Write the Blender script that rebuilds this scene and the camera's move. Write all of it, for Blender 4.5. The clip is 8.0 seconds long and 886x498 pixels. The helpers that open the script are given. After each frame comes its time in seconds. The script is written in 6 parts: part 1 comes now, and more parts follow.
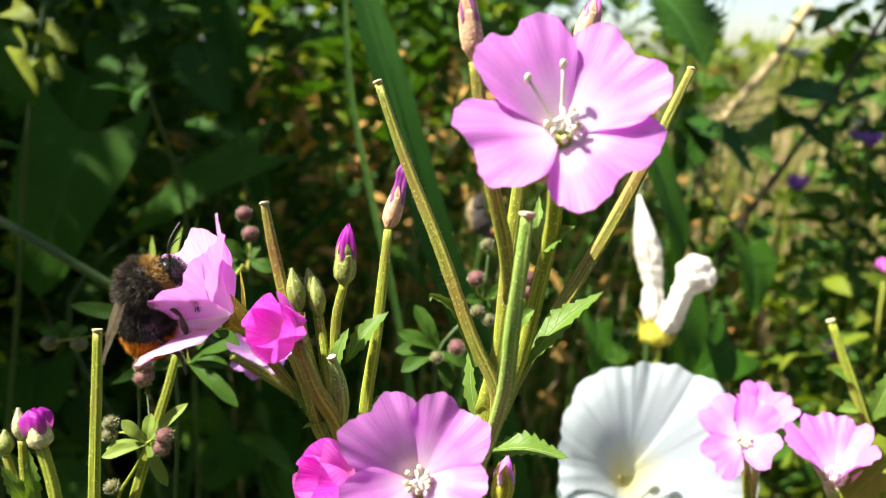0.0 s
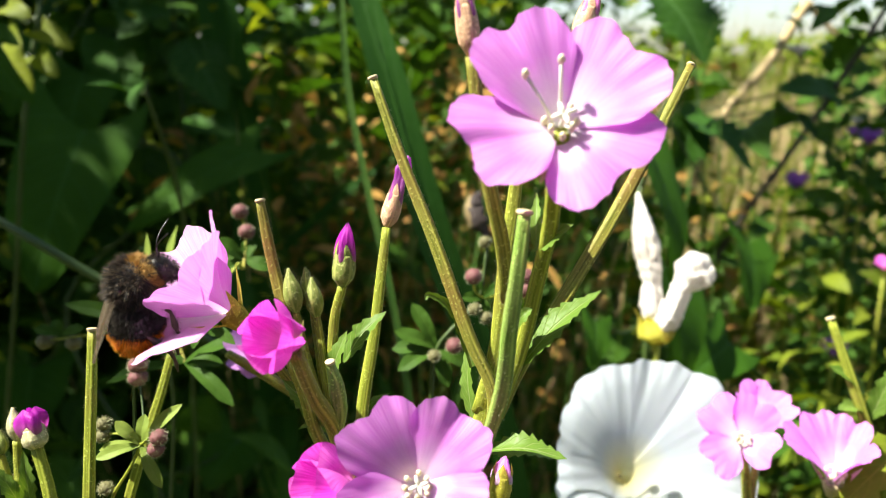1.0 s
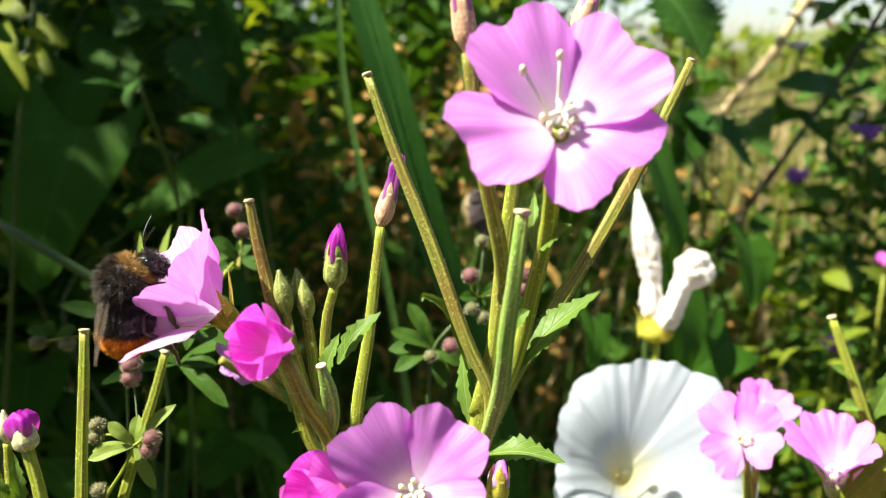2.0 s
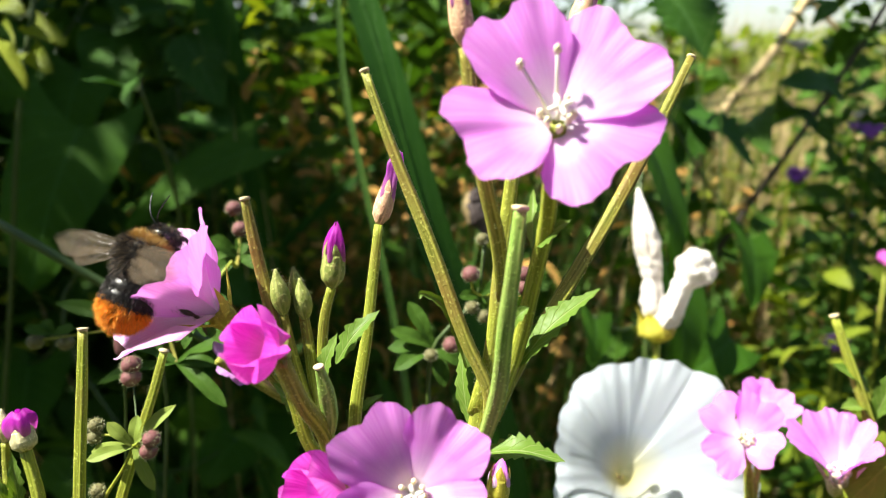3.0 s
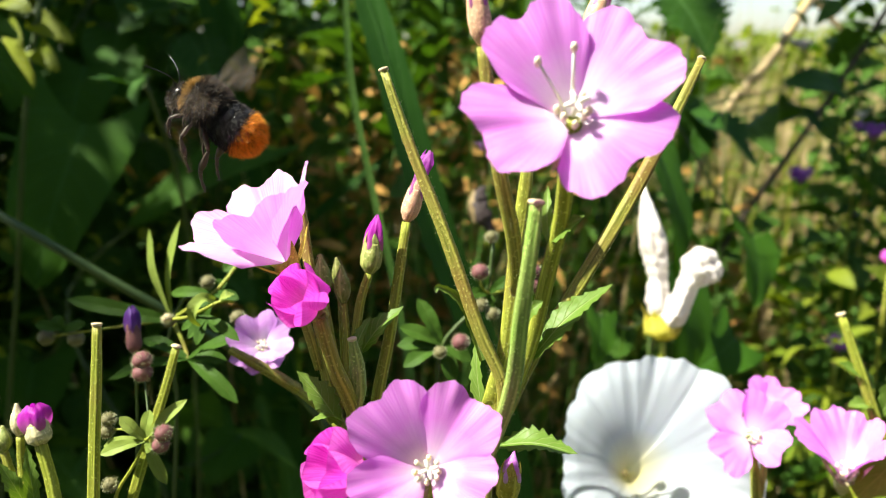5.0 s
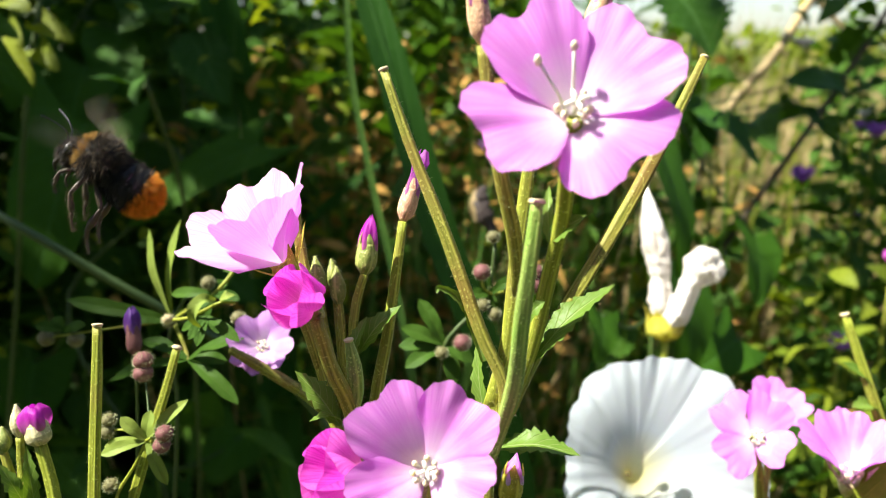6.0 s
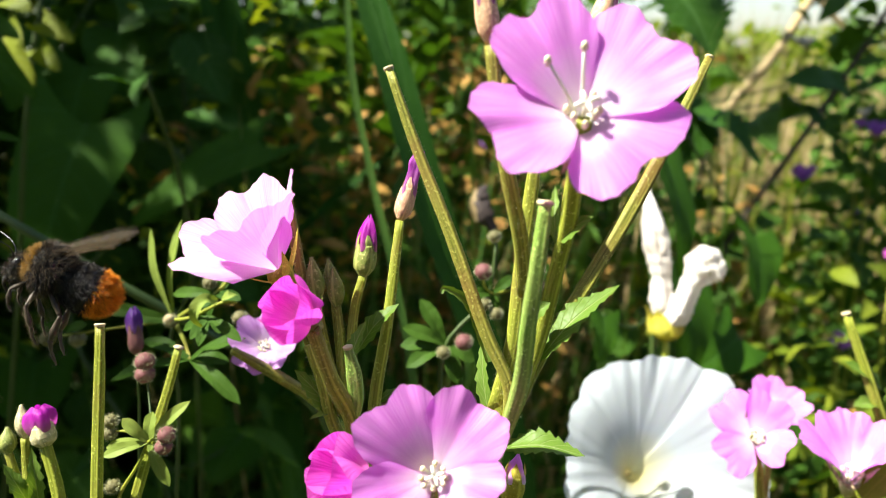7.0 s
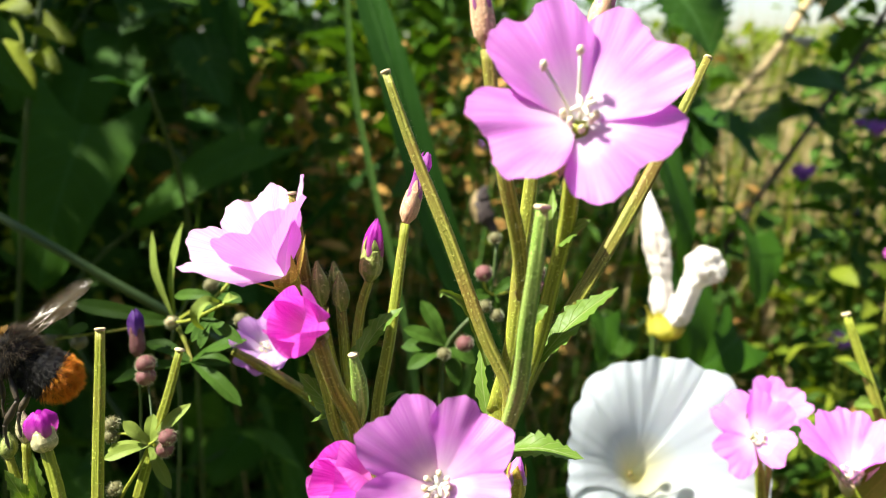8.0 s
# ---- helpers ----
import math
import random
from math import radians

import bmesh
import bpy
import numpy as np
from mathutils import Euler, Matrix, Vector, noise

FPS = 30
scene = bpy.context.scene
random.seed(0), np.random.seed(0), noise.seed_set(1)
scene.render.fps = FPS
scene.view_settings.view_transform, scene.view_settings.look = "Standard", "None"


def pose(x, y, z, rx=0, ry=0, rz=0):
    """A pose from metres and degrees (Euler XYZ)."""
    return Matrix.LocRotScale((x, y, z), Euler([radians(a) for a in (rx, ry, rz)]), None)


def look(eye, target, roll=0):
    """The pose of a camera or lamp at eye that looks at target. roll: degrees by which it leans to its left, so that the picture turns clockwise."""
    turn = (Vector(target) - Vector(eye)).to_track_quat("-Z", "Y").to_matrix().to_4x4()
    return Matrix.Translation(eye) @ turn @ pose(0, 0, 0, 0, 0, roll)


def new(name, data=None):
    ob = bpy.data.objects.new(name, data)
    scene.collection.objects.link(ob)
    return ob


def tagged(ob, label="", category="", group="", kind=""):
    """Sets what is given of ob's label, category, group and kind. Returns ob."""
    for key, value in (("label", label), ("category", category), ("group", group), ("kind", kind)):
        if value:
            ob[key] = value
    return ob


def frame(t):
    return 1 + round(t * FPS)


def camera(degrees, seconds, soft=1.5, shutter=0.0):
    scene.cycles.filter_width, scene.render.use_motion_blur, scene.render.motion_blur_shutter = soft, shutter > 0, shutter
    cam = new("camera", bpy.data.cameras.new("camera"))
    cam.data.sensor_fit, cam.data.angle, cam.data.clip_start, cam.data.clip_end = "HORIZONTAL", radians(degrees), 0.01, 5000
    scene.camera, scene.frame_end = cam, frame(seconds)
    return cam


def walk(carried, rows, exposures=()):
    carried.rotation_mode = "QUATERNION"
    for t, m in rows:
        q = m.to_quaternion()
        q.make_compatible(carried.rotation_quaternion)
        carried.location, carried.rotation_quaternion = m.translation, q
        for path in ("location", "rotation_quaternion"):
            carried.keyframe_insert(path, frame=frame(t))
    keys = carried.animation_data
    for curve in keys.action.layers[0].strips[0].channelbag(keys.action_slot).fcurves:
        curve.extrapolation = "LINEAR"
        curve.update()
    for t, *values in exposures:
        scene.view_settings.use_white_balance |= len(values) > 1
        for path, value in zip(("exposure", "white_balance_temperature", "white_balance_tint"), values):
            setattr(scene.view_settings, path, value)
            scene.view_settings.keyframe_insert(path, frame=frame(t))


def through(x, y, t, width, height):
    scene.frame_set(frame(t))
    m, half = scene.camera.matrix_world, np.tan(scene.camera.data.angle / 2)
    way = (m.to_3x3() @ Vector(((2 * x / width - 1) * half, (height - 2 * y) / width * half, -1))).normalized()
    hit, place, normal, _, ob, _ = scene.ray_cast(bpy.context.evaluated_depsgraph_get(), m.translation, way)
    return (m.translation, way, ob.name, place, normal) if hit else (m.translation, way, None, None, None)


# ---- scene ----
cam = camera(65, 8.0, soft=0.6, shutter=0.5)
cam.data.dof.use_dof = True
cam.data.dof.focus_distance = 0.110
cam.data.dof.aperture_fstop = 20
CAMERA_ROWS = [
    (0, 0.00034, -0.00285, 0.90085, 74.537, -0.045, 0.029),
    (0.5, 0.00012, -0.0023, 0.90061, 74.421, -0.212, -0.004),
    (1, 0.00079, -0.00164, 0.90058, 74.333, -0.003, -0.058),
    (1.5, 0.00142, -0.00063, 0.90064, 74.2, 0.127, -0.111),
    (3, 0.0016, 0.00129, 0.89995, 74.044, 0.148, -0.09),
    (3.5, 0.00111, 0.0001, 0.90036, 74.068, 0.198, -0.125),
    (4, 0.00064, -8e-05, 0.90023, 74.042, 0.092, -0.05),
    (4.5, -0, -0, 0.9, 74, -0, 0),
    (6, -0.00057, 0.00127, 0.89992, 73.878, 0.085, 0.071),
    (6.5, -0.00067, 0.00156, 0.89983, 73.876, 0.126, 0.058),
    (7, -0.00078, 0.0012, 0.90001, 73.823, 0.161, 0.082),
    (7.5, -0.00094, 0.00091, 0.9003, 73.789, 0.166, 0.08),
    (8, -0.00086, 0.00095, 0.90046, 73.836, 0.296, 0.062),
]
walk(cam, [(r[0], pose(*r[1:])) for r in CAMERA_ROWS])

# ---- light ----
SUN_WAY = Vector((-0.55, -0.085, 0.83)).normalized()
sun = new("sun", bpy.data.lights.new("sun", "SUN"))
sun.data.energy, sun.data.angle, sun.data.color = 5.0, radians(0.6), (0.98, 0.96, 0.83)
sun.matrix_world = look(SUN_WAY * 10, (0, 0, 0))
world = bpy.data.worlds.new("sky")
scene.world = world
world.use_nodes = True
sky = world.node_tree.nodes.new("ShaderNodeTexSky")
sky.sky_type, sky.sun_disc = "NISHITA", False
sky.sun_elevation = math.asin(SUN_WAY.z)
sky.sun_rotation = math.atan2(SUN_WAY.x, SUN_WAY.y)
sky.air_density, sky.dust_density = 1.0, 1.0
back = world.node_tree.nodes["Background"]
back.inputs["Strength"].default_value = 0.06
world.node_tree.links.new(sky.outputs[0], back.inputs["Color"])
scene.view_settings.exposure = 1.80


# ---- materials ----
class Nodes:
    """A short hand for node materials."""

    def __init__(self, name):
        self.mat = bpy.data.materials.new(name)
        self.mat.use_nodes = True
        self.tree = self.mat.node_tree
        self.tree.nodes.clear()
        self.out = self.add("ShaderNodeOutputMaterial")

    def add(self, kind, **values):
        n = self.tree.nodes.new(kind)
        for key, v in values.items():
            n.inputs[key.replace("_", " ")].default_value = v
        return n

    def link(self, a, b):
        self.tree.links.new(a, b)

    def noise(self, scale, detail=3.0, coords=None, stretch=None):
        n = self.add("ShaderNodeTexNoise", Scale=scale, Detail=detail)
        co = coords or self.add("ShaderNodeTexCoord").outputs["Object"]
        if stretch:
            m = self.add("ShaderNodeMapping", Scale=stretch)
            self.link(co, m.inputs["Vector"])
            co = m.outputs[0]
        self.link(co, n.inputs["Vector"])
        return n.outputs["Fac"]

    def ramp(self, fac, stops):
        n = self.add("ShaderNodeValToRGB")
        el = n.color_ramp.elements
        while len(el) < len(stops):
            el.new(0.5)
        for e, (p, c) in zip(el, stops):
            e.position, e.color = p, (*c, 1) if len(c) == 3 else c
        self.link(fac, n.inputs["Fac"])
        return n.outputs["Color"]

    def mix(self, fac, a, b, mode="MIX"):
        n = self.tree.nodes.new("ShaderNodeMix")
        n.data_type, n.blend_type = "RGBA", mode
        for sock, v in ((n.inputs[0], fac), (n.inputs[6], a), (n.inputs[7], b)):
            if isinstance(v, (int, float)):
                sock.default_value = v
            elif isinstance(v, tuple):
                sock.default_value = (*v, 1)
            else:
                self.link(v, sock)
        return n.outputs[2]

    def math(self, op, a, b=0.0):
        n = self.tree.nodes.new("ShaderNodeMath")
        n.operation = op
        for sock, v in zip(n.inputs, (a, b)):
            if isinstance(v, (int, float)):
                sock.default_value = v
            else:
                self.link(v, sock)
        return n.outputs[0]

    def uv(self):
        s = self.add("ShaderNodeSeparateXYZ")
        n = self.add("ShaderNodeUVMap")
        n.uv_map = "uv"
        self.link(n.outputs[0], s.inputs[0])
        return n.outputs[0], s.outputs[0], s.outputs[1]

    def bump(self, height, strength, distance):
        n = self.add("ShaderNodeBump", Strength=strength, Distance=distance)
        self.link(height, n.inputs["Height"])
        return n.outputs[0]

    def finish(self, color, rough=0.5, translucent=0.0, spec=0.5, normal=None, through=None, metal=0.0, sheen=0.0, soak=0.0):
        p = self.add("ShaderNodeBsdfPrincipled", Roughness=rough, Metallic=metal)
        p.inputs["Specular IOR Level"].default_value = spec
        p.inputs["Sheen Weight"].default_value = sheen
        if soak:
            p.subsurface_method = "BURLEY"
            p.inputs["Subsurface Weight"].default_value = soak
            p.inputs["Subsurface Radius"].default_value = (1.0, 0.8, 1.0)
            p.inputs["Subsurface Scale"].default_value = 0.0016
        if isinstance(color, tuple):
            p.inputs["Base Color"].default_value = (*color, 1)
        else:
            self.link(color, p.inputs["Base Color"])
        if normal is not None:
            self.link(normal, p.inputs["Normal"])
        shader = p.outputs[0]
        if translucent:
            t = self.add("ShaderNodeBsdfTranslucent")
            c = through if through is not None else color
            if isinstance(c, tuple):
                t.inputs["Color"].default_value = (*c, 1)
            else:
                self.link(c, t.inputs["Color"])
            m = self.add("ShaderNodeMixShader", Fac=translucent)
            self.link(shader, m.inputs[1])
            self.link(t.outputs[0], m.inputs[2])
            shader = m.outputs[0]
        self.link(shader, self.out.inputs["Surface"])
        return self.mat


def petal_material(name, deep, pale, vein, base):
    n = Nodes(name)
    uv, u, v = n.uv()
    veins = n.noise(1.0, 3.0, uv, (1.6, 46.0, 1.0))
    col = n.mix(n.ramp(veins, [(0.42, (0, 0, 0)), (0.62, (1, 1, 1))]), pale, deep)
    col = n.mix(n.math("MULTIPLY", n.ramp(veins, [(0.60, (0, 0, 0)), (0.70, (1, 1, 1))]), 0.16), col, vein)
    blotch = n.noise(300.0, 2.0)
    col = n.mix(n.math("MULTIPLY", blotch, 0.5), col, pale)
    col = n.mix(n.ramp(u, [(0.08, (1, 1, 1)), (0.28, (0.5, 0.5, 0.5)), (0.62, (0, 0, 0))]), col, base)
    bump = n.bump(veins, 0.30, 0.0003)
    thru = n.mix(1.0, col, (0.95, 0.56, 1.0), "MULTIPLY")
    return n.finish(col, 0.5, 0.44, 0.3, bump, thru, soak=0.6)


def leaf_material(name, dark, light, vein, translucent=0.35, rough=0.42, glow=1.6, spec=0.25, ribby=0.55):
    n = Nodes(name)
    uv, u, v = n.uv()
    rnd = n.add("ShaderNodeObjectInfo").outputs["Random"]
    isl = n.add("ShaderNodeNewGeometry").outputs["Random Per Island"]
    big = n.noise(38.0, 3.0)
    fine = n.noise(520.0, 3.0)
    mixer = n.math("ADD", n.math("MULTIPLY", n.math("ADD", rnd, isl), 0.35), n.math("SUBTRACT", big, 0.35))
    col = n.mix(mixer, dark, light)
    col = n.mix(n.math("MULTIPLY", fine, 0.35), col, tuple(c * 0.6 for c in dark))
    mid = n.math("ABSOLUTE", v)
    side = n.math("SINE", n.math("ADD", n.math("MULTIPLY", u, 44.0), n.math("MULTIPLY", mid, -13.0)))
    rib = n.ramp(mid, [(0.02, (1, 1, 1)), (0.07, (0, 0, 0))])
    ribs = n.ramp(side, [(0.90, (0, 0, 0)), (1.0, (0.7, 0.7, 0.7))])
    both = n.mix(1.0, rib, ribs, "LIGHTEN")
    col = n.mix(n.math("MULTIPLY", both, ribby), col, vein)
    h = n.math("ADD", n.math("MULTIPLY", both, -1.0), n.math("MULTIPLY", fine, 0.8))
    thru = n.mix(1.0, col, (min(1.0, 0.75 * glow), min(1.0, glow), 0.25), "MULTIPLY")
    return n.finish(col, rough, translucent, spec, n.bump(h, 0.5, 0.0006), thru)


def stem_material(name, a, b, c, scale=1.0, clear=0.10):
    n = Nodes(name)
    uv, u, v = n.uv()
    streak = n.noise(1.0, 3.0, uv, (5.0, 14.0, 1.0))
    col = n.mix(n.ramp(streak, [(0.35, (0, 0, 0)), (0.65, (1, 1, 1))]), a, b)
    ridge = n.math("SINE", n.math("MULTIPLY", v, 8 * math.pi))
    col = n.mix(n.ramp(ridge, [(0.70, (0, 0, 0)), (0.98, (0.85, 0.85, 0.85))]), col, tuple(min(1, x * 1.4) for x in b))
    blush = n.noise(70.0 * scale, 3.0)
    col = n.mix(n.ramp(blush, [(0.48, (0, 0, 0)), (0.68, (0.8, 0.8, 0.8))]), col, c)
    fine = n.noise(2400.0, 2.0)
    dots = n.ramp(fine, [(0.60, (0, 0, 0)), (0.68, (0.7, 0.7, 0.7))])
    col = n.mix(dots, col, tuple(min(1, x * 1.7 + 0.05) for x in b))
    return n.finish(col, 0.5, clear, 0.35, n.bump(n.math("ADD", fine, streak), 0.4, 0.0003))


def plain_material(name, a, b, scale, rough=0.6, translucent=0.0, spec=0.4, bump=0.3, dist=0.0003, sheen=0.0):
    n = Nodes(name)
    f = n.noise(scale, 4.0)
    g = n.noise(scale * 7, 2.0)
    isl = n.add("ShaderNodeNewGeometry").outputs["Random Per Island"]
    m = n.math("ADD", n.math("MULTIPLY", f, 0.8), n.math("MULTIPLY", n.math("SUBTRACT", isl, 0.5), 0.5))
    return n.finish(n.mix(m, a, b), rough, translucent, spec, n.bump(n.math("ADD", f, n.math("MULTIPLY", g, 0.5)), bump, dist), sheen=sheen)


PINK = petal_material("petal_pink", (0.74, 0.19, 0.75), (0.82, 0.30, 0.82), (0.55, 0.12, 0.56), (0.90, 0.84, 0.89))
BUD_MAGENTA = petal_material("petal_bud", (0.30, 0.006, 0.27), (0.45, 0.025, 0.40), (0.18, 0.0, 0.15), (0.5, 0.2, 0.34))
MAGENTA = petal_material("petal_magenta", (0.64, 0.04, 0.48), (0.88, 0.22, 0.74), (0.42, 0.01, 0.28), (0.86, 0.50, 0.62))
# Paler copy of petal_pink: one flower's sunlight is put into its colour.
LIT_PINK = petal_material("petal_pink_lit", (0.85, 0.36, 0.80), (0.90, 0.50, 0.86), (0.55, 0.12, 0.56), (0.92, 0.87, 0.90))
PURPLE = petal_material("petal_purple", (0.30, 0.08, 0.46), (0.46, 0.18, 0.60), (0.2, 0.04, 0.3), (0.36, 0.13, 0.5))
LILAC = petal_material("petal_lilac", (0.52, 0.20, 0.62), (0.66, 0.34, 0.74), (0.30, 0.08, 0.42), (0.80, 0.72, 0.86))
WILTED = petal_material("petal_wilted", (0.20, 0.02, 0.22), (0.38, 0.07, 0.38), (0.12, 0.01, 0.16), (0.5, 0.2, 0.4))
VIOLET = petal_material("petal_violet", (0.05, 0.012, 0.12), (0.12, 0.035, 0.24), (0.08, 0.01, 0.2), (0.3, 0.15, 0.4))
ANTHER = plain_material("stamen_white", (0.78, 0.74, 0.66), (0.86, 0.84, 0.74), 900, 0.6, 0.25)
POLLEN = plain_material("anther_cream", (0.62, 0.52, 0.24), (0.80, 0.76, 0.60), 1800, 0.7)
STEM = stem_material("stem_green", (0.19, 0.23, 0.018), (0.36, 0.39, 0.05), (0.30, 0.24, 0.05), clear=0.28)
POD = stem_material("pod_green", (0.15, 0.165, 0.018), (0.34, 0.33, 0.055), (0.29, 0.17, 0.045), clear=0.22)
YOUNG = stem_material("pod_fresh", (0.12, 0.24, 0.03), (0.28, 0.40, 0.08), (0.22, 0.24, 0.08))
CALYX = stem_material("calyx_green", (0.15, 0.20, 0.035), (0.27, 0.29, 0.08), (0.30, 0.15, 0.09))
CALYX_YELLOW = stem_material("calyx_yellow", (0.44, 0.40, 0.04), (0.58, 0.53, 0.08), (0.50, 0.36, 0.06), clear=0.5)
CALYX_ROSY = stem_material("calyx_rosy", (0.46, 0.25, 0.15), (0.58, 0.36, 0.22), (0.50, 0.15, 0.18))
CALYX_PALE = stem_material("calyx_pale", (0.36, 0.34, 0.17), (0.55, 0.48, 0.28), (0.36, 0.28, 0.10))
CUT = plain_material("pod_tip_tan", (0.38, 0.28, 0.14), (0.60, 0.50, 0.32), 1500, 0.8)
# Dark copy of the stem green: the hedge's shade is put into the colour.
DARK_STEM = plain_material("stem_painted_shade", (0.02, 0.045, 0.006), (0.06, 0.09, 0.016), 200, 0.55)
HAIR = plain_material("hair_pale", (0.28, 0.28, 0.14), (0.42, 0.42, 0.24), 200, 0.6, 0.3)
LEAF = leaf_material("leaf_willowherb", (0.09, 0.18, 0.018), (0.21, 0.32, 0.055), (0.34, 0.42, 0.16), 0.35, 0.45)
# Brighter copy of leaf_cleavers: the colour itself makes these leaves look sunlit.
CLEAVER_SUN = leaf_material("leaf_cleavers_lit_copy", (0.16, 0.24, 0.03), (0.32, 0.38, 0.09), (0.36, 0.40, 0.14), 0.30, 0.5, 1.5, 0.15, 0.2)
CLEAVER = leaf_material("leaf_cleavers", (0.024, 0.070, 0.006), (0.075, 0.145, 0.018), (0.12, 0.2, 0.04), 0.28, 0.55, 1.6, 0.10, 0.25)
BINDLEAF = leaf_material("leaf_bindweed", (0.022, 0.075, 0.004), (0.055, 0.14, 0.010), (0.06, 0.15, 0.03), 0.38, 0.6, 1.6, 0.10, 0.5)
NETTLE = leaf_material("leaf_nettle", (0.020, 0.065, 0.006), (0.05, 0.13, 0.014), (0.07, 0.15, 0.04), 0.25, 0.6, 1.6, 0.12)
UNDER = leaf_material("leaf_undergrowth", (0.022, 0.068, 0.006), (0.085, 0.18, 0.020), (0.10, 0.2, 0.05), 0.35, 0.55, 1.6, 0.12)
# Lighter, yellower copy of the undergrowth green, with sunlight put into the colour.
SUNNY = leaf_material("leaf_sunlit_copy", (0.06, 0.13, 0.008), (0.31, 0.34, 0.03), (0.32, 0.34, 0.05), 0.45, 0.5, 1.6, 0.12)
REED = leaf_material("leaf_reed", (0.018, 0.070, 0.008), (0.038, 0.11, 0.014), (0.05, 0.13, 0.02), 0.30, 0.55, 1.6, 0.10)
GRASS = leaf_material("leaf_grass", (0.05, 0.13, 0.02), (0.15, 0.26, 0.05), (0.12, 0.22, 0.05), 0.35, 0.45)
STRAW = plain_material("straw_dry", (0.36, 0.25, 0.11), (0.58, 0.45, 0.24), 90, 0.7, 0.15)
LITTER = plain_material("leaf_litter", (0.26, 0.12, 0.022), (0.58, 0.34, 0.08), 60, 0.75, 0.2)
WHITE = Nodes("petal_white")
_uv, _u, _v = WHITE.uv()
_f = WHITE.noise(1.0, 4.0, _uv, (2.0, 60.0, 1.0))
_y = WHITE.ramp(_u, [(0.06, (1, 1, 1)), (0.22, (0.5, 0.5, 0.5)), (0.40, (0, 0, 0))])
_c = WHITE.mix(_y, (0.73, 0.79, 0.88), (0.84, 0.72, 0.26))
_t = WHITE.mix(_y, (0.85, 0.89, 0.97), (0.92, 0.84, 0.48))
_c = WHITE.mix(WHITE.math("MULTIPLY", WHITE.ramp(_f, [(0.5, (0, 0, 0)), (0.75, (1, 1, 1))]), 0.10), _c, (0.55, 0.58, 0.66))
WHITE = WHITE.finish(_c, 0.5, 0.70, 0.25, WHITE.bump(_f, 0.3, 0.0006), _t)
SHRIVEL = plain_material("petal_shrivelled", (0.62, 0.52, 0.43), (0.90, 0.90, 0.89), 90, 0.6, 0.3, bump=0.7, dist=0.001)
BURR = plain_material("burr_purple", (0.10, 0.03, 0.032), (0.20, 0.08, 0.075), 500, 0.7)
BURR_GREEN = plain_material("burr_olive", (0.09, 0.085, 0.028), (0.18, 0.155, 0.07), 500, 0.7)
FUR_BLACK = plain_material("fur_black", (0.010, 0.008, 0.007), (0.030, 0.024, 0.020), 300, 0.6, spec=0.3)
FUR_BROWN = plain_material("fur_brown", (0.08, 0.055, 0.03), (0.24, 0.17, 0.10), 300, 0.6, 0.2)
FUR_TAN = plain_material("fur_yellow", (0.30, 0.17, 0.035), (0.54, 0.34, 0.10), 300, 0.6, 0.15)
FUR_ORANGE = plain_material("fur_orange", (0.70, 0.19, 0.006), (1.0, 0.52, 0.04), 700, 0.6, 0.3)
SHELL = plain_material("shell_black", (0.006, 0.005, 0.004), (0.014, 0.011, 0.009), 700, 0.30, spec=0.4)
EYE = plain_material("eye_black", (0.008, 0.006, 0.006), (0.016, 0.012, 0.010), 2500, 0.15, spec=0.7)
TAN_LEG = plain_material("leg_dusty", (0.008, 0.006, 0.005), (0.12, 0.085, 0.05), 900, 0.5)


def wing_material():
    n = Nodes("wing_clear")
    uv, u, v = n.uv()
    w = n.add("ShaderNodeTexVoronoi", Scale=5.0)
    w.feature = "DISTANCE_TO_EDGE"
    m = n.add("ShaderNodeMapping", Scale=(1.0, 1.2, 1.0))
    n.link(uv, m.inputs[0])
    n.link(m.outputs[0], w.inputs["Vector"])
    vein = n.ramp(w.outputs["Distance"], [(0.02, (1, 1, 1)), (0.05, (0, 0, 0))])
    col = n.mix(vein, (0.28, 0.22, 0.16), (0.05, 0.035, 0.02))
    p = n.add("ShaderNodeBsdfPrincipled", Roughness=0.18)
    n.link(col, p.inputs["Base Color"])
    t = n.add("ShaderNodeBsdfTransparent")
    t.inputs[0].default_value = (0.88, 0.84, 0.79, 1)
    x = n.add("ShaderNodeMixShader")
    n.link(n.math("ADD", n.math("MULTIPLY", vein, 0.50), 0.13), x.inputs[0])
    n.link(t.outputs[0], x.inputs[1])
    n.link(p.outputs[0], x.inputs[2])
    n.link(x.outputs[0], n.out.inputs["Surface"])
    return n.mat


WING = wing_material()


def ground_material():
    n = Nodes("ground_soil")
    a = n.noise(1.3, 5.0)
    b = n.noise(14.0, 5.0)
    c = n.noise(160.0, 4.0)
    col = n.mix(n.ramp(a, [(0.38, (0, 0, 0)), (0.62, (1, 1, 1))]), (0.05, 0.10, 0.02), (0.14, 0.15, 0.04))
    col = n.mix(n.ramp(b, [(0.4, (0, 0, 0)), (0.65, (0.8, 0.8, 0.8))]), col, (0.11, 0.075, 0.035))
    col = n.mix(n.math("MULTIPLY", c, 0.5), col, (0.05, 0.05, 0.02))
    return n.finish(col, 0.9, 0, 0.2, n.bump(n.math("ADD", b, c), 0.8, 0.02))


SOIL = ground_material()


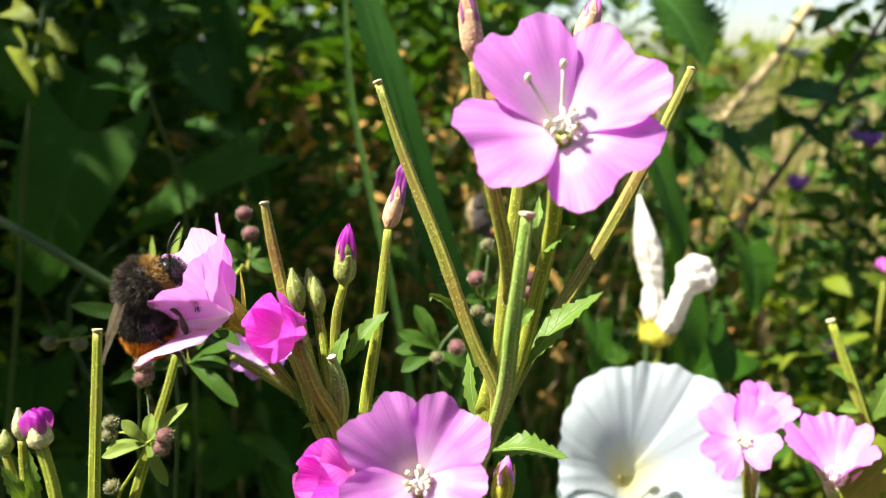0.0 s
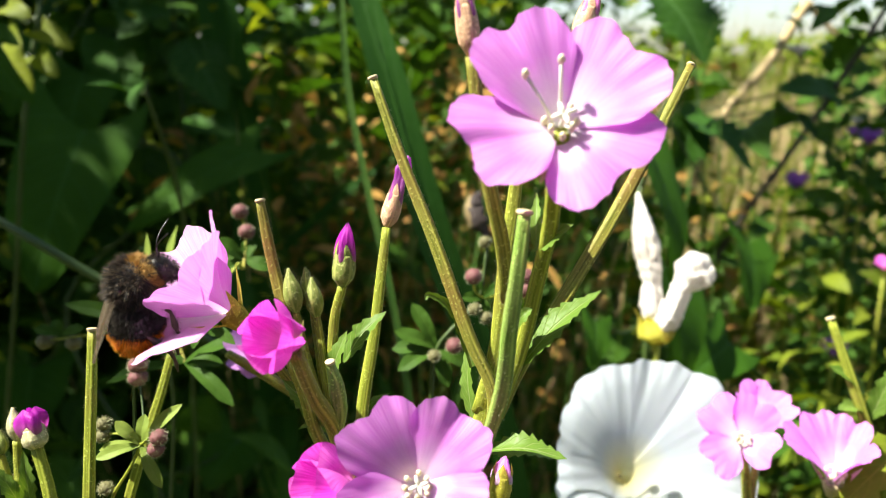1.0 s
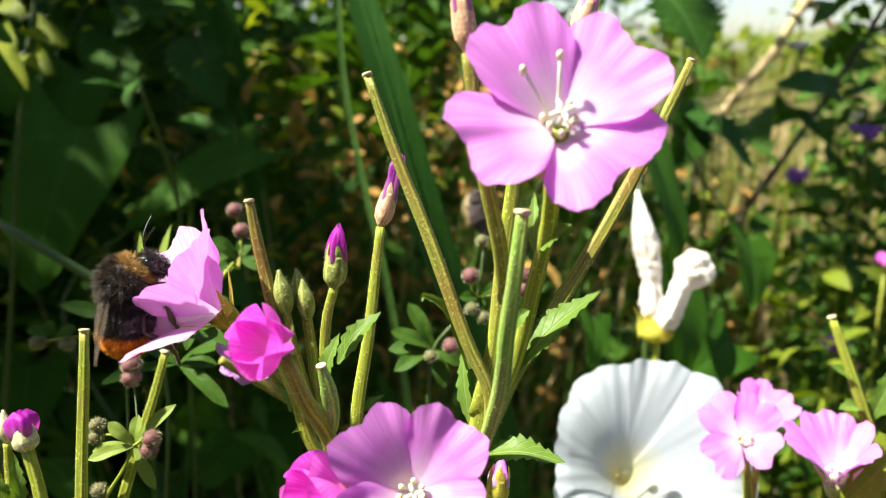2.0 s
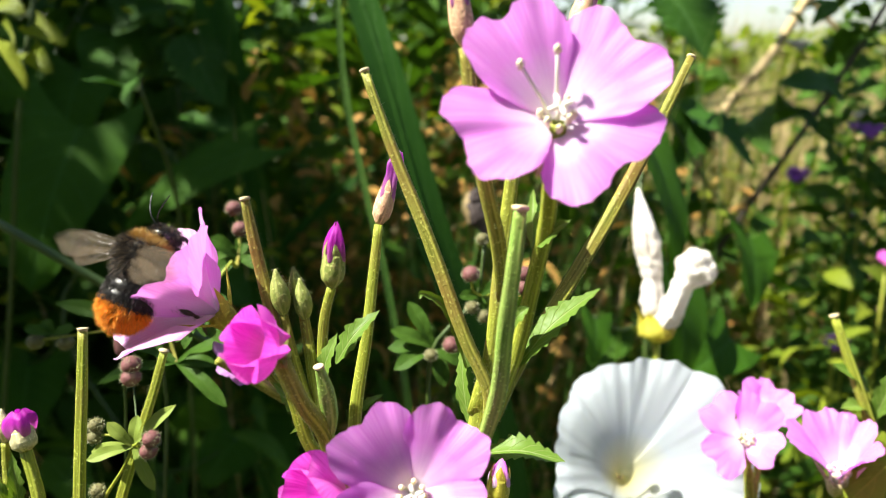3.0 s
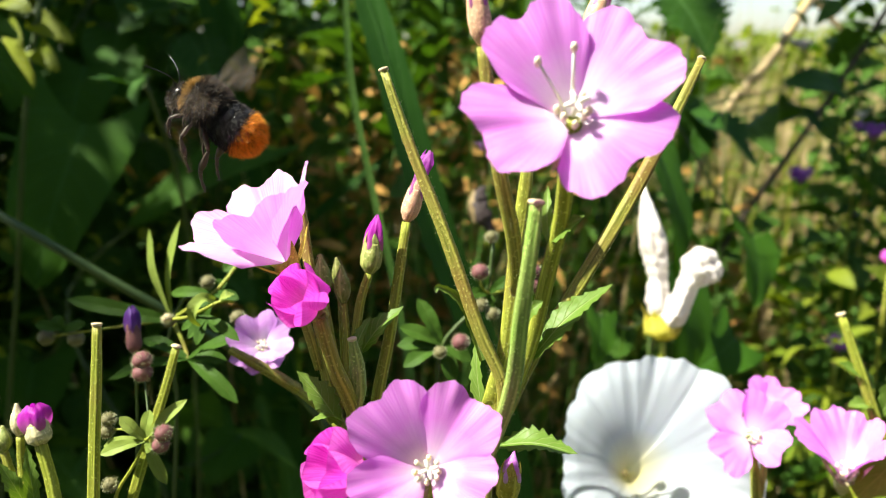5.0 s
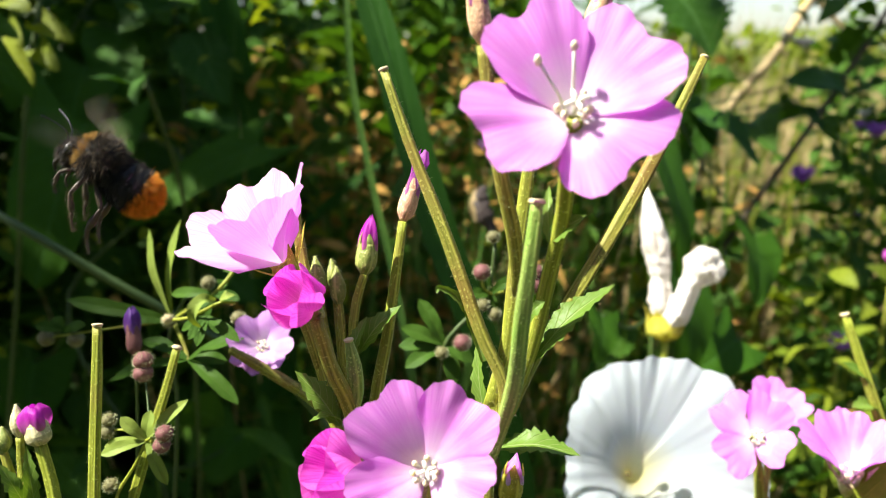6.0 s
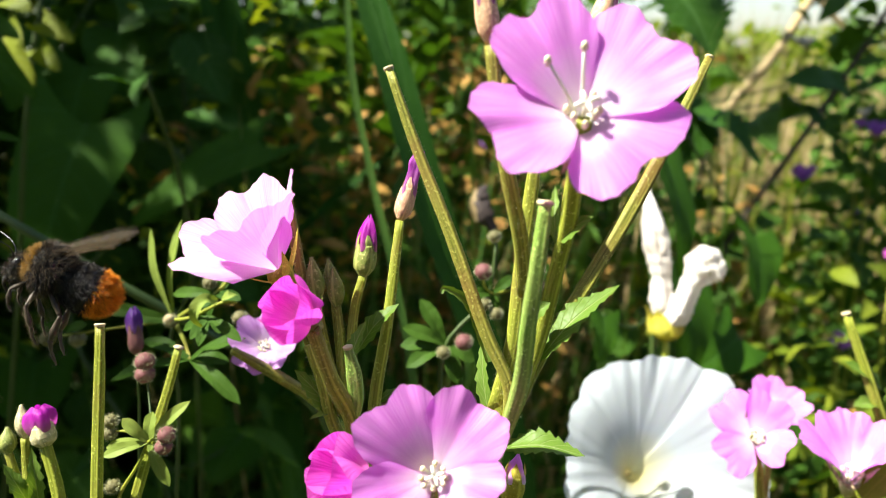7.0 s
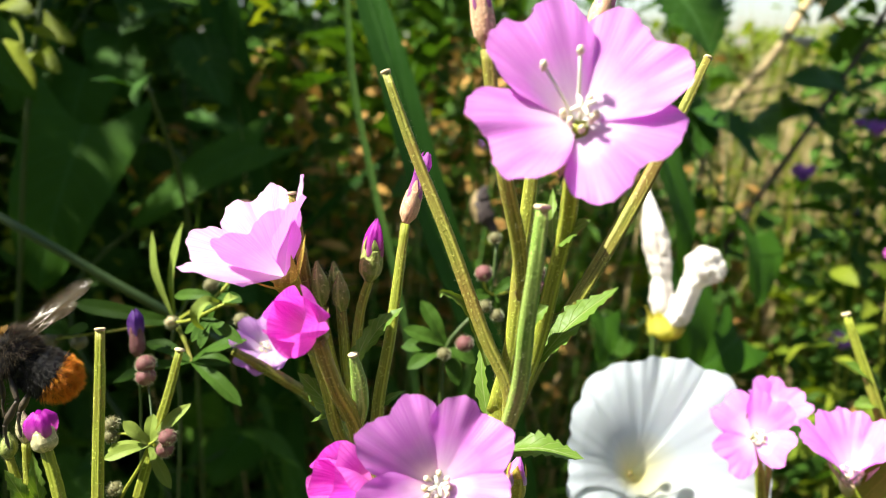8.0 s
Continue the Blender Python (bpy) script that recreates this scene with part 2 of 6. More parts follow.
# ---- mesh builders ----
def catmull(pts, n):
    """A smooth line of n + 1 points through pts, which may be unevenly spaced."""
    pts = [Vector(p) for p in pts]
    if len(pts) == 2:
        return [pts[0].lerp(pts[1], i / n) for i in range(n + 1)]
    gaps = [max((b - a).length, 1e-9) for a, b in zip(pts, pts[1:])]
    slope = [(b - a) / g for a, b, g in zip(pts, pts[1:], gaps)]
    tang = [slope[0]]
    for k in range(1, len(pts) - 1):
        tang.append((slope[k - 1] * gaps[k] + slope[k] * gaps[k - 1]) / (gaps[k] + gaps[k - 1]))
    tang.append(slope[-1])
    out = []
    for i in range(n + 1):
        s = i / n * (len(pts) - 1)
        k = min(int(s), len(pts) - 2)
        t, g = s - k, gaps[k]
        out.append(pts[k] * (2 * t ** 3 - 3 * t * t + 1) + tang[k] * g * (t ** 3 - 2 * t * t + t) + pts[k + 1] * (3 * t * t - 2 * t ** 3) + tang[k + 1] * g * (t ** 3 - t * t))
    return out


def frames_along(line):
    """Tangent, side and up at each point of a line, without twist."""
    out, side = [], None
    for i, p in enumerate(line):
        t = (line[min(i + 1, len(line) - 1)] - line[max(i - 1, 0)]).normalized()
        if side is None:
            side = t.orthogonal().normalized()
        side = (side - t * side.dot(t)).normalized()
        out.append((p, t, side, t.cross(side)))
    return out


def interp(vals, s):
    """The value at s of 0 to 1 in evenly spaced vals."""
    x = s * (len(vals) - 1)
    k = min(int(x), len(vals) - 2)
    return vals[k] + (vals[k + 1] - vals[k]) * (x - k)


def set_uv(bm, uvs):
    layer = bm.loops.layers.uv.new("uv")
    for f in bm.faces:
        f.smooth = True
        for lp in f.loops:
            lp[layer].uv = uvs.get(lp.vert, (0, 0))


def tube(pts, radii, n=14, sides=10, ribs=0.0, wobble=0.0, seed=0):
    """A tube along pts with the radii; ribs: depth of four ridges."""
    bm, uvs = bmesh.new(), {}
    line = catmull(pts, n)
    rnd = random.Random(seed)
    rings = []
    for i, (p, t, a, b) in enumerate(frames_along(line)):
        r = interp(radii, i / n) * (1 + wobble * (rnd.random() - 0.5))
        ring = []
        for k in range(sides):
            th = 2 * math.pi * k / sides
            rr = r * (1 + ribs * math.cos(4 * th))
            v = bm.verts.new(p + a * (rr * math.cos(th)) + b * (rr * math.sin(th)))
            uvs[v] = (i / n, k / sides)
            ring.append(v)
        rings.append(ring)
    for r0, r1 in zip(rings, rings[1:]):
        for k in range(sides):
            bm.faces.new((r0[k], r0[(k + 1) % sides], r1[(k + 1) % sides], r1[k]))
    bm.faces.new(rings[0][::-1])
    bm.faces.new(rings[-1])
    set_uv(bm, uvs)
    return bm


def fuzz(pts, radii, count, length, seed=0, thick=0.00002, lean=0.3):
    """Short hairs that stand on a tube along pts."""
    bm = bmesh.new()
    rnd = random.Random(seed)
    fr = frames_along(catmull(pts, 24))
    for _ in range(count):
        s = rnd.random()
        p, t, a, b = fr[min(int(s * 25), 24)]
        nx = fr[min(int(s * 25) + 1, 24)][0]
        p = p.lerp(nx, (s * 25) % 1)
        th = rnd.uniform(0, 6.283)
        out = a * math.cos(th) + b * math.sin(th)
        root = p + out * interp(radii, s) * 0.97
        tip = root + (out + t * rnd.uniform(-lean, lean)).normalized() * length * rnd.uniform(0.5, 1.2)
        side = t.cross(out) * thick
        bm.faces.new([bm.verts.new(v) for v in (root - side, root + side, tip)])
        up = t * thick
        bm.faces.new([bm.verts.new(v) for v in (root - up, root + up, tip)])
    return bm


def sheet(point, nu, nv):
    """A grid from point(u, v), u of 0 to 1 and v of -1 to 1."""
    bm, uvs = bmesh.new(), {}
    rows = []
    for i in range(nu + 1):
        row = []
        for j in range(nv + 1):
            u, v = i / nu, 2 * j / nv - 1
            w = bm.verts.new(point(u, v))
            uvs[w] = (u, v)
            row.append(w)
        rows.append(row)
    for a, b in zip(rows, rows[1:]):
        for j in range(nv):
            bm.faces.new((a[j], a[j + 1], b[j + 1], b[j]))
    set_uv(bm, uvs)
    return bm


PETAL_SPREAD = radians(60)


def petal_edge(w, notch):
    """How far a petal reaches at w of its half spread: two round lobes beside a notch, sides that fall back."""
    return 1 - notch * math.exp(-(w / 0.20) ** 2) - 0.42 * max(0.0, (w - 0.42) / 0.58) ** 2


PETAL_WIDEST = max(petal_edge(k / 50, 0.15) * math.sin(k / 50 * PETAL_SPREAD) for k in range(51))


def petal(length, width, lift, curl, notch=0.2, seed=0, ruffle=1.0, cup=0.25):
    """A two-lobed petal that fans out from the origin along x; lift: degrees from the flower's axis z; curl: degrees more at the tip."""
    rnd = random.Random(seed)
    ph = [rnd.uniform(0, 6.28) for _ in range(6)]
    steps = 24
    arc = [(0.0, 0.0)]
    for i in range(steps):
        a = radians(lift + curl * (i / steps) ** 1.3)
        arc.append((arc[-1][0] + math.sin(a) / steps, arc[-1][1] + math.cos(a) / steps))

    def at(s):
        x = min(s, 1.0) * steps
        k = min(int(x), steps - 1)
        f = x - k
        return arc[k][0] + (arc[k + 1][0] - arc[k][0]) * f, arc[k][1] + (arc[k + 1][1] - arc[k][1]) * f

    def point(u, v):
        reach = petal_edge(abs(v), notch) + ruffle * (0.010 * math.sin(v * 17 + ph[2]) + 0.007 * math.sin(v * 31 + ph[3]) + 0.005 * math.sin(v * 53 + ph[4]))
        r = u * reach
        s = r * math.cos(abs(v) * PETAL_SPREAD * 0.8)
        y = r * math.sin(v * PETAL_SPREAD) / PETAL_WIDEST * width / 2
        x, z = at(s)
        ang = radians(lift + curl * s ** 1.3)
        k = 2 * y / width
        rise = cup * width * 0.5 * k * k * (0.3 + 0.7 * r)
        rise -= ruffle * length * 0.030 * u * u * math.exp(-(v / 0.16) ** 2)
        rise += ruffle * length * (0.030 * u ** 2 * math.sin(v * 5 + ph[0]) + 0.012 * u ** 3 * math.sin(v * 11 + ph[1] + 3 * u) + 0.010 * u ** 5 * math.sin(v * 23 + ph[4]))
        rise -= ruffle * length * 0.05 * max(0.0, u - 0.72) ** 1.5 * (1 + math.sin(v * 4 + ph[5]))
        return Vector((x * length - math.cos(ang) * rise, y, z * length + math.sin(ang) * rise))

    return sheet(point, 18, 48)


def blade(pts, widths, normal, fold=0.12, teeth=0, depth=0.12, nu=20, nv=6, wave=0.0, seed=0):
    """A leaf along pts; normal: the way its upper face looks; teeth: saw teeth on a side."""
    rnd = random.Random(seed)
    ph = rnd.uniform(0, 6.28)
    line = catmull(pts, nu)
    normal = Vector(normal).normalized()
    fr = []
    for i, p in enumerate(line):
        t = (line[min(i + 1, nu)] - line[max(i - 1, 0)]).normalized()
        side = t.cross(normal).normalized()
        fr.append((p, side, side.cross(t)))

    def point(u, v):
        i = round(u * nu)
        p, side, up = fr[i]
        w = interp(widths, u) / 2
        edge = 1.0
        if teeth:
            edge = 1 - 1.8 * depth * ((u * teeth) % 1.0) * abs(v) ** 3
        y = v * w * edge
        up_by = abs(y) * fold + wave * w * math.sin(u * 11 + ph + (0 if v > 0 else 1.5)) * v * v
        return p + side * y + up * up_by

    return sheet(point, nu, nv)


LEAF_W = (0.10, 0.62, 0.92, 1.0, 0.90, 0.68, 0.40, 0.02)


def heart_blade(base, tip, normal, width, seed=0):
    """An arrow-shaped leaf of bindweed with two lobes behind its stalk."""
    base, tip, normal = Vector(base), Vector(tip), Vector(normal).normalized()
    ln = (tip - base).length
    t = (tip - base) / ln
    side = t.cross(normal).normalized()
    up = side.cross(t)
    rnd = random.Random(seed)
    ph = rnd.uniform(0, 6)

    def point(u, v):
        prof = (1 - u) ** 0.62 * (0.75 + 0.25 * u) + 0.0
        y = v * width / 2 * prof * (1.0 if u > 0.06 else 0.96)
        back = -0.28 * ln * (abs(v) ** 1.6) * (1 - u) ** 3
        x = u * ln + back
        z = ln * (0.05 * math.sin(u * 3.1) - 0.16 * u * u) + 0.10 * abs(y) + 0.03 * width * math.sin(u * 9 + ph + v * 3) * v * v
        return base + t * x + side * y + up * z

    return sheet(point, 18, 12)


def ellipsoid(center, rx, ry, rz, seg=18, rings=12, lump=0.0, seed=0):
    bm = bmesh.new()
    bmesh.ops.create_uvsphere(bm, u_segments=seg, v_segments=rings, radius=1)
    noise.seed_set(seed + 1)
    for v in bm.verts:
        k = 1 + lump * noise.noise(v.co * 2.3)
        v.co = Vector((v.co.x * rx * k, v.co.y * ry * k, v.co.z * rz * k)) + Vector(center)
    for f in bm.faces:
        f.smooth = True
    return bm


def part(name, bm, material, parent, label="", at=None):
    """Links a bmesh as one mesh object under a thing or a part."""
    me = bpy.data.meshes.new(name)
    bm.to_mesh(me)
    bm.free()
    me.materials.append(material)
    ob = new(name, me)
    ob.parent = parent
    if at is not None:
        ob.matrix_basis = at
    if name in ("hair", "fur", "tail_fur", "collar", "bristles"):
        tagged(ob, kind="stuff")
    return tagged(ob, label) if label else ob


def thing(name, origin, label, category, group="", kind=""):
    ob = new(name)
    ob.location = origin
    return tagged(ob, label, category, group, kind)


def near(th, pts):
    """Places of the world in the space of a thing that is not turned."""
    return [Vector(p) - th.location for p in pts]


def join(*bms):
    out = bms[0]
    for b in bms[1:]:
        me = bpy.data.meshes.new("tmp")
        b.to_mesh(me)
        out.from_mesh(me)
        bpy.data.meshes.remove(me)
        b.free()
    return out


def join_into(ob, bm, material):
    """Adds a piece of another material to a part."""
    bm2 = bmesh.new()
    bm2.from_mesh(ob.data)
    n = len(bm2.faces)
    me = bpy.data.meshes.new("tmp")
    bm.to_mesh(me)
    bm.free()
    bm2.from_mesh(me)
    bpy.data.meshes.remove(me)
    bm2.faces.ensure_lookup_table()
    for f in bm2.faces[n:]:
        f.material_index = 1
    bm2.to_mesh(ob.data)
    bm2.free()
    ob.data.materials.append(material)


def frame_of(origin, axis, roll=0.0, hint=(0, 0, 1)):
    """A pose whose z looks along axis, whose x is level or along the hint, turned by roll degrees."""
    z = Vector(axis).normalized()
    h = Vector(hint)
    y = (h - z * h.dot(z)).normalized()
    x = y.cross(z)
    m = Matrix((x, y, z)).transposed().to_4x4()
    return Matrix.Translation(origin) @ m @ pose(0, 0, 0, 0, 0, roll)


# ---- willowherb pieces ----
def stalk(th, name, pts, radii, material=STEM, label="", hairs=160, ribs=0.0, seed=0, n=16):
    p = near(th, pts)
    ob = part(name, tube(p, radii, n, 16, ribs, 0.06, seed), material, th, label)
    if hairs:
        part("hair", fuzz(p, radii, hairs * 2, 0.00050, seed), HAIR, ob, "fine pale hairs")
    return ob


def pod(th, pts, radii, material=POD, label="hairy brownish green seed pod with a cut tip", seed=0, hairs=420):
    """A long ribbed seed pod; pts from its tip to its foot."""
    ob = stalk(th, "seed_pod", pts, radii, material, label, hairs, 0.13, seed, 22)
    p = near(th, pts)
    d = (p[0] - p[1]).normalized()
    r = radii[0]
    rim = tube([p[0] - d * r * 0.4, p[0] + d * r * 0.1, p[0] + d * r * 0.5], (r * 0.95, r * 1.3, r * 1.1), 4, 12, 0, 0.25, seed)
    part("pod_tip", rim, CUT, ob, "ragged tan tip")
    return ob


def leaf(th, base, tip, normal, width, material=LEAF, droop=0.1, teeth=9, label="", seed=0, fold=0.3, depth=0.22, name="leaf", shape=LEAF_W):
    base, tip = near(th, [base, tip])
    mid = base.lerp(tip, 0.5) + Vector(normal).normalized() * (tip - base).length * droop
    bm = blade([base, mid, tip], [w * width for w in shape], normal, fold, teeth, depth, teeth * 4 if teeth else 18, 6, 0.10, seed)
    return part(name, bm, material, th, label)


def flower(th, origin, axis, size, lift=55, curl=35, roll=0, material=PINK, label="", seed=0, calyx=CALYX, notch=0.2, hint=(0, 0, 1), wide=0.98, cup=0.25, stamens=True, long=(), slim=1.0, shapes=None, ruffle=1.0):
    """A willowherb flower: calyx, four petals, eight stamens and the style with its four lobes. shapes: turn, length, width, lift and curl of each petal."""
    m = frame_of(Vector(origin) - th.location, axis, roll, hint)
    k = size / 0.024
    cup_bm = tube([(0, 0, -0.0034 * k), (0, 0, -0.0020 * k), (0, 0, -0.0004 * k), (0, 0, 0.0003 * k)], (0.0009 * k * slim, 0.0015 * k * slim, 0.0019 * k * slim, 0.0016 * k * slim), 8, 14, 0.04)
    fl = part("flower", cup_bm, calyx, th, label, m)
    if shapes is None:
        shapes = [(a, size * 0.53, size * 0.53 * wide, lift, curl) for a in (0, 90, 180, 270)]
    lifts = [q[3] for q in shapes]
    for i, (a, ln, wd, li, cu) in enumerate(shapes):
        bm = petal(ln, wd, li, cu, notch * (0.8 + 0.1 * i), seed * 7 + i, ruffle, cup)
        part("petal", bm, material, fl, "", pose(0, 0, 0, 0, 0, a))
        if lift < 75:
            ls = (li + lifts[(i + 1) % 4]) / 2
            s, b = 0.0066 * k * slim ** 0.6, radians(ls + 4 * slim)
            ax, az = math.sin(b), math.cos(b)
            sep = blade([(0.0014 * k, 0, -0.0010 * k), (0.0015 * k + s * 0.5 * ax, 0, s * 0.5 * az - 0.0014 * k), (0.0012 * k + s * ax, 0, s * az - 0.0018 * k)], (0.0014 * k * slim, 0.0015 * k * slim, 0.0009 * k * slim, 0.0001), (az, 0, -ax), -0.3, 0, 0, 10, 4)
            part("sepal", sep, calyx, fl, "", pose(0, 0, 0, 0, 0, a + 45))
    if stamens:
        rnd = random.Random(seed)
        for i in range(8):
            a = radians(i * 45 + rnd.uniform(-12, 12))
            h = (0.0026 if i % 2 else 0.0018) * k * rnd.uniform(0.85, 1.1)
            o = Vector((math.cos(a), math.sin(a), 0))
            e = o * 0.0017 * k + Vector((0, 0, h))
            if i in long:
                e = o * 0.0050 * k + Vector((0, 0, 0.0058 * k))
            sm = part("stamen", tube([o * 0.0008 * k, o * 0.0014 * k + Vector((0, 0, h * 0.5)), e], (0.00026 * k, 0.00022 * k, 0.00018 * k), 5, 6), ANTHER, fl, "white stamen with a cream anther")
            join_into(sm, ellipsoid(e, 0.00042 * k, 0.00042 * k, 0.00075 * k, 8, 6, 0.3, i), POLLEN)
        st = [tube([(0, 0, 0), (0.0002 * k, 0, 0.0020 * k), (0.0003 * k, 0.0001 * k, 0.0026 * k)], (0.0003 * k, 0.00026 * k, 0.00024 * k), 6, 7)]
        for i in range(4):
            a = radians(i * 90 + 20)
            o = Vector((math.cos(a), math.sin(a), 0))
            b = Vector((0.0003, 0.0001, 0.0025)) * k
            st.append(tube([b, b + o * 0.0006 * k + Vector((0, 0, 0.0007 * k)), b + o * 0.0014 * k + Vector((0, 0, 0.0006 * k))], (0.00026 * k, 0.0003 * k, 0.00022 * k), 6, 7))
        part("style", join(*st), ANTHER, fl, "white style with four lobes")
    return fl


def bud(th, base, tip, width, calyx=CALYX, petals=None, label="", seed=0, share=0.55, tipform=(0.7, 0.96, 0.92, 0.7, 0.34, 0.04)):
    """A closed bud; with petals: a twisted tip of that material stands out of the calyx."""
    b, t = near(th, [base, tip])
    ax = t - b
    ln = ax.length
    m = frame_of(b, ax)
    w = width / 2
    if petals is None:
        prof = [0.25, 0.75, 1.0, 0.98, 0.80, 0.45, 0.12]
        ob = part("bud", tube([(0, 0, 0), (0, 0, ln * 0.5), (0, 0, ln)], [p * w for p in prof], 14, 14, 0.07, 0.0, seed), calyx, th, label, m)
        part("hair", fuzz([(0, 0, 0), (0, 0, ln * 0.5), (0, 0, ln)], [p * w for p in prof], 200, 0.0005, seed), HAIR, ob, "fine pale hairs")
        return ob
    h = ln * share
    ob = part("bud", tube([(0, 0, 0), (0, 0, h * 0.5), (0, 0, h)], [w * 0.35, w * 0.9, w, w * 0.94, w * 0.86], 12, 14, 0.05, 0, seed), calyx, th, label, m)
    part("hair", fuzz([(0, 0, 0), (0, 0, h * 0.5), (0, 0, h)], [w * 0.35, w * 0.9, w, w * 0.9], 160, 0.0005, seed), HAIR, ob, "fine pale hairs")
    for i in range(4):
        a = 90 * i + 30
        sep = blade([(w * 0.82, 0, h * 0.8), (w * 0.90, 0, h * 1.08), (w * 0.62, 0, h * 1.42)], (w * 1.3, w * 1.1, w * 0.05), (1, 0, 0.2), -0.4, 0, 0, 10, 6)
        part("sepal", sep, calyx, ob, "", pose(0, 0, 0, 0, 0, a))

    def twist(u, v):
        a = v * math.pi + u * 1.3
        fold = 1 + 0.22 * math.sin(a * 4 + 2.5 * u) + 0.08 * math.sin(a * 9)
        r = w * 0.86 * fold * interp(tipform, u)
        return Vector((math.cos(a) * r, math.sin(a) * r, h * 0.6 + u * (ln - h * 0.6) + 0.04 * ln * math.sin(a * 3) * u))

    part("furled_petals", sheet(twist, 16, 40), petals, ob, "furled petals")
    return ob


def to_ground(p, lean=(0, 0)):
    """From a place down to the soil."""
    p = Vector(p)
    return [p, Vector((p.x + lean[0] * 0.5, p.y + lean[1] * 0.4, p.z * 0.5)), Vector((p.x + lean[0], p.y + lean[1], -0.01))]


# ---- ground ----
def ground():
    bm = bmesh.new()
    rings, prev, first = 40, None, None
    sides = 48
    for i in range(rings):
        r = 0.25 * (1.27 ** i)
        ring = []
        for k in range(sides):
            a = 2 * math.pi * k / sides
            x, y = r * math.cos(a), r * math.sin(a)
            z = 0.02 * noise.noise((x * 3, y * 3, 0)) if r < 20 else 0.0
            ring.append(bm.verts.new((x, y, z)))
        if prev is None:
            bm.faces.new(ring)
        else:
            for k in range(sides):
                bm.faces.new((prev[k], ring[k], ring[(k + 1) % sides], prev[(k + 1) % sides]))
        prev = ring
    for f in bm.faces:
        f.smooth = True
    bmesh.ops.recalc_face_normals(bm, faces=bm.faces)
    me = bpy.data.meshes.new("ground")
    bm.to_mesh(me)
    bm.free()
    me.materials.append(SOIL)
    tagged(new("ground", me), "weedy brown and green soil of the verge", "ground", kind="structure")


ground()


# ---- undergrowth and distance ----
def scatter(name, material, label, category, count, place, kind_of, seed):
    """One mesh of many small leaves; place(rnd) gives a spot, kind_of(rnd) length, width, lean."""
    rnd = random.Random(seed)
    verts, faces, uvs = [], [], []
    for _ in range(count):
        p, az, pitch, ln, wd, arch = kind_of(rnd, place(rnd))
        d = Vector((math.cos(az) * math.cos(pitch), math.sin(az) * math.cos(pitch), math.sin(pitch)))
        side = d.cross(Vector((0, 0, 1)))
        side = side.normalized() if side.length > 1e-3 else Vector((1, 0, 0))
        side = (Matrix.Rotation(rnd.uniform(-0.9, 0.9), 3, d) @ side)
        up = side.cross(d)
        base = len(verts)
        prof = (0.12, 0.75, 1.0, 0.82, 0.45, 0.03)
        for i, w in enumerate(prof):
            u = i / 5
            c = p + d * (ln * u) + up * (arch * ln * math.sin(u * 2.6)) + Vector((0, 0, -0.35 * ln * u * u * abs(arch) * 2))
            for s in (-1, 0, 1):
                verts.append(c + side * (s * wd * w / 2) + up * (abs(s) * wd * w * 0.14))
                uvs.append((u, s))
        for i in range(5):
            for s in range(2):
                a = base + i * 3 + s
                faces.append((a, a + 1, a + 4, a + 3))
    me = bpy.data.meshes.new(name)
    me.from_pydata([tuple(v) for v in verts], [], faces)
    layer = me.uv_layers.new(name="uv")
    idx = np.empty(len(me.loops), dtype=np.int32)
    me.loops.foreach_get("vertex_index", idx)
    layer.data.foreach_set("uv", np.array(uvs, dtype=np.float32)[idx].ravel())
    me.polygons.foreach_set("use_smooth", np.ones(len(me.polygons), dtype=bool))
    me.materials.append(material)
    return tagged(new(name, me), label, category, kind="stuff")


def leafy(lo, hi, wlo, whi):
    def kind_of(rnd, p):
        ln = rnd.uniform(lo, hi)
        return p, rnd.uniform(0, 6.283), rnd.uniform(-0.7, 0.8), ln, ln * rnd.uniform(wlo, whi), rnd.uniform(0.0, 0.25)
    return kind_of


def grassy(lo, hi, wlo, whi, lean=0.5):
    def kind_of(rnd, p):
        ln = rnd.uniform(lo, hi)
        return p, rnd.uniform(0, 6.283), rnd.uniform(1.57 - lean, 1.57), ln, rnd.uniform(wlo, whi), rnd.uniform(0.0, 0.14)
    return kind_of


def box(x0, x1, y0, y1, z0, z1, keep=None):
    def place(rnd):
        while True:
            p = Vector((rnd.uniform(x0, x1), rnd.uniform(y0, y1), rnd.uniform(z0, z1)))
            if keep is None or keep(p, rnd):
                return p
    return place


def ragged(x0, x1, y0, y1, z1, amp, more=None):
    """Keeps an uneven outline within a box: bulging sides and a broken top."""
    def keep(p, rnd):
        n = 0.5 + 0.5 * noise.noise((p.x * 2.3, p.y * 2.3, p.z * 2.3))
        edge = min(p.x - x0, x1 - p.x, p.y - y0 + amp, y1 - p.y)
        return p.z < z1 - amp * (0.2 + 1.3 * n) and edge > amp * (0.9 * n - 0.15) and (more is None or more(p, rnd))
    return keep


def sun_spot(q):
    """Small holes left in the foliage so that the sun lights single leaves."""
    return any((q.x - x) ** 2 + (q.y - y) ** 2 < r * r for x, y, r in ((-0.195, 0.345, 0.028), (-0.135, 0.300, 0.030), (-0.29, 0.52, 0.035), (-0.20, 0.50, 0.03), (-0.12, 0.56, 0.04)))


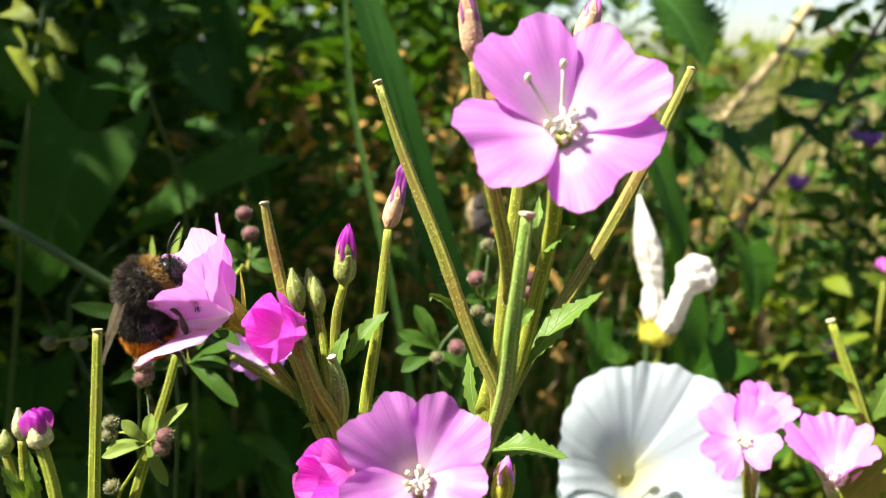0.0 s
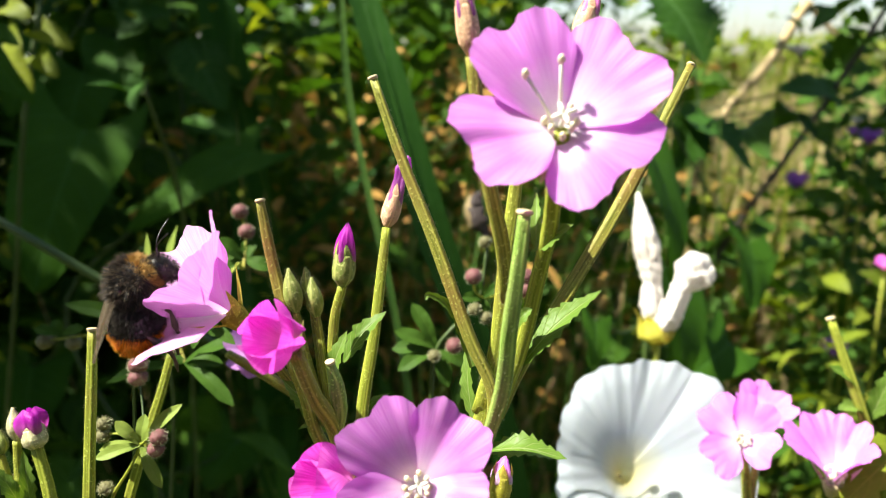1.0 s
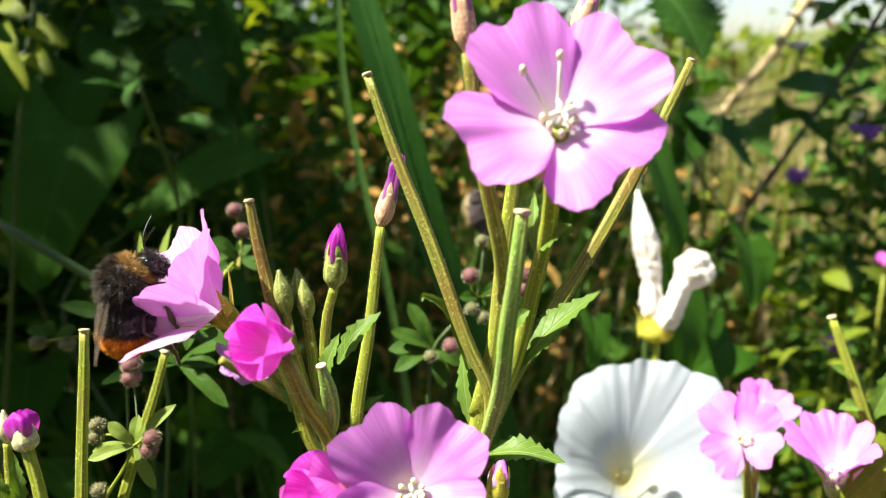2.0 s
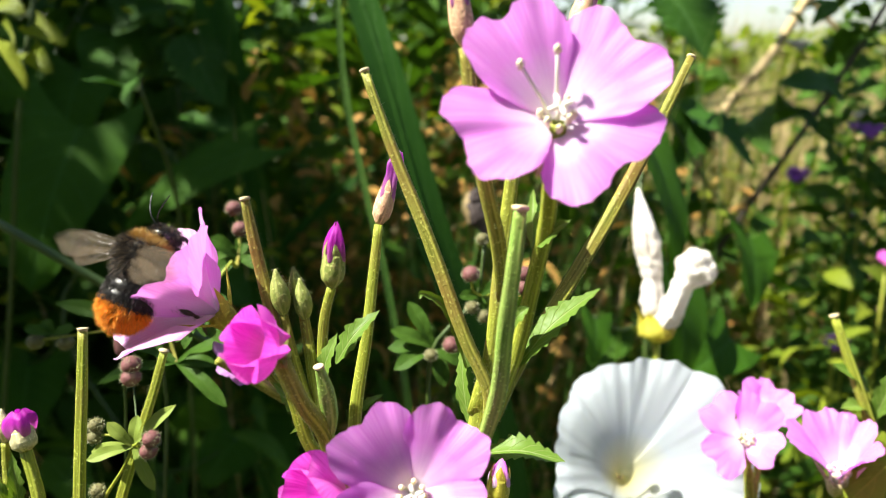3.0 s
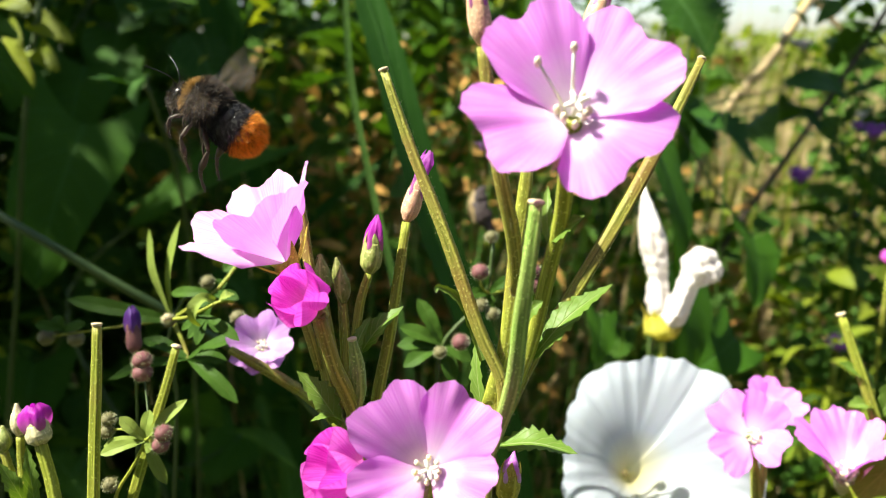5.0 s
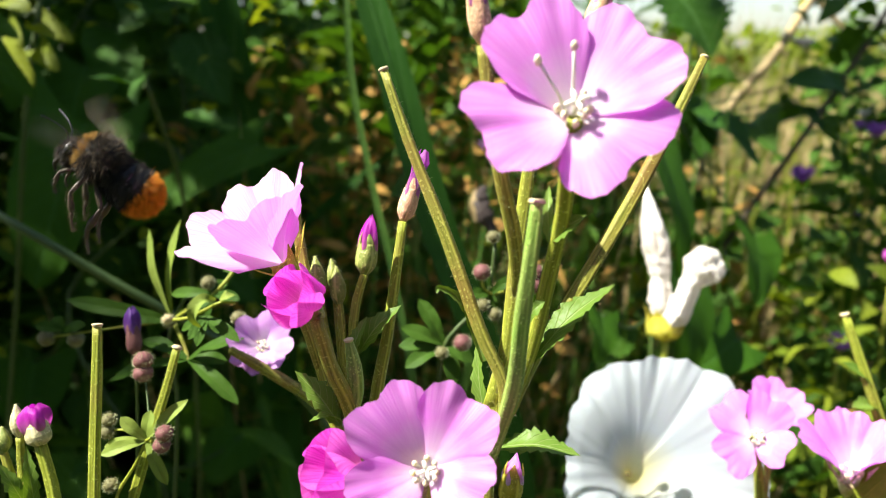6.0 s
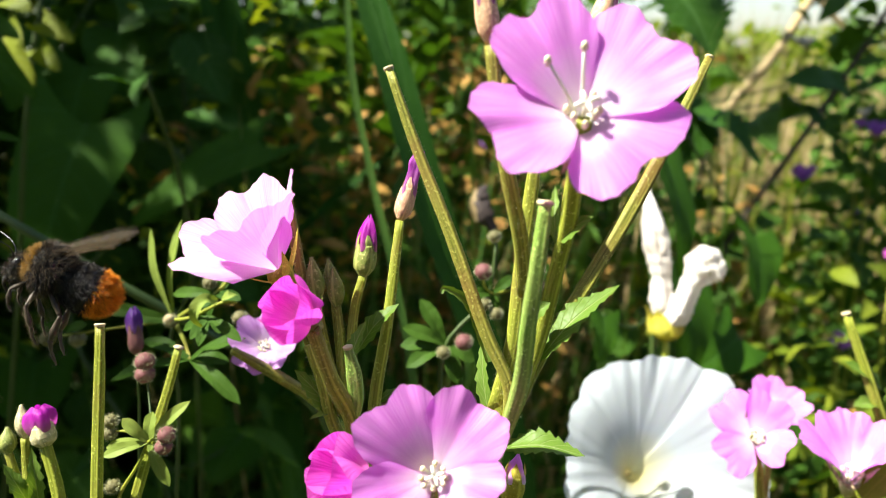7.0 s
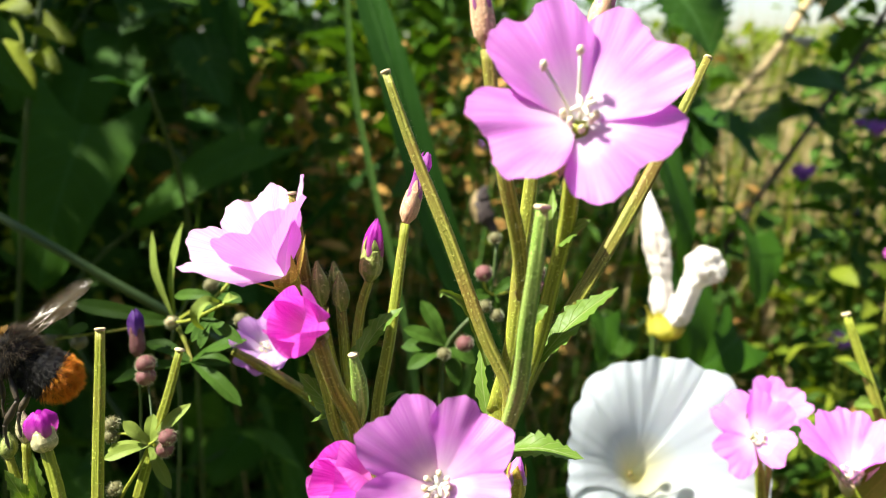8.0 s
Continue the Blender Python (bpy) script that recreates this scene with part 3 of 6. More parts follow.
def sun_gap(p):
    """Whether a place lies in the gap left free of leaves so that the sun reaches the flowers."""
    if p.z < 0.86:
        return False
    q = p - SUN_WAY * ((p.z - 0.88) / SUN_WAY.z)
    if -0.26 < q.x < 0.40 and -0.1 < q.y < 0.31:
        return True
    if sun_spot(q):
        return True
    # smaller gaps that dapple the leaves behind
    sunny = q.x > -0.12 or (q.x > -0.20 and q.y > 0.52)
    if 0.51 * q.y < q.x < 0.80 and 0.48 < q.y < 0.66:
        sunny = False
    if sunny and q.x > 0.22:
        return p.z > 1.0
    return p.z > 1.0 and noise.noise((q.x * 9.0, q.y * 9.0, 5.0)) > (-0.28 if sunny else 0.14)


def hedge_keep(p, rnd):
    # thins out to the sunny side
    return p.x < 0.02 + 0.30 * rnd.random() and not sun_gap(p)


def far_keep(p, rnd):
    # an uneven top
    return p.z < 0.75 + 0.55 * abs(noise.noise((p.x * 0.45, 3.0, 0.0))) + 0.25 * noise.noise((p.x * 2.1, 7.0, 0.0)) + 0.25


scatter("hedge_foliage", UNDER, "dense shaded green hedge foliage", "hedge", 7000, box(-1.5, 0.30, 0.52, 1.2, 0.0, 1.6, hedge_keep), leafy(0.03, 0.085, 0.3, 0.6), 11)
# Mostly out of view, added so that the leaves on the left lie in shade.
scatter("hedge_foliage", UNDER, "tall dark hedge foliage, mostly out of view, added to shade the verge", "hedge", 5600, box(-2.1, -0.34, 0.40, 2.0, 0.0, 2.5, ragged(-2.1, 0.3, 0.4, 2.0, 2.5, 0.4, lambda p, rnd: not sun_gap(p))), leafy(0.05, 0.12, 0.4, 0.65), 12)
def dapple_keep(p, rnd):
    q = p - SUN_WAY * ((p.z - 0.88) / SUN_WAY.z)
    w = 0.12 * noise.noise((q.x * 6.0, q.y * 6.0, 2.0))
    return 0.51 * q.y < q.x < 0.75 + 2 * w and 0.47 + w < q.y < 0.66 + w and noise.noise((q.x * 11.0, q.y * 11.0, 5.0)) < 0.06


# Leaves above the view, added only to dapple the weeds on the right.
scatter("hedge_foliage", UNDER, "unseen leaves high on the left, added to dapple the verge", "hedge", 1700, box(-1.5, -0.34, 0.05, 1.2, 1.40, 3.0, dapple_keep), leafy(0.05, 0.11, 0.4, 0.65), 31)
def side_shade_keep(p, rnd):
    q = p - SUN_WAY * ((p.z - 0.88) / SUN_WAY.z)
    w = 0.02 * noise.noise((q.x * 20.0, q.y * 20.0, 4.0))
    return not sun_spot(q) and -0.75 < q.x < -0.105 + w and 0.143 + w < q.y < 0.60 and noise.noise((q.x * 26.0, q.y * 26.0, 9.0)) < 0.22


# Out of view on the left, added to shade the cleavers and low weeds.
scatter("hedge_foliage", UNDER, "unseen foliage on the left, added to shade the cleavers", "hedge", 8500, box(-1.6, -0.40, -0.14, 0.60, 0.85, 1.9, side_shade_keep), leafy(0.016, 0.034, 0.4, 0.65), 35)
# Specks of sun on the hedge, made by the lighter leaf colour.
scatter("hedge_foliage", SUNNY, "small leaves in the sunlit green at the edge of the hedge", "hedge", 420, box(-0.42, -0.06, 0.40, 0.56, 0.70, 1.08), leafy(0.007, 0.020, 0.3, 0.6), 32)
scatter("hedge_foliage", UNDER, "green foliage at the back of the hedge", "hedge", 8000, box(-2.4, 0.55, 1.2, 2.1, 0.0, 1.9, ragged(-2.4, 1.0, 1.2, 2.5, 1.9, 0.3, lambda p, rnd: p.x < 0.10 + 0.28 * rnd.random())), leafy(0.05, 0.11, 0.4, 0.65), 20)
scatter("hedge_foliage", UNDER, "far side of the hedge", "hedge", 4500, box(-4.2, 0.35, 2.0, 3.4, 0.0, 2.0, ragged(-4.2, 0.35, 1.7, 3.4, 2.0, 0.5)), leafy(0.08, 0.18, 0.4, 0.65), 24)
scatter("shaded_weeds", UNDER, "dark green weeds beside the nettle", "weeds", 2100, box(0.27, 0.66, 0.52, 0.9, 0.50, 1.0, lambda p, rnd: p.x > 0.50 * p.y + 0.02), leafy(0.012, 0.04, 0.25, 0.55), 25)
scatter("sunny_weeds", SUNNY, "bright green leaves at the edge of the verge", "weeds", 130, box(0.20, 0.38, 0.34, 0.46, 0.60, 0.76), leafy(0.012, 0.03, 0.3, 0.5), 26)
scatter("weeds", UNDER, "low green weeds under the flowers", "weeds", 4200, box(-0.7, 0.6, 0.34, 1.5, 0.0, 0.66), leafy(0.025, 0.07, 0.2, 0.5), 13)
clump = lambda p, rnd: noise.noise((p.x * 5.5, p.y * 4.0, p.z * 5.5)) > 0.02 and (p.z < 0.77 or p.x > 0.53 * p.y)
scatter("shaded_weeds", UNDER, "clumps of dark green weeds before the meadow", "weeds", 2700, box(0.14, 0.95, 0.48, 1.15, 0.15, 0.90, clump), leafy(0.015, 0.05, 0.25, 0.55), 21)
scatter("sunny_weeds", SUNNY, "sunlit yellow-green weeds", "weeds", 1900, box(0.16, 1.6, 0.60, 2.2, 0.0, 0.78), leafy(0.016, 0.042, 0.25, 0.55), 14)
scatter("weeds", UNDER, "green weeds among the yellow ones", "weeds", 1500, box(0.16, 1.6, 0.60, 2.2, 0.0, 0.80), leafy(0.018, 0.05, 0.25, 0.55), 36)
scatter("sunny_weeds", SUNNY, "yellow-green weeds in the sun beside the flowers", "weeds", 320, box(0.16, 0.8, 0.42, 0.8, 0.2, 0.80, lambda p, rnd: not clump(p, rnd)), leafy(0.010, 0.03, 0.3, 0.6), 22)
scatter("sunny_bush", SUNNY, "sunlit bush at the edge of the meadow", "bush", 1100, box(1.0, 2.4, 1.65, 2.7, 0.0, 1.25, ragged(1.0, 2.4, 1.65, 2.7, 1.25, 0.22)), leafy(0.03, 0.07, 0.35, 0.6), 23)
middle = lambda p, rnd: rnd.random() < math.exp(-((p.x + 0.01) / 0.18) ** 2)
scatter("dry_litter", LITTER, "dry orange-brown dead leaves and stalks", "litter", 2900, box(-0.26, 0.36, 0.50, 1.0, 0.25, 0.91, middle), leafy(0.010, 0.032, 0.25, 0.6), 15)
scatter("weeds", UNDER, "small green leaves over the dry litter", "weeds", 420, box(-0.28, 0.36, 0.48, 0.9, 0.90, 1.08, middle), leafy(0.010, 0.034, 0.25, 0.5), 37)
scatter("meadow_grass", GRASS, "thin green grass before the dry litter", "grass", 420, box(-0.28, 0.36, 0.46, 0.9, 0.0, 0.02, middle), grassy(0.72, 1.06, 0.002, 0.0045, 0.28), 38)
scatter("sunny_weeds", SUNNY, "small yellow-green leaves among the dry litter", "weeds", 700, box(-0.26, 0.36, 0.50, 1.0, 0.25, 1.0, middle), leafy(0.008, 0.026, 0.25, 0.5), 27)
scatter("dry_grass", STRAW, "dry stalks among the litter", "grass", 260, box(-0.24, 0.32, 0.55, 0.95, 0.0, 0.02, middle), grassy(0.6, 1.0, 0.001, 0.003, 0.35), 28)
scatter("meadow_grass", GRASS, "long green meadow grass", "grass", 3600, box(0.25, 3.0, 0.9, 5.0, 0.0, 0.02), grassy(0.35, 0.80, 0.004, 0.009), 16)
scatter("dry_grass", STRAW, "pale straw-coloured dry grass", "grass", 3200, box(0.35, 5.0, 1.3, 8.0, 0.0, 0.02), grassy(0.4, 0.85, 0.003, 0.007), 17)
scatter("dry_grass", STRAW, "tall yellow dry grass in the sun", "grass", 620, box(0.34, 0.80, 0.92, 1.5, 0.0, 0.02), grassy(0.70, 1.02, 0.003, 0.007, 0.25), 33)
# Blades in the brightened leaf colour, so that they look sunlit.
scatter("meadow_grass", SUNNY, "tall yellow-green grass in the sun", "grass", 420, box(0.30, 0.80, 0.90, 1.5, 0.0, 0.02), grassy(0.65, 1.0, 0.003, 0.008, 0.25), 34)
scatter("far_hedge", SUNNY, "far bright hedge at the end of the meadow", "hedge", 3600, box(-6, 16, 11, 14, 0.0, 1.6, far_keep), leafy(0.2, 0.45, 0.4, 0.7), 18)
# Never in view: added to keep the sky's light from behind off the plants.
scatter("hedge_behind", UNDER, "thick green leaves, unseen, added behind the camera to block the sky", "hedge", 5200, box(-3.2, 3.2, -2.6, -1.2, 0.0, 3.5, ragged(-3.2, 3.2, -2.6, -1.2, 3.5, 0.6)), leafy(0.12, 0.25, 0.4, 0.65), 19)

# ---- background plants ----
def vine(name, label, foot, leaves, material, stem_pts, group=""):
    """A climbing plant: a thin stem from the soil and arrow-shaped leaves on stalks."""
    th = thing(name, foot, label, "climbing plant", group)
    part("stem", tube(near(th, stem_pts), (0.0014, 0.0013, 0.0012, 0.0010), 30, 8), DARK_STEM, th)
    line = catmull(stem_pts, 60)
    for i, (b, t, nrm, w) in enumerate(leaves):
        q = min(line, key=lambda p: (p - Vector(b)).length)
        lf = part("leaf", heart_blade(*near(th, [b, t]), nrm, w, i), material, th)
        mid = q.lerp(Vector(b), 0.5) + Vector((0, 0, -0.006))
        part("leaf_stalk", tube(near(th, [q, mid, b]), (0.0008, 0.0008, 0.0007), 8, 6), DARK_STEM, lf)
    return th


vine("bindweed_vine", "dark green bindweed vine with arrow-shaped leaves", (-0.3236, 0.4106, 0.3364), [
    ((-0.2164, 0.4243, 0.8561), (-0.2213, 0.3516, 0.7839), (0.25, -0.80, 0.54), 0.092),
    ((-0.1150, 0.4310, 0.8429), (-0.1866, 0.3895, 0.8072), (0.15, -0.72, 0.68), 0.044),
    ((-0.2473, 0.4959, 0.888), (-0.2465, 0.4498, 0.8361), (0.199, -0.751, 0.629), 0.075),
    ((-0.2332, 0.5233, 0.911), (-0.223, 0.4803, 0.8699), (0, -0.669, 0.743), 0.07),
    ((-0.2706, 0.4814, 0.9101), (-0.2767, 0.4477, 0.865), (0.199, -0.751, 0.629), 0.05),
    ((-0.2942, 0.4583, 0.6845), (-0.2902, 0.426, 0.6443), (0.207, -0.655, 0.727), 0.08),
    ((-0.1381, 0.426, 0.6443), (-0.1585, 0.4, 0.6262), (-0.108, -0.547, 0.83), 0.07),
], BINDLEAF, [(-0.3236, 0.4106, 0.3364), (-0.177, 0.3863, 0.6146), (-0.2482, 0.434, 0.7448), (-0.1734, 0.4666, 0.8222), (-0.282, 0.5132, 0.8758), (-0.2468, 0.5582, 0.9602)])
vine("bindweed_vine", "green bindweed vine with arrow-shaped leaves behind the white flower", (0.177, 0.3982, 0.2934), [
    ((0.1008, 0.3306, 0.8557), (0.1123, 0.2953, 0.8051), (0.6, -0.483, 0.638), 0.040),
    ((0.1149, 0.3239, 0.7959), (0.116, 0.289, 0.7471), (0.581, -0.478, 0.658), 0.052),
    ((0.0606, 0.2523, 0.8005), (0.0587, 0.2383, 0.7879), (0.551, -0.55, 0.627), 0.022),
    ((0.1509, 0.3332, 0.7561), (0.1232, 0.3102, 0.7481), (0.503, -0.486, 0.715), 0.045),
    ((0.1863, 0.4057, 0.7911), (0.184, 0.3756, 0.7588), (0.503, -0.538, 0.677), 0.05),
], BINDLEAF, [(0.177, 0.3982, 0.2934), (0.0983, 0.309, 0.6717), (0.1011, 0.3178, 0.7747), (0.1041, 0.3574, 0.8404), (0.1454, 0.4339, 0.8895), (0.1704, 0.4938, 0.9532)])


def nettle(label, foot, stem_pts, leaves):
    """A nettle: square stem and saw-edged leaves."""
    th = thing("nettle", foot, label, "nettle", "nettles")
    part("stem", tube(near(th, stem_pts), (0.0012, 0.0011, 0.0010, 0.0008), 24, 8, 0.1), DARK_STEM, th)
    line = catmull(stem_pts, 60)
    for i, (b, t, nrm, w) in enumerate(leaves):
        q = min(line, key=lambda p: (p - Vector(b)).length)
        lf = leaf(th, b, t, nrm, w, NETTLE, 0.08, 11, seed=i, fold=0.25, depth=0.20)
        part("leaf_stalk", tube(near(th, [q, q.lerp(Vector(b), 0.5), b]), (0.0008, 0.0007, 0.0006), 6, 6), DARK_STEM, lf)
    return th


nettle("dark nettle with saw-edged leaves in the hedge", (0.2028, 0.4076, 0.1446), [(0.2028, 0.4076, 0.1446), (0.1969, 0.493, 0.7327), (0.1704, 0.4722, 0.8778), (0.148, 0.5, 0.9748)], [
    ((0.1317, 0.448, 0.9388), (0.1531, 0.4146, 0.8947), (0.203, -0.779, 0.593), 0.055),
    ((0.1487, 0.4477, 0.865), (0.1898, 0.417, 0.8305), (0.553, -0.5, 0.667), 0.044),
    ((0.1667, 0.4589, 0.8677), (0.1419, 0.4269, 0.8288), (0.515, -0.565, 0.644), 0.040),
    ((0.2639, 0.4706, 0.8724), (0.2124, 0.4516, 0.8787), (0.417, -0.552, 0.722), 0.028),
    ((0.2377, 0.4722, 0.8778), (0.2618, 0.4589, 0.8677), (0.515, -0.565, 0.644), 0.036),
    ((0.2303, 0.468, 0.8634), (0.2435, 0.4528, 0.8466), (0.515, -0.565, 0.644), 0.026),
    ((0.2868, 0.5099, 0.8641), (0.3058, 0.4927, 0.8768), (0.503, -0.538, 0.677), 0.045),
])
nettle("shaded nettle with saw-edged leaves in the hedge", (-0.2582, 0.4598, -0.036), [(-0.2582, 0.4598, -0.036), (-0.197, 0.542, 0.6132), (-0.1918, 0.5221, 0.8342), (-0.2045, 0.5605, 0.9683)], [
    ((-0.1845, 0.5233, 0.911), (-0.1498, 0.4884, 0.8618), (0.199, -0.751, 0.629), 0.045),
    ((-0.1966, 0.5289, 0.9305), (-0.2239, 0.5024, 0.9105), (-0.108, -0.547, 0.83), 0.05),
    ((-0.1845, 0.5076, 0.8563), (-0.1381, 0.483, 0.8431), (0.1, -0.601, 0.793), 0.035),
    ((-0.1641, 0.4763, 0.7469), (-0.1303, 0.4508, 0.7306), (0.1, -0.601, 0.793), 0.035),
])


nettle("young nettle with two sunlit pale green leaves", (-0.1804, 0.3284, 0.2314), [(-0.1804, 0.3284, 0.2314), (-0.1498, 0.3794, 0.6993), (-0.131, 0.3376, 0.8437), (-0.1282, 0.3078, 0.885)], [
    ((-0.1273, 0.3091, 0.8897), (-0.1238, 0.2848, 0.8773), (-0.539, -0.473, 0.697), 0.012),
    ((-0.1297, 0.3073, 0.8832), (-0.1468, 0.2932, 0.8885), (-0.309, -0.396, 0.865), 0.011),
    ((-0.1287, 0.3074, 0.8836), (-0.1355, 0.3099, 0.8925), (-0.309, -0.523, 0.794), 0.008),
])
vine("bindweed_vine", "sunlit bindweed leaves at the edge of the shade", (-0.3415, 0.3258, 0.4037), [
    ((-0.1918, 0.3025, 0.903), (-0.1684, 0.2865, 0.8832), (-0.408, -0.672, 0.617), 0.020),
    ((-0.2009, 0.3167, 0.916), (-0.18, 0.3035, 0.9064), (-0.318, -0.698, 0.641), 0.016),
    ((-0.2057, 0.3012, 0.8621), (-0.1789, 0.2921, 0.8667), (-0.212, -0.407, 0.889), 0.010),
], BINDLEAF, [(-0.3415, 0.3258, 0.4037), (-0.2377, 0.2962, 0.7721), (-0.2151, 0.3113, 0.8608), (-0.2126, 0.3314, 0.931)])


# The leaf colour already holds part of the sunlight on this sprig.
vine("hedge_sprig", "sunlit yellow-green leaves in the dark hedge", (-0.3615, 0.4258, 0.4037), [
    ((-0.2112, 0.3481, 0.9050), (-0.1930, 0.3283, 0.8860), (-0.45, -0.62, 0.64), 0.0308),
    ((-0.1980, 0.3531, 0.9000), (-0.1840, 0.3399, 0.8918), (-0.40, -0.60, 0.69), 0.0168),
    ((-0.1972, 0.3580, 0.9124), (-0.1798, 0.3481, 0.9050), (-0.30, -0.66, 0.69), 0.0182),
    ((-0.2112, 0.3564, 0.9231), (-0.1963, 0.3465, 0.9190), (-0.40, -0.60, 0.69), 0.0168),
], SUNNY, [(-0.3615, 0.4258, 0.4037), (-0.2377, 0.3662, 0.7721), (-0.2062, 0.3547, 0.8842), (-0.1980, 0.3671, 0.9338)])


def reed(label, pts, widths, normal, name="reed_leaf", material=REED, category="reed", fold=0.15):
    th = thing(name, pts[0], label, category)
    part("blade", blade(near(th, pts), widths, normal, fold, 0, 0, 40, 4), material, th)
    r = widths[0] * 0.05
    part("midrib", tube(near(th, pts), (r, r, r * 0.8, r * 0.5), 40, 6), material, th)
    return th


reed("broad dark green reed leaf", [(0.0339, 0.2284, 0.3905), (0.0191, 0.2842, 0.7664), (-0.0022, 0.2898, 0.8222), (-0.0229, 0.3093, 0.8902), (-0.0388, 0.3328, 0.9359)], (0.016, 0.017, 0.018, 0.018, 0.017, 0.014), (0.453, -0.753, 0.478))
reed("broad dark green reed leaf in the hedge", [(-0.1385, 0.3807, 0.0508), (-0.1359, 0.5091, 0.6801), (-0.1496, 0.5209, 0.8302), (-0.1682, 0.539, 0.9657)], (0.03, 0.032, 0.032, 0.03, 0.028), (0.302, -0.786, 0.539))
reed("thin drooping green grass blade", [(-0.0064, 0.2094, 0.433), (-0.0191, 0.2381, 0.8235), (-0.0262, 0.2465, 0.8528), (-0.0333, 0.2566, 0.8879), (-0.0362, 0.2684, 0.9289)], (0.0026, 0.0026, 0.0025, 0.002), (0.206, -0.807, 0.553), "grass_blade", GRASS, "grass")
def straw(label, pts, radii):
    th = thing("straw_stalk", pts[0], label, "grass")
    part("stem", tube(near(th, pts), radii, 40, 10, 0.06, 0.05, 3), STRAW, th)


straw("pale dry straw stalk", [(0.2184, 0.5793, 0.0177), (0.2501, 0.7148, 0.7082), (0.2878, 0.7126, 0.8454), (0.3276, 0.7248, 0.888), (0.3703, 0.7428, 0.9509)], (0.0030, 0.0038, 0.0044, 0.0044, 0.0044))
straw("pale dry straw stalk, broken over", [(0.3703, 0.7428, 0.9509), (0.3874, 0.7373, 0.9318), (0.4073, 0.7311, 0.9099)], (0.0036, 0.0030, 0.0016))
reed("thin green grass blade across the hedge", [(-0.236, 0.4344, 0.2383), (-0.1359, 0.5264, 0.7402), (-0.0807, 0.5307, 0.7916), (-0.0281, 0.5422, 0.8317)], (0.006, 0.007, 0.008, 0.007, 0.002), (0, -0.834, 0.552), "grass_blade", REED, "grass")


def dark_twig():
    th = thing("dead_stem", (0.2272, 0.4344, 0.2383), "thin dark dead stem leaning across the hedge", "stem")
    part("stem", tube(near(th, [(0.1844, 0.4489, 0.2162), (0.2172, 0.5276, 0.7445), (0.2791, 0.5434, 0.8359), (0.3405, 0.5688, 0.9245), (0.3581, 0.5773, 0.954)]), (0.0028, 0.0026, 0.0022, 0.002), 24, 8, 0, 0.2), plain_material("twig_dark", (0.03, 0.025, 0.015), (0.08, 0.06, 0.035), 200, 0.8), th)


dark_twig()

# ---- withered leaf ----
WL = thing("withered_leaf", (0.039, 0.362, 0.3486), "dark withered leaf curled on a thin stalk in the litter", "leaf")
wb = tube(near(WL, [(0.0168, 0.2958, 0.8433), (0.0151, 0.2942, 0.8375), (0.0168, 0.2921, 0.8304), (0.0205, 0.2903, 0.8241)]), (0.0008, 0.0030, 0.0042, 0.0038, 0.0012), 20, 12, 0.2, 0.3, 9)
for v in wb.verts:
    v.co += Vector((noise.noise(v.co * 300), noise.noise(v.co * 300 + Vector((5, 0, 0))), noise.noise(v.co * 300 + Vector((0, 5, 0))))) * 0.0014
part("blade", wb, plain_material("leaf_withered", (0.012, 0.008, 0.008), (0.06, 0.04, 0.035), 300, 0.7), WL, "curled dark brown blade")
part("fold", blade(near(WL, [(0.0127, 0.2915, 0.8281), (0.0116, 0.2915, 0.8356), (0.0126, 0.2933, 0.8418)]), (0.001, 0.003, 0.0028, 0.0008), (-0.309, -0.835, 0.454), 0.3), STRAW, WL, "pale dry edge of the leaf")
part("stalk", tube(near(WL, [(0.02, 0.2905, 0.8246), (0.0244, 0.3129, 0.7938), (0.039, 0.362, 0.3486)]), (0.0008, 0.0008, 0.001), 20, 6), DARK_STEM, WL)

# ---- slanted hedge stem ----
slant = thing("plant_stem", (-0.071, 0.22, 0.7965), "pale green plant stem slanting across the shade", "stem")
part("stem", tube(near(slant, [(-0.1509, 0.216, 0.855), (-0.1259, 0.212, 0.8413), (-0.1068, 0.2133, 0.8276), (-0.0905, 0.2152, 0.8161), (-0.0733, 0.2169, 0.8038), (-0.0515, 0.2173, 0.7872), (-0.0304, 0.2232, 0.7351)] + to_ground((-0.0403, 0.3075, 0.5214))), (0.0013, 0.0014, 0.0014, 0.0013, 0.0013, 0.0015), 36, 10, 0.05), plain_material("stem_grey_green", (0.020, 0.046, 0.007), (0.05, 0.085, 0.015), 150, 0.6), slant)

# ---- central willowherb ----
A = thing("willowherb", (0.0071, 0.0893, 0.784), "tall hairy willowherb with an open pink flower and long pods", "willowherb", "willowherbs")
stalk(A, "stem", [(0.0102, 0.0972, 0.8617), (0.0081, 0.0951, 0.8544), (0.0063, 0.0925, 0.8454), (0.0056, 0.0901, 0.8334)] + to_ground((0.0049, 0.0879, 0.8146)), (0.00085, 0.0010, 0.0013, 0.0014, 0.0016, 0.0020, 0.0024), STEM, "", 500, 0.05, 1, 30)
stalk(A, "flower_stalk", [(0.0123, 0.1003, 0.887), (0.0116, 0.0996, 0.8809), (0.0101, 0.0974, 0.8696), (0.0085, 0.0946, 0.8564), (0.0064, 0.0935, 0.8487)], (0.0009, 0.00105, 0.0011, 0.0012), STEM, "", 300, 0.08, 2)
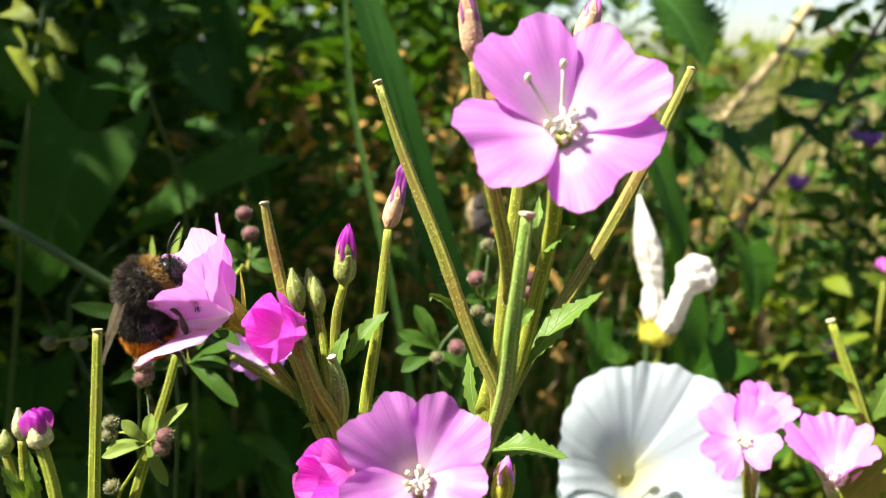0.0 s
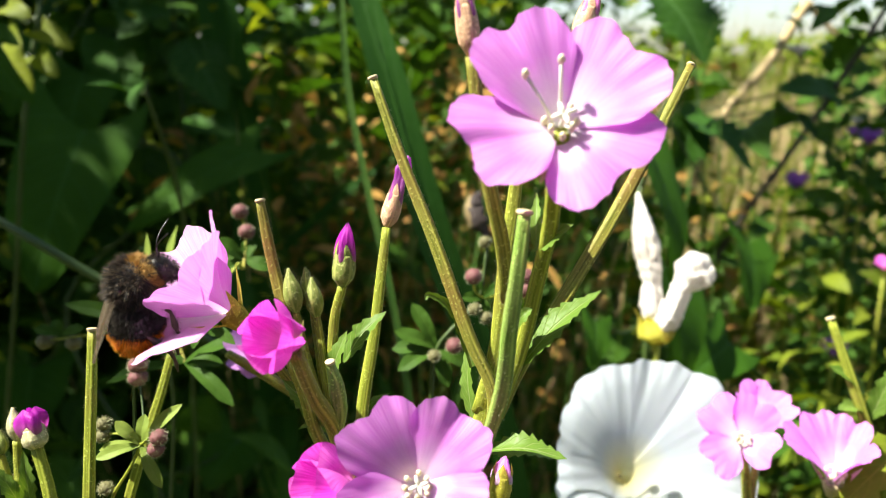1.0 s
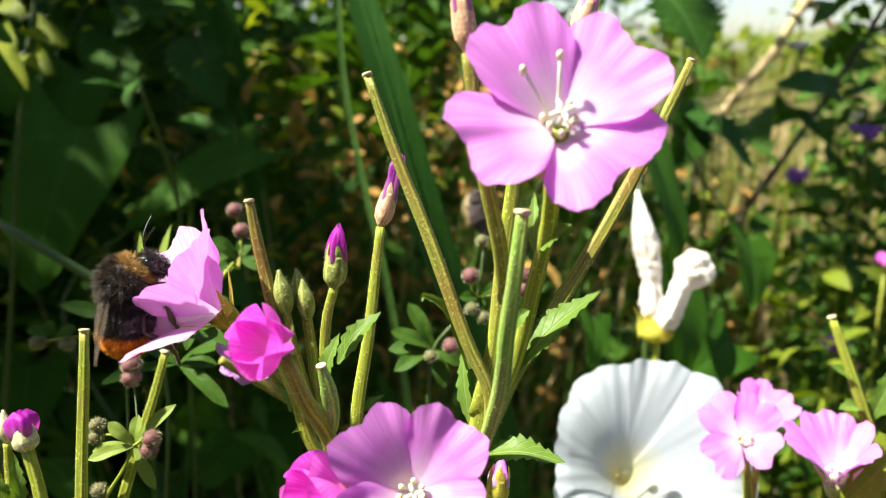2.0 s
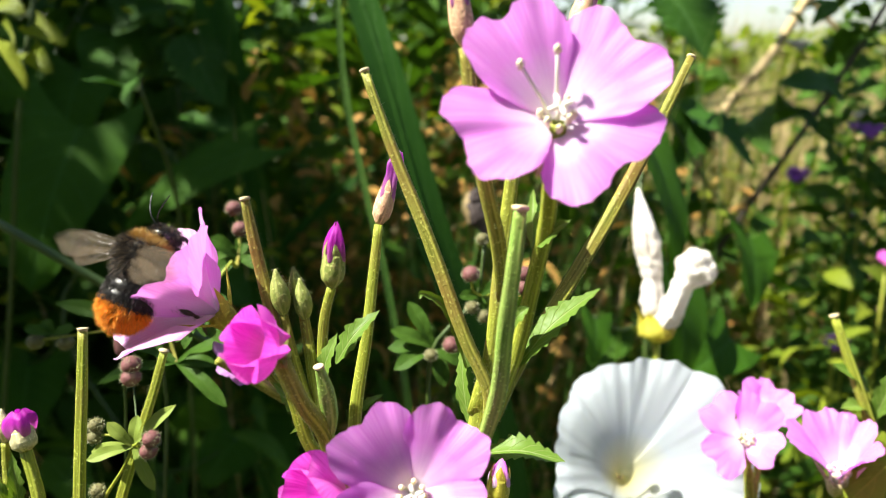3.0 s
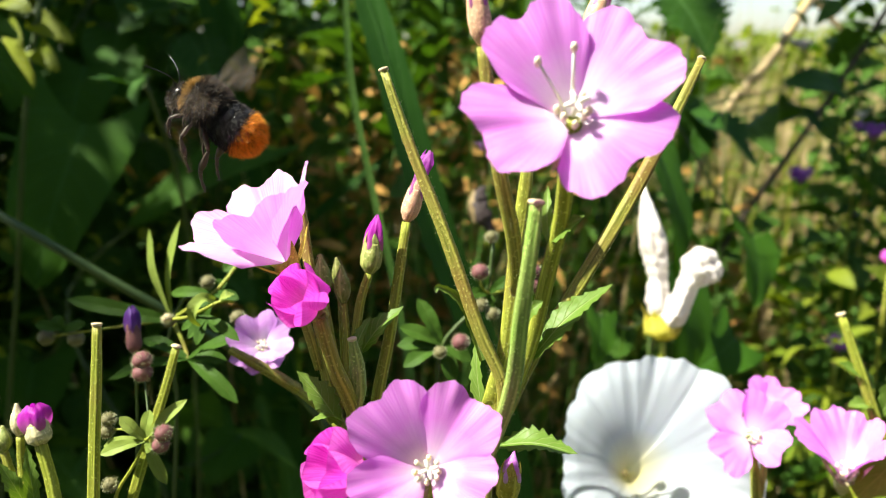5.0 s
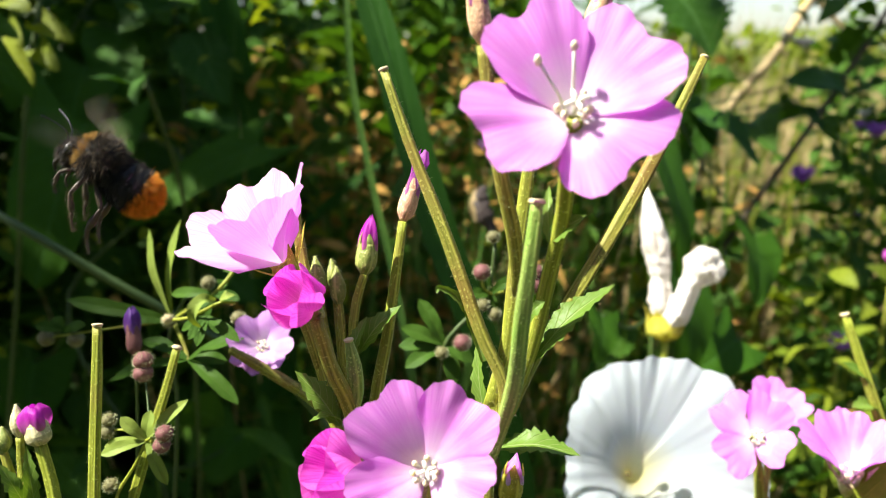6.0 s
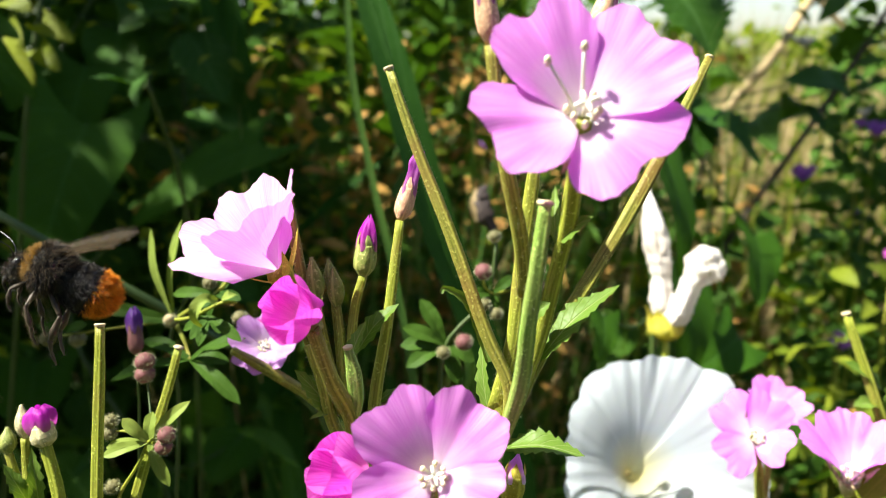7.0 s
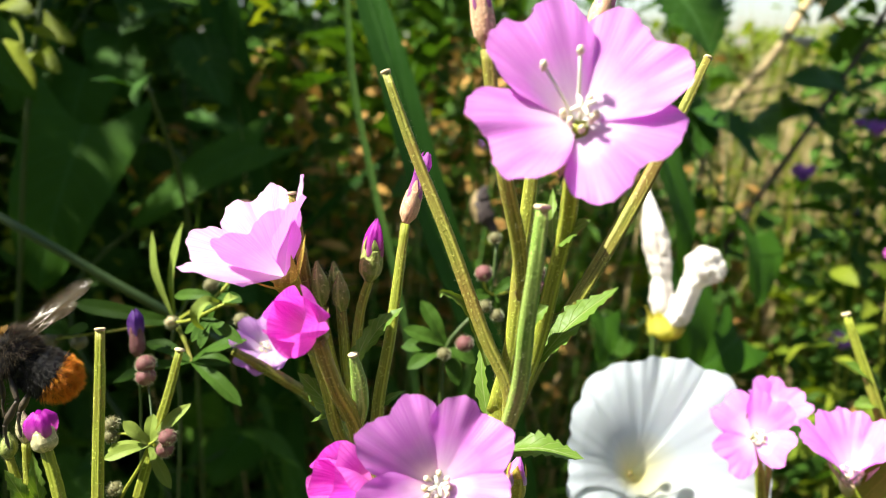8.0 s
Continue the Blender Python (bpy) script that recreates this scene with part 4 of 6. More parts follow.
pod(A, [(-0.0088, 0.1022, 0.8971), (-0.0052, 0.0998, 0.887), (-0.0003, 0.0968, 0.8749), (0.005, 0.0937, 0.8604), (0.0084, 0.0924, 0.852), (0.0077, 0.0914, 0.8451)], (0.00062, 0.00085, 0.00100, 0.00104, 0.00096, 0.0007), POD, seed=3)
pod(A, [(0.0406, 0.114, 0.8985), (0.0355, 0.1103, 0.8892), (0.0286, 0.1059, 0.8775), (0.0195, 0.1, 0.8642), (0.0128, 0.0953, 0.8552), (0.0093, 0.0923, 0.8484)], (0.00062, 0.00095, 0.00118, 0.00118, 0.0010, 0.0008), POD, seed=4)
pod(A, [(0.0111, 0.0832, 0.8818), (0.0106, 0.0827, 0.8764), (0.0097, 0.0832, 0.8672), (0.0091, 0.0853, 0.8565), (0.0072, 0.0886, 0.8463), (0.0062, 0.0903, 0.8411)], (0.00080, 0.00098, 0.0011, 0.0012, 0.0010, 0.0007), YOUNG, "fresh green seed pod with a blunt tip", seed=5)
stalk(A, "flower_stalk", [(0.0047, 0.0916, 0.9002), (0.0056, 0.0908, 0.8936), (0.007, 0.0903, 0.8849), (0.0092, 0.0918, 0.8754), (0.0104, 0.0944, 0.8663)], (0.0008, 0.0010, 0.0011, 0.0011), POD, "brownish green stalk of a bud", 300, 0.08, 6)
bud(A, (0.0047, 0.0917, 0.9004), (0.0034, 0.0934, 0.9101), 0.0030, CALYX_ROSY, WILTED, "faded flower with a rosy calyx", 7, 0.62)
stalk(A, "flower_stalk", [(0.015, 0.082, 0.892), (0.0149, 0.0844, 0.8859), (0.0153, 0.0895, 0.8783), (0.0142, 0.0929, 0.8685), (0.0125, 0.0942, 0.8584), (0.0101, 0.0933, 0.8516), (0.0074, 0.0923, 0.8446)], (0.0010, 0.0011, 0.00112, 0.00115, 0.0011, 0.0010), STEM, "", 350, 0.06, 8)
bud(A, (0.0216, 0.1088, 0.9023), (0.0246, 0.1112, 0.9104), 0.0034, CALYX_ROSY, MAGENTA, "magenta bud in a rosy calyx", 9)
stalk(A, "flower_stalk", [(0.0216, 0.1088, 0.9023), (0.0195, 0.1056, 0.8909), (0.0178, 0.1026, 0.8804), (0.0157, 0.0991, 0.8682)], (0.0008, 0.0009, 0.0010), STEM, "", 100, 0.0, 10)
flower(A, (0.015, 0.0835, 0.8918), (-0.101, -0.763, 0.639), 0.0262, 54, 30, 0, PINK, "open pale pink flower with notched petals", 1, notch=0.13, hint=(0, 0.276, 0.961), cup=0.12, long=(2, 3),
    shapes=((120, 0.0152, 0.0124, 53, 23), (43, 0.0142, 0.0142, 61, 14), (207, 0.0143, 0.0134, 58, 19), (313, 0.0112, 0.0158, 70, 30)))
leaf(A, (0.0141, 0.0906, 0.8750), (0.0182, 0.0886, 0.8790), (-0.58, -0.70, 0.42), 0.0032, LEAF, 0.10, 5, seed=1, fold=0.6)
leaf(A, (0.0122, 0.0943, 0.8552), (0.025, 0.0985, 0.8662), (-0.615, -0.43, 0.66), 0.0056, LEAF, 0.08, 9, seed=2)
part("leaf", blade(near(A, [(0.0054, 0.0930, 0.8563), (0.0040, 0.0943, 0.8606), (0.0023, 0.0944, 0.8647), (0.0002, 0.0939, 0.8668), (-0.0013, 0.0931, 0.8674), (-0.0014, 0.0927, 0.8669)]), (0.0012, 0.0018, 0.0017, 0.0012, 0.0008, 0.0004), (0.30, -0.85, 0.40), 0.5, 8, 0.2, 32, 6, 0.1, 3), LEAF, A, "narrow leaf with a curled tip")
leaf(A, (0.007, 0.091, 0.8435), (0.019, 0.088, 0.844), (0.052, -0.206, 0.977), 0.0056, LEAF, 0.10, 9, seed=4)
leaf(A, (0.0138, 0.0906, 0.8747), (0.0143, 0.0957, 0.8817), (-0.35, -0.85, 0.30), 0.0020, LEAF, 0.05, 6, seed=5, fold=0.5)
leaf(A, (0.0116, 0.0929, 0.8628), (0.0138, 0.0922, 0.8658), (-0.40, -0.75, 0.50), 0.0026, LEAF, 0.25, 4, seed=6, fold=0.6)
leaf(A, (0.0056, 0.093, 0.847), (0.0047, 0.0981, 0.8576), (-0.619, -0.609, 0.496), 0.0028, LEAF, 0.05, 6, seed=7)

# ---- willowherb with the visited flower ----
B = thing("willowherb", (-0.0135, 0.0927, 0.8115), "hairy willowherb with buds and a flower that the bee visits", "willowherb", "willowherbs")
stalk(B, "stem", [(-0.0176, 0.0918, 0.8630), (-0.0162, 0.0941, 0.8544), (-0.0144, 0.0971, 0.8467), (-0.0133, 0.0969, 0.8388), (-0.0129, 0.0944, 0.8302)] + to_ground((-0.0127, 0.0911, 0.8115)), (0.0010, 0.0012, 0.0013, 0.0014, 0.0018, 0.0022), POD, "", 500, 0.06, 21, 30)
stalk(B, "stem_branch", [(-0.0206, 0.1027, 0.8556), (-0.0189, 0.1013, 0.8504), (-0.0173, 0.0993, 0.8435), (-0.0137, 0.0973, 0.8365)], (0.0009, 0.0010, 0.0011), STEM, "", 260, 0.05, 22)
pod(B, [(-0.0234, 0.1112, 0.8779), (-0.0228, 0.1097, 0.8725), (-0.0219, 0.1079, 0.8663), (-0.0204, 0.1047, 0.8587), (-0.0179, 0.1013, 0.8504), (-0.0157, 0.0998, 0.8452)], (0.00060, 0.00085, 0.00095, 0.0010, 0.0010, 0.0008), POD, seed=23)
pod(B, [(-0.014, 0.098, 0.8573), (-0.0134, 0.0978, 0.853), (-0.0133, 0.0976, 0.8484), (-0.0143, 0.0974, 0.8441)], (0.0006, 0.00125, 0.0012, 0.0007), YOUNG, "short fresh green pod", seed=24, hairs=200)
BUDS = (((-0.0192, 0.1055, 0.8615), (-0.0199, 0.1074, 0.8683), 0.0030), ((-0.0172, 0.1086, 0.8617), (-0.0178, 0.1102, 0.867), 0.0024), ((-0.0163, 0.1061, 0.8601), (-0.0167, 0.1079, 0.8663), 0.0029))
for i, (b, t, w) in enumerate(BUDS):
    bud(B, b, t, w, CALYX, None, "closed green bud with a reddish tip", 30 + i)
stalk(B, "flower_stalk", [(-0.0192, 0.1055, 0.8617), (-0.0184, 0.1039, 0.8561), (-0.0166, 0.1008, 0.8487)], (0.0006, 0.0007, 0.0008), STEM, "", 120, 0, 31)
stalk(B, "flower_stalk", [(-0.0172, 0.1087, 0.8618), (-0.0165, 0.1055, 0.8544), (-0.0157, 0.1014, 0.8473)], (0.0005, 0.0006, 0.0007), STEM, "", 120, 0, 32)
stalk(B, "flower_stalk", [(-0.0163, 0.1062, 0.8603), (-0.0157, 0.1037, 0.8552), (-0.015, 0.1003, 0.8469)], (0.0006, 0.0007, 0.0008), STEM, "", 120, 0, 33)
bud(B, (-0.012, 0.1065, 0.8652), (-0.0106, 0.109, 0.8742), 0.0035, CALYX, BUD_MAGENTA, "green bud with furled magenta petals", 34, 0.52, (0.7, 0.94, 0.95, 0.85, 0.6, 0.12))
stalk(B, "flower_stalk", [(-0.012, 0.1065, 0.8652), (-0.0133, 0.1054, 0.8613), (-0.0142, 0.1037, 0.8552), (-0.0146, 0.1005, 0.8478)], (0.0007, 0.0008, 0.0009), STEM, "", 160, 0.05, 35)
leaf(B, (-0.0145, 0.1008, 0.8526), (-0.0116, 0.1037, 0.8591), (-0.505, -0.693, 0.514), 0.0030, LEAF, 0.06, 5, seed=36)
flower(B, (-0.0178, 0.0918, 0.8645), (-0.42, -0.62, 0.66), 0.0150, 42, -50, 20, MAGENTA, "half-open magenta flower", 37, wide=1.2, cup=0.5, notch=0.05, stamens=False, ruffle=0.45)
VISITED = flower(B, (-0.0239, 0.1003, 0.8687), (-0.343, -0.234, 0.91), 0.0285, 36, 16, 0, LIT_PINK, "open pink flower seen from the side, coloured as if sunlit", 38, calyx=CALYX_YELLOW, cup=0.16, hint=(0, 0.961, -0.276), notch=0.14, slim=0.95, stamens=False,
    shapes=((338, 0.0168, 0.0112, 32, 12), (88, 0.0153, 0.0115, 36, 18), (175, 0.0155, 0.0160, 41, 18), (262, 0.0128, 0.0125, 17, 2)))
inv = VISITED.matrix_basis.inverted()
part("ovary", tube([inv @ p for p in near(B, [(-0.0237, 0.1001, 0.868), (-0.023, 0.101, 0.8639), (-0.0214, 0.1021, 0.8569), (-0.0202, 0.1024, 0.8508)])], (0.0008, 0.0009, 0.00085, 0.0007), 12, 10, 0.05), POD, VISITED, "slender brownish ovary")

# ---- willowherb stalk with a faded flower ----
S = thing("willowherb", (-0.0126, 0.0996, 0.7864), "willowherb stalk with one faded flower", "willowherb", "willowherbs")
stalk(S, "stem", [(-0.0062, 0.1127, 0.8722), (-0.0074, 0.1105, 0.8645), (-0.009, 0.1076, 0.8545), (-0.0112, 0.1045, 0.8437), (-0.0122, 0.0996, 0.8264)] + to_ground((-0.0131, 0.0976, 0.8052)), (0.00080, 0.00095, 0.0011, 0.0012, 0.0016, 0.002), STEM, "", 600, 0.05, 41, 30)
bud(S, (-0.0062, 0.1127, 0.8723), (-0.0025, 0.1159, 0.8833), 0.0031, CALYX_ROSY, WILTED, "faded flower with a rosy calyx", 42, 0.46, (0.8, 0.95, 0.85, 0.8, 1.0, 0.5))
leaf(S, (-0.0138, 0.1029, 0.8524), (-0.0066, 0.106, 0.8598), (-0.457, -0.607, 0.65), 0.0044, LEAF, 0.10, 6, seed=43)
leaf(S, (-0.0164, 0.098, 0.8427), (-0.0232, 0.0995, 0.8515), (0.355, -0.515, 0.781), 0.0052, LEAF, 0.08, 7, seed=44)
leaf(S, (-0.0156, 0.0981, 0.8431), (-0.0204, 0.0937, 0.8459), (0, -0.042, 0.999), 0.0024, LEAF, 0.16, 5, seed=45)
leaf(S, (-0.0122, 0.104, 0.8418), (-0.0066, 0.1068, 0.8445), (-0.212, -0.538, 0.816), 0.0020, LEAF, 0.10, 5, seed=46)

# ---- low willowherb ----
C = thing("willowherb", (-0.0036, 0.0845, 0.7919), "low willowherb with a broad pink flower and a bud", "willowherb", "willowherbs")
flower(C, (-0.0022, 0.0800, 0.8462), (-0.05, -0.86, 0.51), 0.0226, 52, 30, 0, PINK, "broad open pink flower", 51, notch=0.12, cup=0.15,
    shapes=((127, 0.0134, 0.0116, 53, 26), (56, 0.0133, 0.0110, 54, 26), (340, 0.0108, 0.0100, 50, 26), (214, 0.0118, 0.0104, 50, 24)))
stalk(C, "stem", [(-0.0024, 0.0826, 0.8444), (-0.0034, 0.0855, 0.8319)] + to_ground((-0.0044, 0.0895, 0.8131)), (0.0010, 0.0012, 0.0016, 0.002), STEM, "", 200, 0.05, 52, 24)
flower(C, (-0.0111, 0.0836, 0.8432), (-0.74, -0.48, 0.47), 0.0172, 34, -38, 15, MAGENTA, "half-open magenta flower", 53, calyx=CALYX_ROSY, wide=1.2, cup=0.5, notch=0.05, stamens=False, ruffle=0.45)
stalk(C, "flower_stalk", [(-0.0106, 0.0835, 0.843), (-0.0075, 0.0842, 0.8382), (-0.0041, 0.0869, 0.8259)], (0.0008, 0.0009, 0.001), STEM, "", 120, 0.05, 54)

# ---- fading flower under the white bindweed ----
M = thing("willowherb", (0.0098, 0.1017, 0.8012), "small fading willowherb flower with a green calyx", "willowherb", "willowherbs")
bud(M, (0.0107, 0.1067, 0.8223), (0.0121, 0.1083, 0.8316), 0.0042, CALYX_YELLOW, PINK, "fading pink flower in a green calyx", 61, 0.6)
stalk(M, "stem", [(0.0106, 0.1068, 0.8225), (0.0102, 0.1056, 0.8149)] + to_ground((0.0098, 0.1017, 0.8012)), (0.0008, 0.001, 0.0014, 0.002), STEM, "", 100, 0, 62)

# ---- cut pods among the cleavers ----
Dp = thing("willowherb", (-0.0604, 0.103, 0.7439), "upright cut willowherb pod", "willowherb", "willowherbs")
pod(Dp, [(-0.0601, 0.1117, 0.8542), (-0.0602, 0.1095, 0.8464), (-0.0605, 0.1062, 0.8351), (-0.0607, 0.103, 0.8239)] + to_ground((-0.0634, 0.1017, 0.8012)), (0.00072, 0.00083, 0.00092, 0.00098, 0.0012, 0.0016, 0.002), STEM, "yellow-green pod with a cut tan tip", 71, 700)
Ep = thing("willowherb", (-0.0587, 0.1116, 0.7376), "slanted cut willowherb pod among cleavers", "willowherb", "willowherbs")
pod(Ep, [(-0.0502, 0.1199, 0.8466), (-0.052, 0.118, 0.8399), (-0.0548, 0.1155, 0.8313), (-0.0589, 0.1116, 0.8176)] + to_ground((-0.0652, 0.1098, 0.7933)), (0.00072, 0.00083, 0.00092, 0.00098, 0.0012, 0.0016, 0.002), STEM, "yellow-green pod with a cut tan tip", 72, 700)

K = thing("willowherb", (-0.0695, 0.1073, 0.7607), "short willowherb with two closed magenta buds", "willowherb", "willowherbs")
bud(K, (-0.0725, 0.1104, 0.8315), (-0.0740, 0.1124, 0.8384), 0.0046, CALYX_PALE, BUD_MAGENTA, "pale bud with crumpled magenta petals", 81, 0.52, (0.8, 1.02, 1.14, 1.16, 1.05, 0.55))
bud(K, (-0.0768, 0.1117, 0.8324), (-0.0776, 0.1134, 0.8383), 0.0028, CALYX_PALE, None, "small pale closed bud", 82)
stalk(K, "stem", [(-0.0725, 0.1104, 0.8317), (-0.0707, 0.1087, 0.8256), (-0.0693, 0.1065, 0.8178)] + to_ground((-0.0717, 0.1058, 0.7972)), (0.0010, 0.0011, 0.0013, 0.0018), STEM, "", 300, 0.05, 83, 24)
stalk(K, "flower_stalk", [(-0.0768, 0.1117, 0.8325), (-0.0764, 0.1099, 0.826), (-0.0735, 0.1056, 0.8149)], (0.0007, 0.0008, 0.0009), STEM, "", 100, 0, 84)
stalk(K, "flower_stalk", [(-0.0798, 0.111, 0.8299), (-0.0782, 0.1096, 0.825), (-0.0746, 0.1051, 0.8129)], (0.0007, 0.0008, 0.0009), STEM, "", 100, 0, 85)
bud(K, (-0.0798, 0.1109, 0.8297), (-0.0801, 0.1123, 0.8344), 0.0030, CALYX, None, "small green closed bud", 86)
leaf(K, (-0.0735, 0.1073, 0.8207), (-0.0745, 0.1095, 0.832), (0.424, -0.727, 0.539), 0.0030, LEAF, 0.06, 6, seed=87)
leaf(K, (-0.0746, 0.1072, 0.8202), (-0.0782, 0.1069, 0.8303), (0.309, -0.523, 0.794), 0.0034, LEAF, 0.10, 6, seed=88)

# ---- cleavers ----
def burrs(th, places, size, material, label, seed=0):
    """Round hooked fruits, mostly in pairs."""
    for i, p in enumerate(places):
        q = near(th, [p])[0]
        ob = part("burr", ellipsoid((0, 0, 0), size / 2, size / 2, size / 2 * 0.92, 16, 10, 0.12, seed + i), material, th, label, Matrix.Translation(q))
        bm = bmesh.new()
        rnd = random.Random(seed * 31 + i)
        for _ in range(240):
            d = Vector((rnd.gauss(0, 1), rnd.gauss(0, 1), rnd.gauss(0, 1))).normalized()
            a = d.orthogonal().normalized() * 0.00004
            r = size * 0.48
            bm.faces.new([bm.verts.new(v) for v in (d * r - a, d * r + a, d * (r + 0.00055))])
        part("bristles", bm, HAIR, ob, "short pale bristles")


def whorl(th, centre, tips, width, normal=(0, -0.5, 0.8), seed=0, material=CLEAVER, droop=0.08):
    for i, t in enumerate(tips):
        leaf(th, centre, t, normal, width, material, droop, 0, seed=seed + i, fold=0.25, shape=(0.25, 0.5, 0.72, 0.9, 1.0, 0.98, 0.75, 0.05))


G = thing("cleavers", (-0.0586, 0.1159, 0.7344), "trailing cleavers with small hooked burrs", "cleavers", "cleavers")
hub = (-0.0543, 0.1116, 0.8319)
part("stem", tube(near(G, [hub, (-0.0566, 0.1113, 0.8274), (-0.0602, 0.1107, 0.8218), (-0.0627, 0.1099, 0.8115)] + to_ground((-0.0676, 0.1139, 0.7893))), (0.00028, 0.0003, 0.0004, 0.0006, 0.0008), 24, 8), STEM, G)
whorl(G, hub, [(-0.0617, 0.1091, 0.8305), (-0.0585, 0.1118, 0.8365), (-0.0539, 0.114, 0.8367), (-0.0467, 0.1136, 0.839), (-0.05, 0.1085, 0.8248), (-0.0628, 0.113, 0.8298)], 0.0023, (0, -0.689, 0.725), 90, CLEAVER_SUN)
burrs(G, [(-0.05, 0.1097, 0.8345), (-0.0507, 0.1096, 0.8322)], 0.0031, BURR, "dull purple burr", 91)
burrs(G, [(-0.062, 0.1144, 0.8345), (-0.0622, 0.1138, 0.8324), (-0.0616, 0.1111, 0.823)], 0.0026, BURR_GREEN, "olive brown burr", 92)
for i, p in enumerate(((-0.0509, 0.11, 0.8319), (-0.0622, 0.1143, 0.8324))):
    part("fruit_stalk", tube(near(G, [hub, Vector(hub).lerp(Vector(p), 0.5) + Vector((0, 0, 0.001)), p]), (0.0003, 0.00025, 0.0002), 8, 6), STEM, G)
burrs(G, [(-0.0583, 0.1229, 0.8424), (-0.0583, 0.1222, 0.8401)], 0.0037, BURR, "dull purple burr", 93)
part("fruit_stalk", tube(near(G, [(-0.0591, 0.1244, 0.8403), (-0.0575, 0.121, 0.836), (-0.0551, 0.1148, 0.8323), hub]), (0.00018, 0.0002, 0.0002, 0.0002), 10, 6), DARK_STEM, G)

J = thing("cleavers", (-0.0747, 0.1546, 0.7498), "shaded cleavers with narrow whorled leaves", "cleavers", "cleavers")
hub2 = (-0.0666, 0.1587, 0.8365)
part("stem", tube(near(J, [(-0.0627, 0.1604, 0.8427), hub2, (-0.0674, 0.1581, 0.8164), (-0.0701, 0.1545, 0.7858)] + to_ground((-0.0747, 0.1546, 0.7498))), (0.0004, 0.0005, 0.0005, 0.0005, 0.0006), 24, 8), DARK_STEM, J)
# Upright pair takes the brighter copy, as though the sun reached it.
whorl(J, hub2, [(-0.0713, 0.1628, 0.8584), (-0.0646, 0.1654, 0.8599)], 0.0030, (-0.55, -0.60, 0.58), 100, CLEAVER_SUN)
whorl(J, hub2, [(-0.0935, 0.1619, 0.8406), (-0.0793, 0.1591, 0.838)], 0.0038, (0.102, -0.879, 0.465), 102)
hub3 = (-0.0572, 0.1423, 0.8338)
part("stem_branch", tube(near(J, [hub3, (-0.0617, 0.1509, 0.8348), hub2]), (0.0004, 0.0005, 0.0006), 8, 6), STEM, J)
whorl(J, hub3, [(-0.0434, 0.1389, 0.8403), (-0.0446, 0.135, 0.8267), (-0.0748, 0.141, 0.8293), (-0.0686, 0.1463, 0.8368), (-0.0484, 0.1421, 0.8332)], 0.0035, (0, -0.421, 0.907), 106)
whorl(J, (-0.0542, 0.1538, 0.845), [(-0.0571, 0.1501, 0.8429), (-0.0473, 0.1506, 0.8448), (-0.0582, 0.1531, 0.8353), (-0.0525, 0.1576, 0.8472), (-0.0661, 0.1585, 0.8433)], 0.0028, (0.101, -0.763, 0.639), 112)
part("stem_branch", tube(near(J, [hub2, (-0.0582, 0.1551, 0.8424), (-0.0542, 0.1538, 0.845), (-0.0481, 0.1579, 0.8521)]), (0.0005, 0.0005, 0.0005, 0.0004), 12, 6), STEM, J)
burrs(J, [(-0.0554, 0.1545, 0.8476), (-0.0476, 0.1495, 0.8408), (-0.0652, 0.1539, 0.8382)], 0.0032, BURR_GREEN, "small olive burr", 94)
part("stem_branch", tube(near(J, [hub2, (-0.083, 0.1628, 0.8328), (-0.1018, 0.1649, 0.8292)]), (0.0004, 0.0003, 0.0003), 10, 6), STEM, J)
burrs(J, [(-0.1018, 0.1648, 0.8291), (-0.0943, 0.1648, 0.8288)], 0.0040, BURR_GREEN, "small olive burr", 95)
whorl(J, (-0.0975, 0.1654, 0.8309), [(-0.103, 0.163, 0.8334), (-0.0997, 0.1664, 0.8344), (-0.0907, 0.1639, 0.8331)], 0.0030, (0.101, -0.685, 0.721), 118)
h5 = (-0.0523, 0.1774, 0.8474)
whorl(J, h5, [(-0.0589, 0.177, 0.8533), (-0.0446, 0.1758, 0.8454), (-0.0583, 0.1743, 0.844), (-0.051, 0.1818, 0.852), (-0.0588, 0.1784, 0.8474)], 0.0040, (0.101, -0.763, 0.639), 124)
burrs(J, [(-0.0544, 0.1839, 0.8592), (-0.0523, 0.1814, 0.8542)], 0.0044, BURR, "dull purple burr", 99)
part("stem_branch", tube(near(J, [(-0.0544, 0.1838, 0.8589), (-0.0526, 0.1813, 0.8537), h5, (-0.0481, 0.1579, 0.8521)]), (0.0003, 0.0004, 0.0005, 0.0005), 12, 6), STEM, J)
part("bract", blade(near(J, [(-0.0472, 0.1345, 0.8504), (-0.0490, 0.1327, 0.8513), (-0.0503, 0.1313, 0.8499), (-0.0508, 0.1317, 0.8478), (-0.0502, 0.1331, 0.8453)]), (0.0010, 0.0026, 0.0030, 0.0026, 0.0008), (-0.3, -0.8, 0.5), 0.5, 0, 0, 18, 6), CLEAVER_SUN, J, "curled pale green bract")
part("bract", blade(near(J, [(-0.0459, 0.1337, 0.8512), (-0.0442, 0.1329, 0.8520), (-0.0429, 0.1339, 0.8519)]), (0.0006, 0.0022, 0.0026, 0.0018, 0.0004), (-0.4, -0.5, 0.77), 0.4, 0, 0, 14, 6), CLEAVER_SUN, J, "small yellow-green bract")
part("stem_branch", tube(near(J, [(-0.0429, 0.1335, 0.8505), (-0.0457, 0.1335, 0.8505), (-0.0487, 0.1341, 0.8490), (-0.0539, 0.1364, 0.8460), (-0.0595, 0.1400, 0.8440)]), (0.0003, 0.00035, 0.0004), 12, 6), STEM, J)
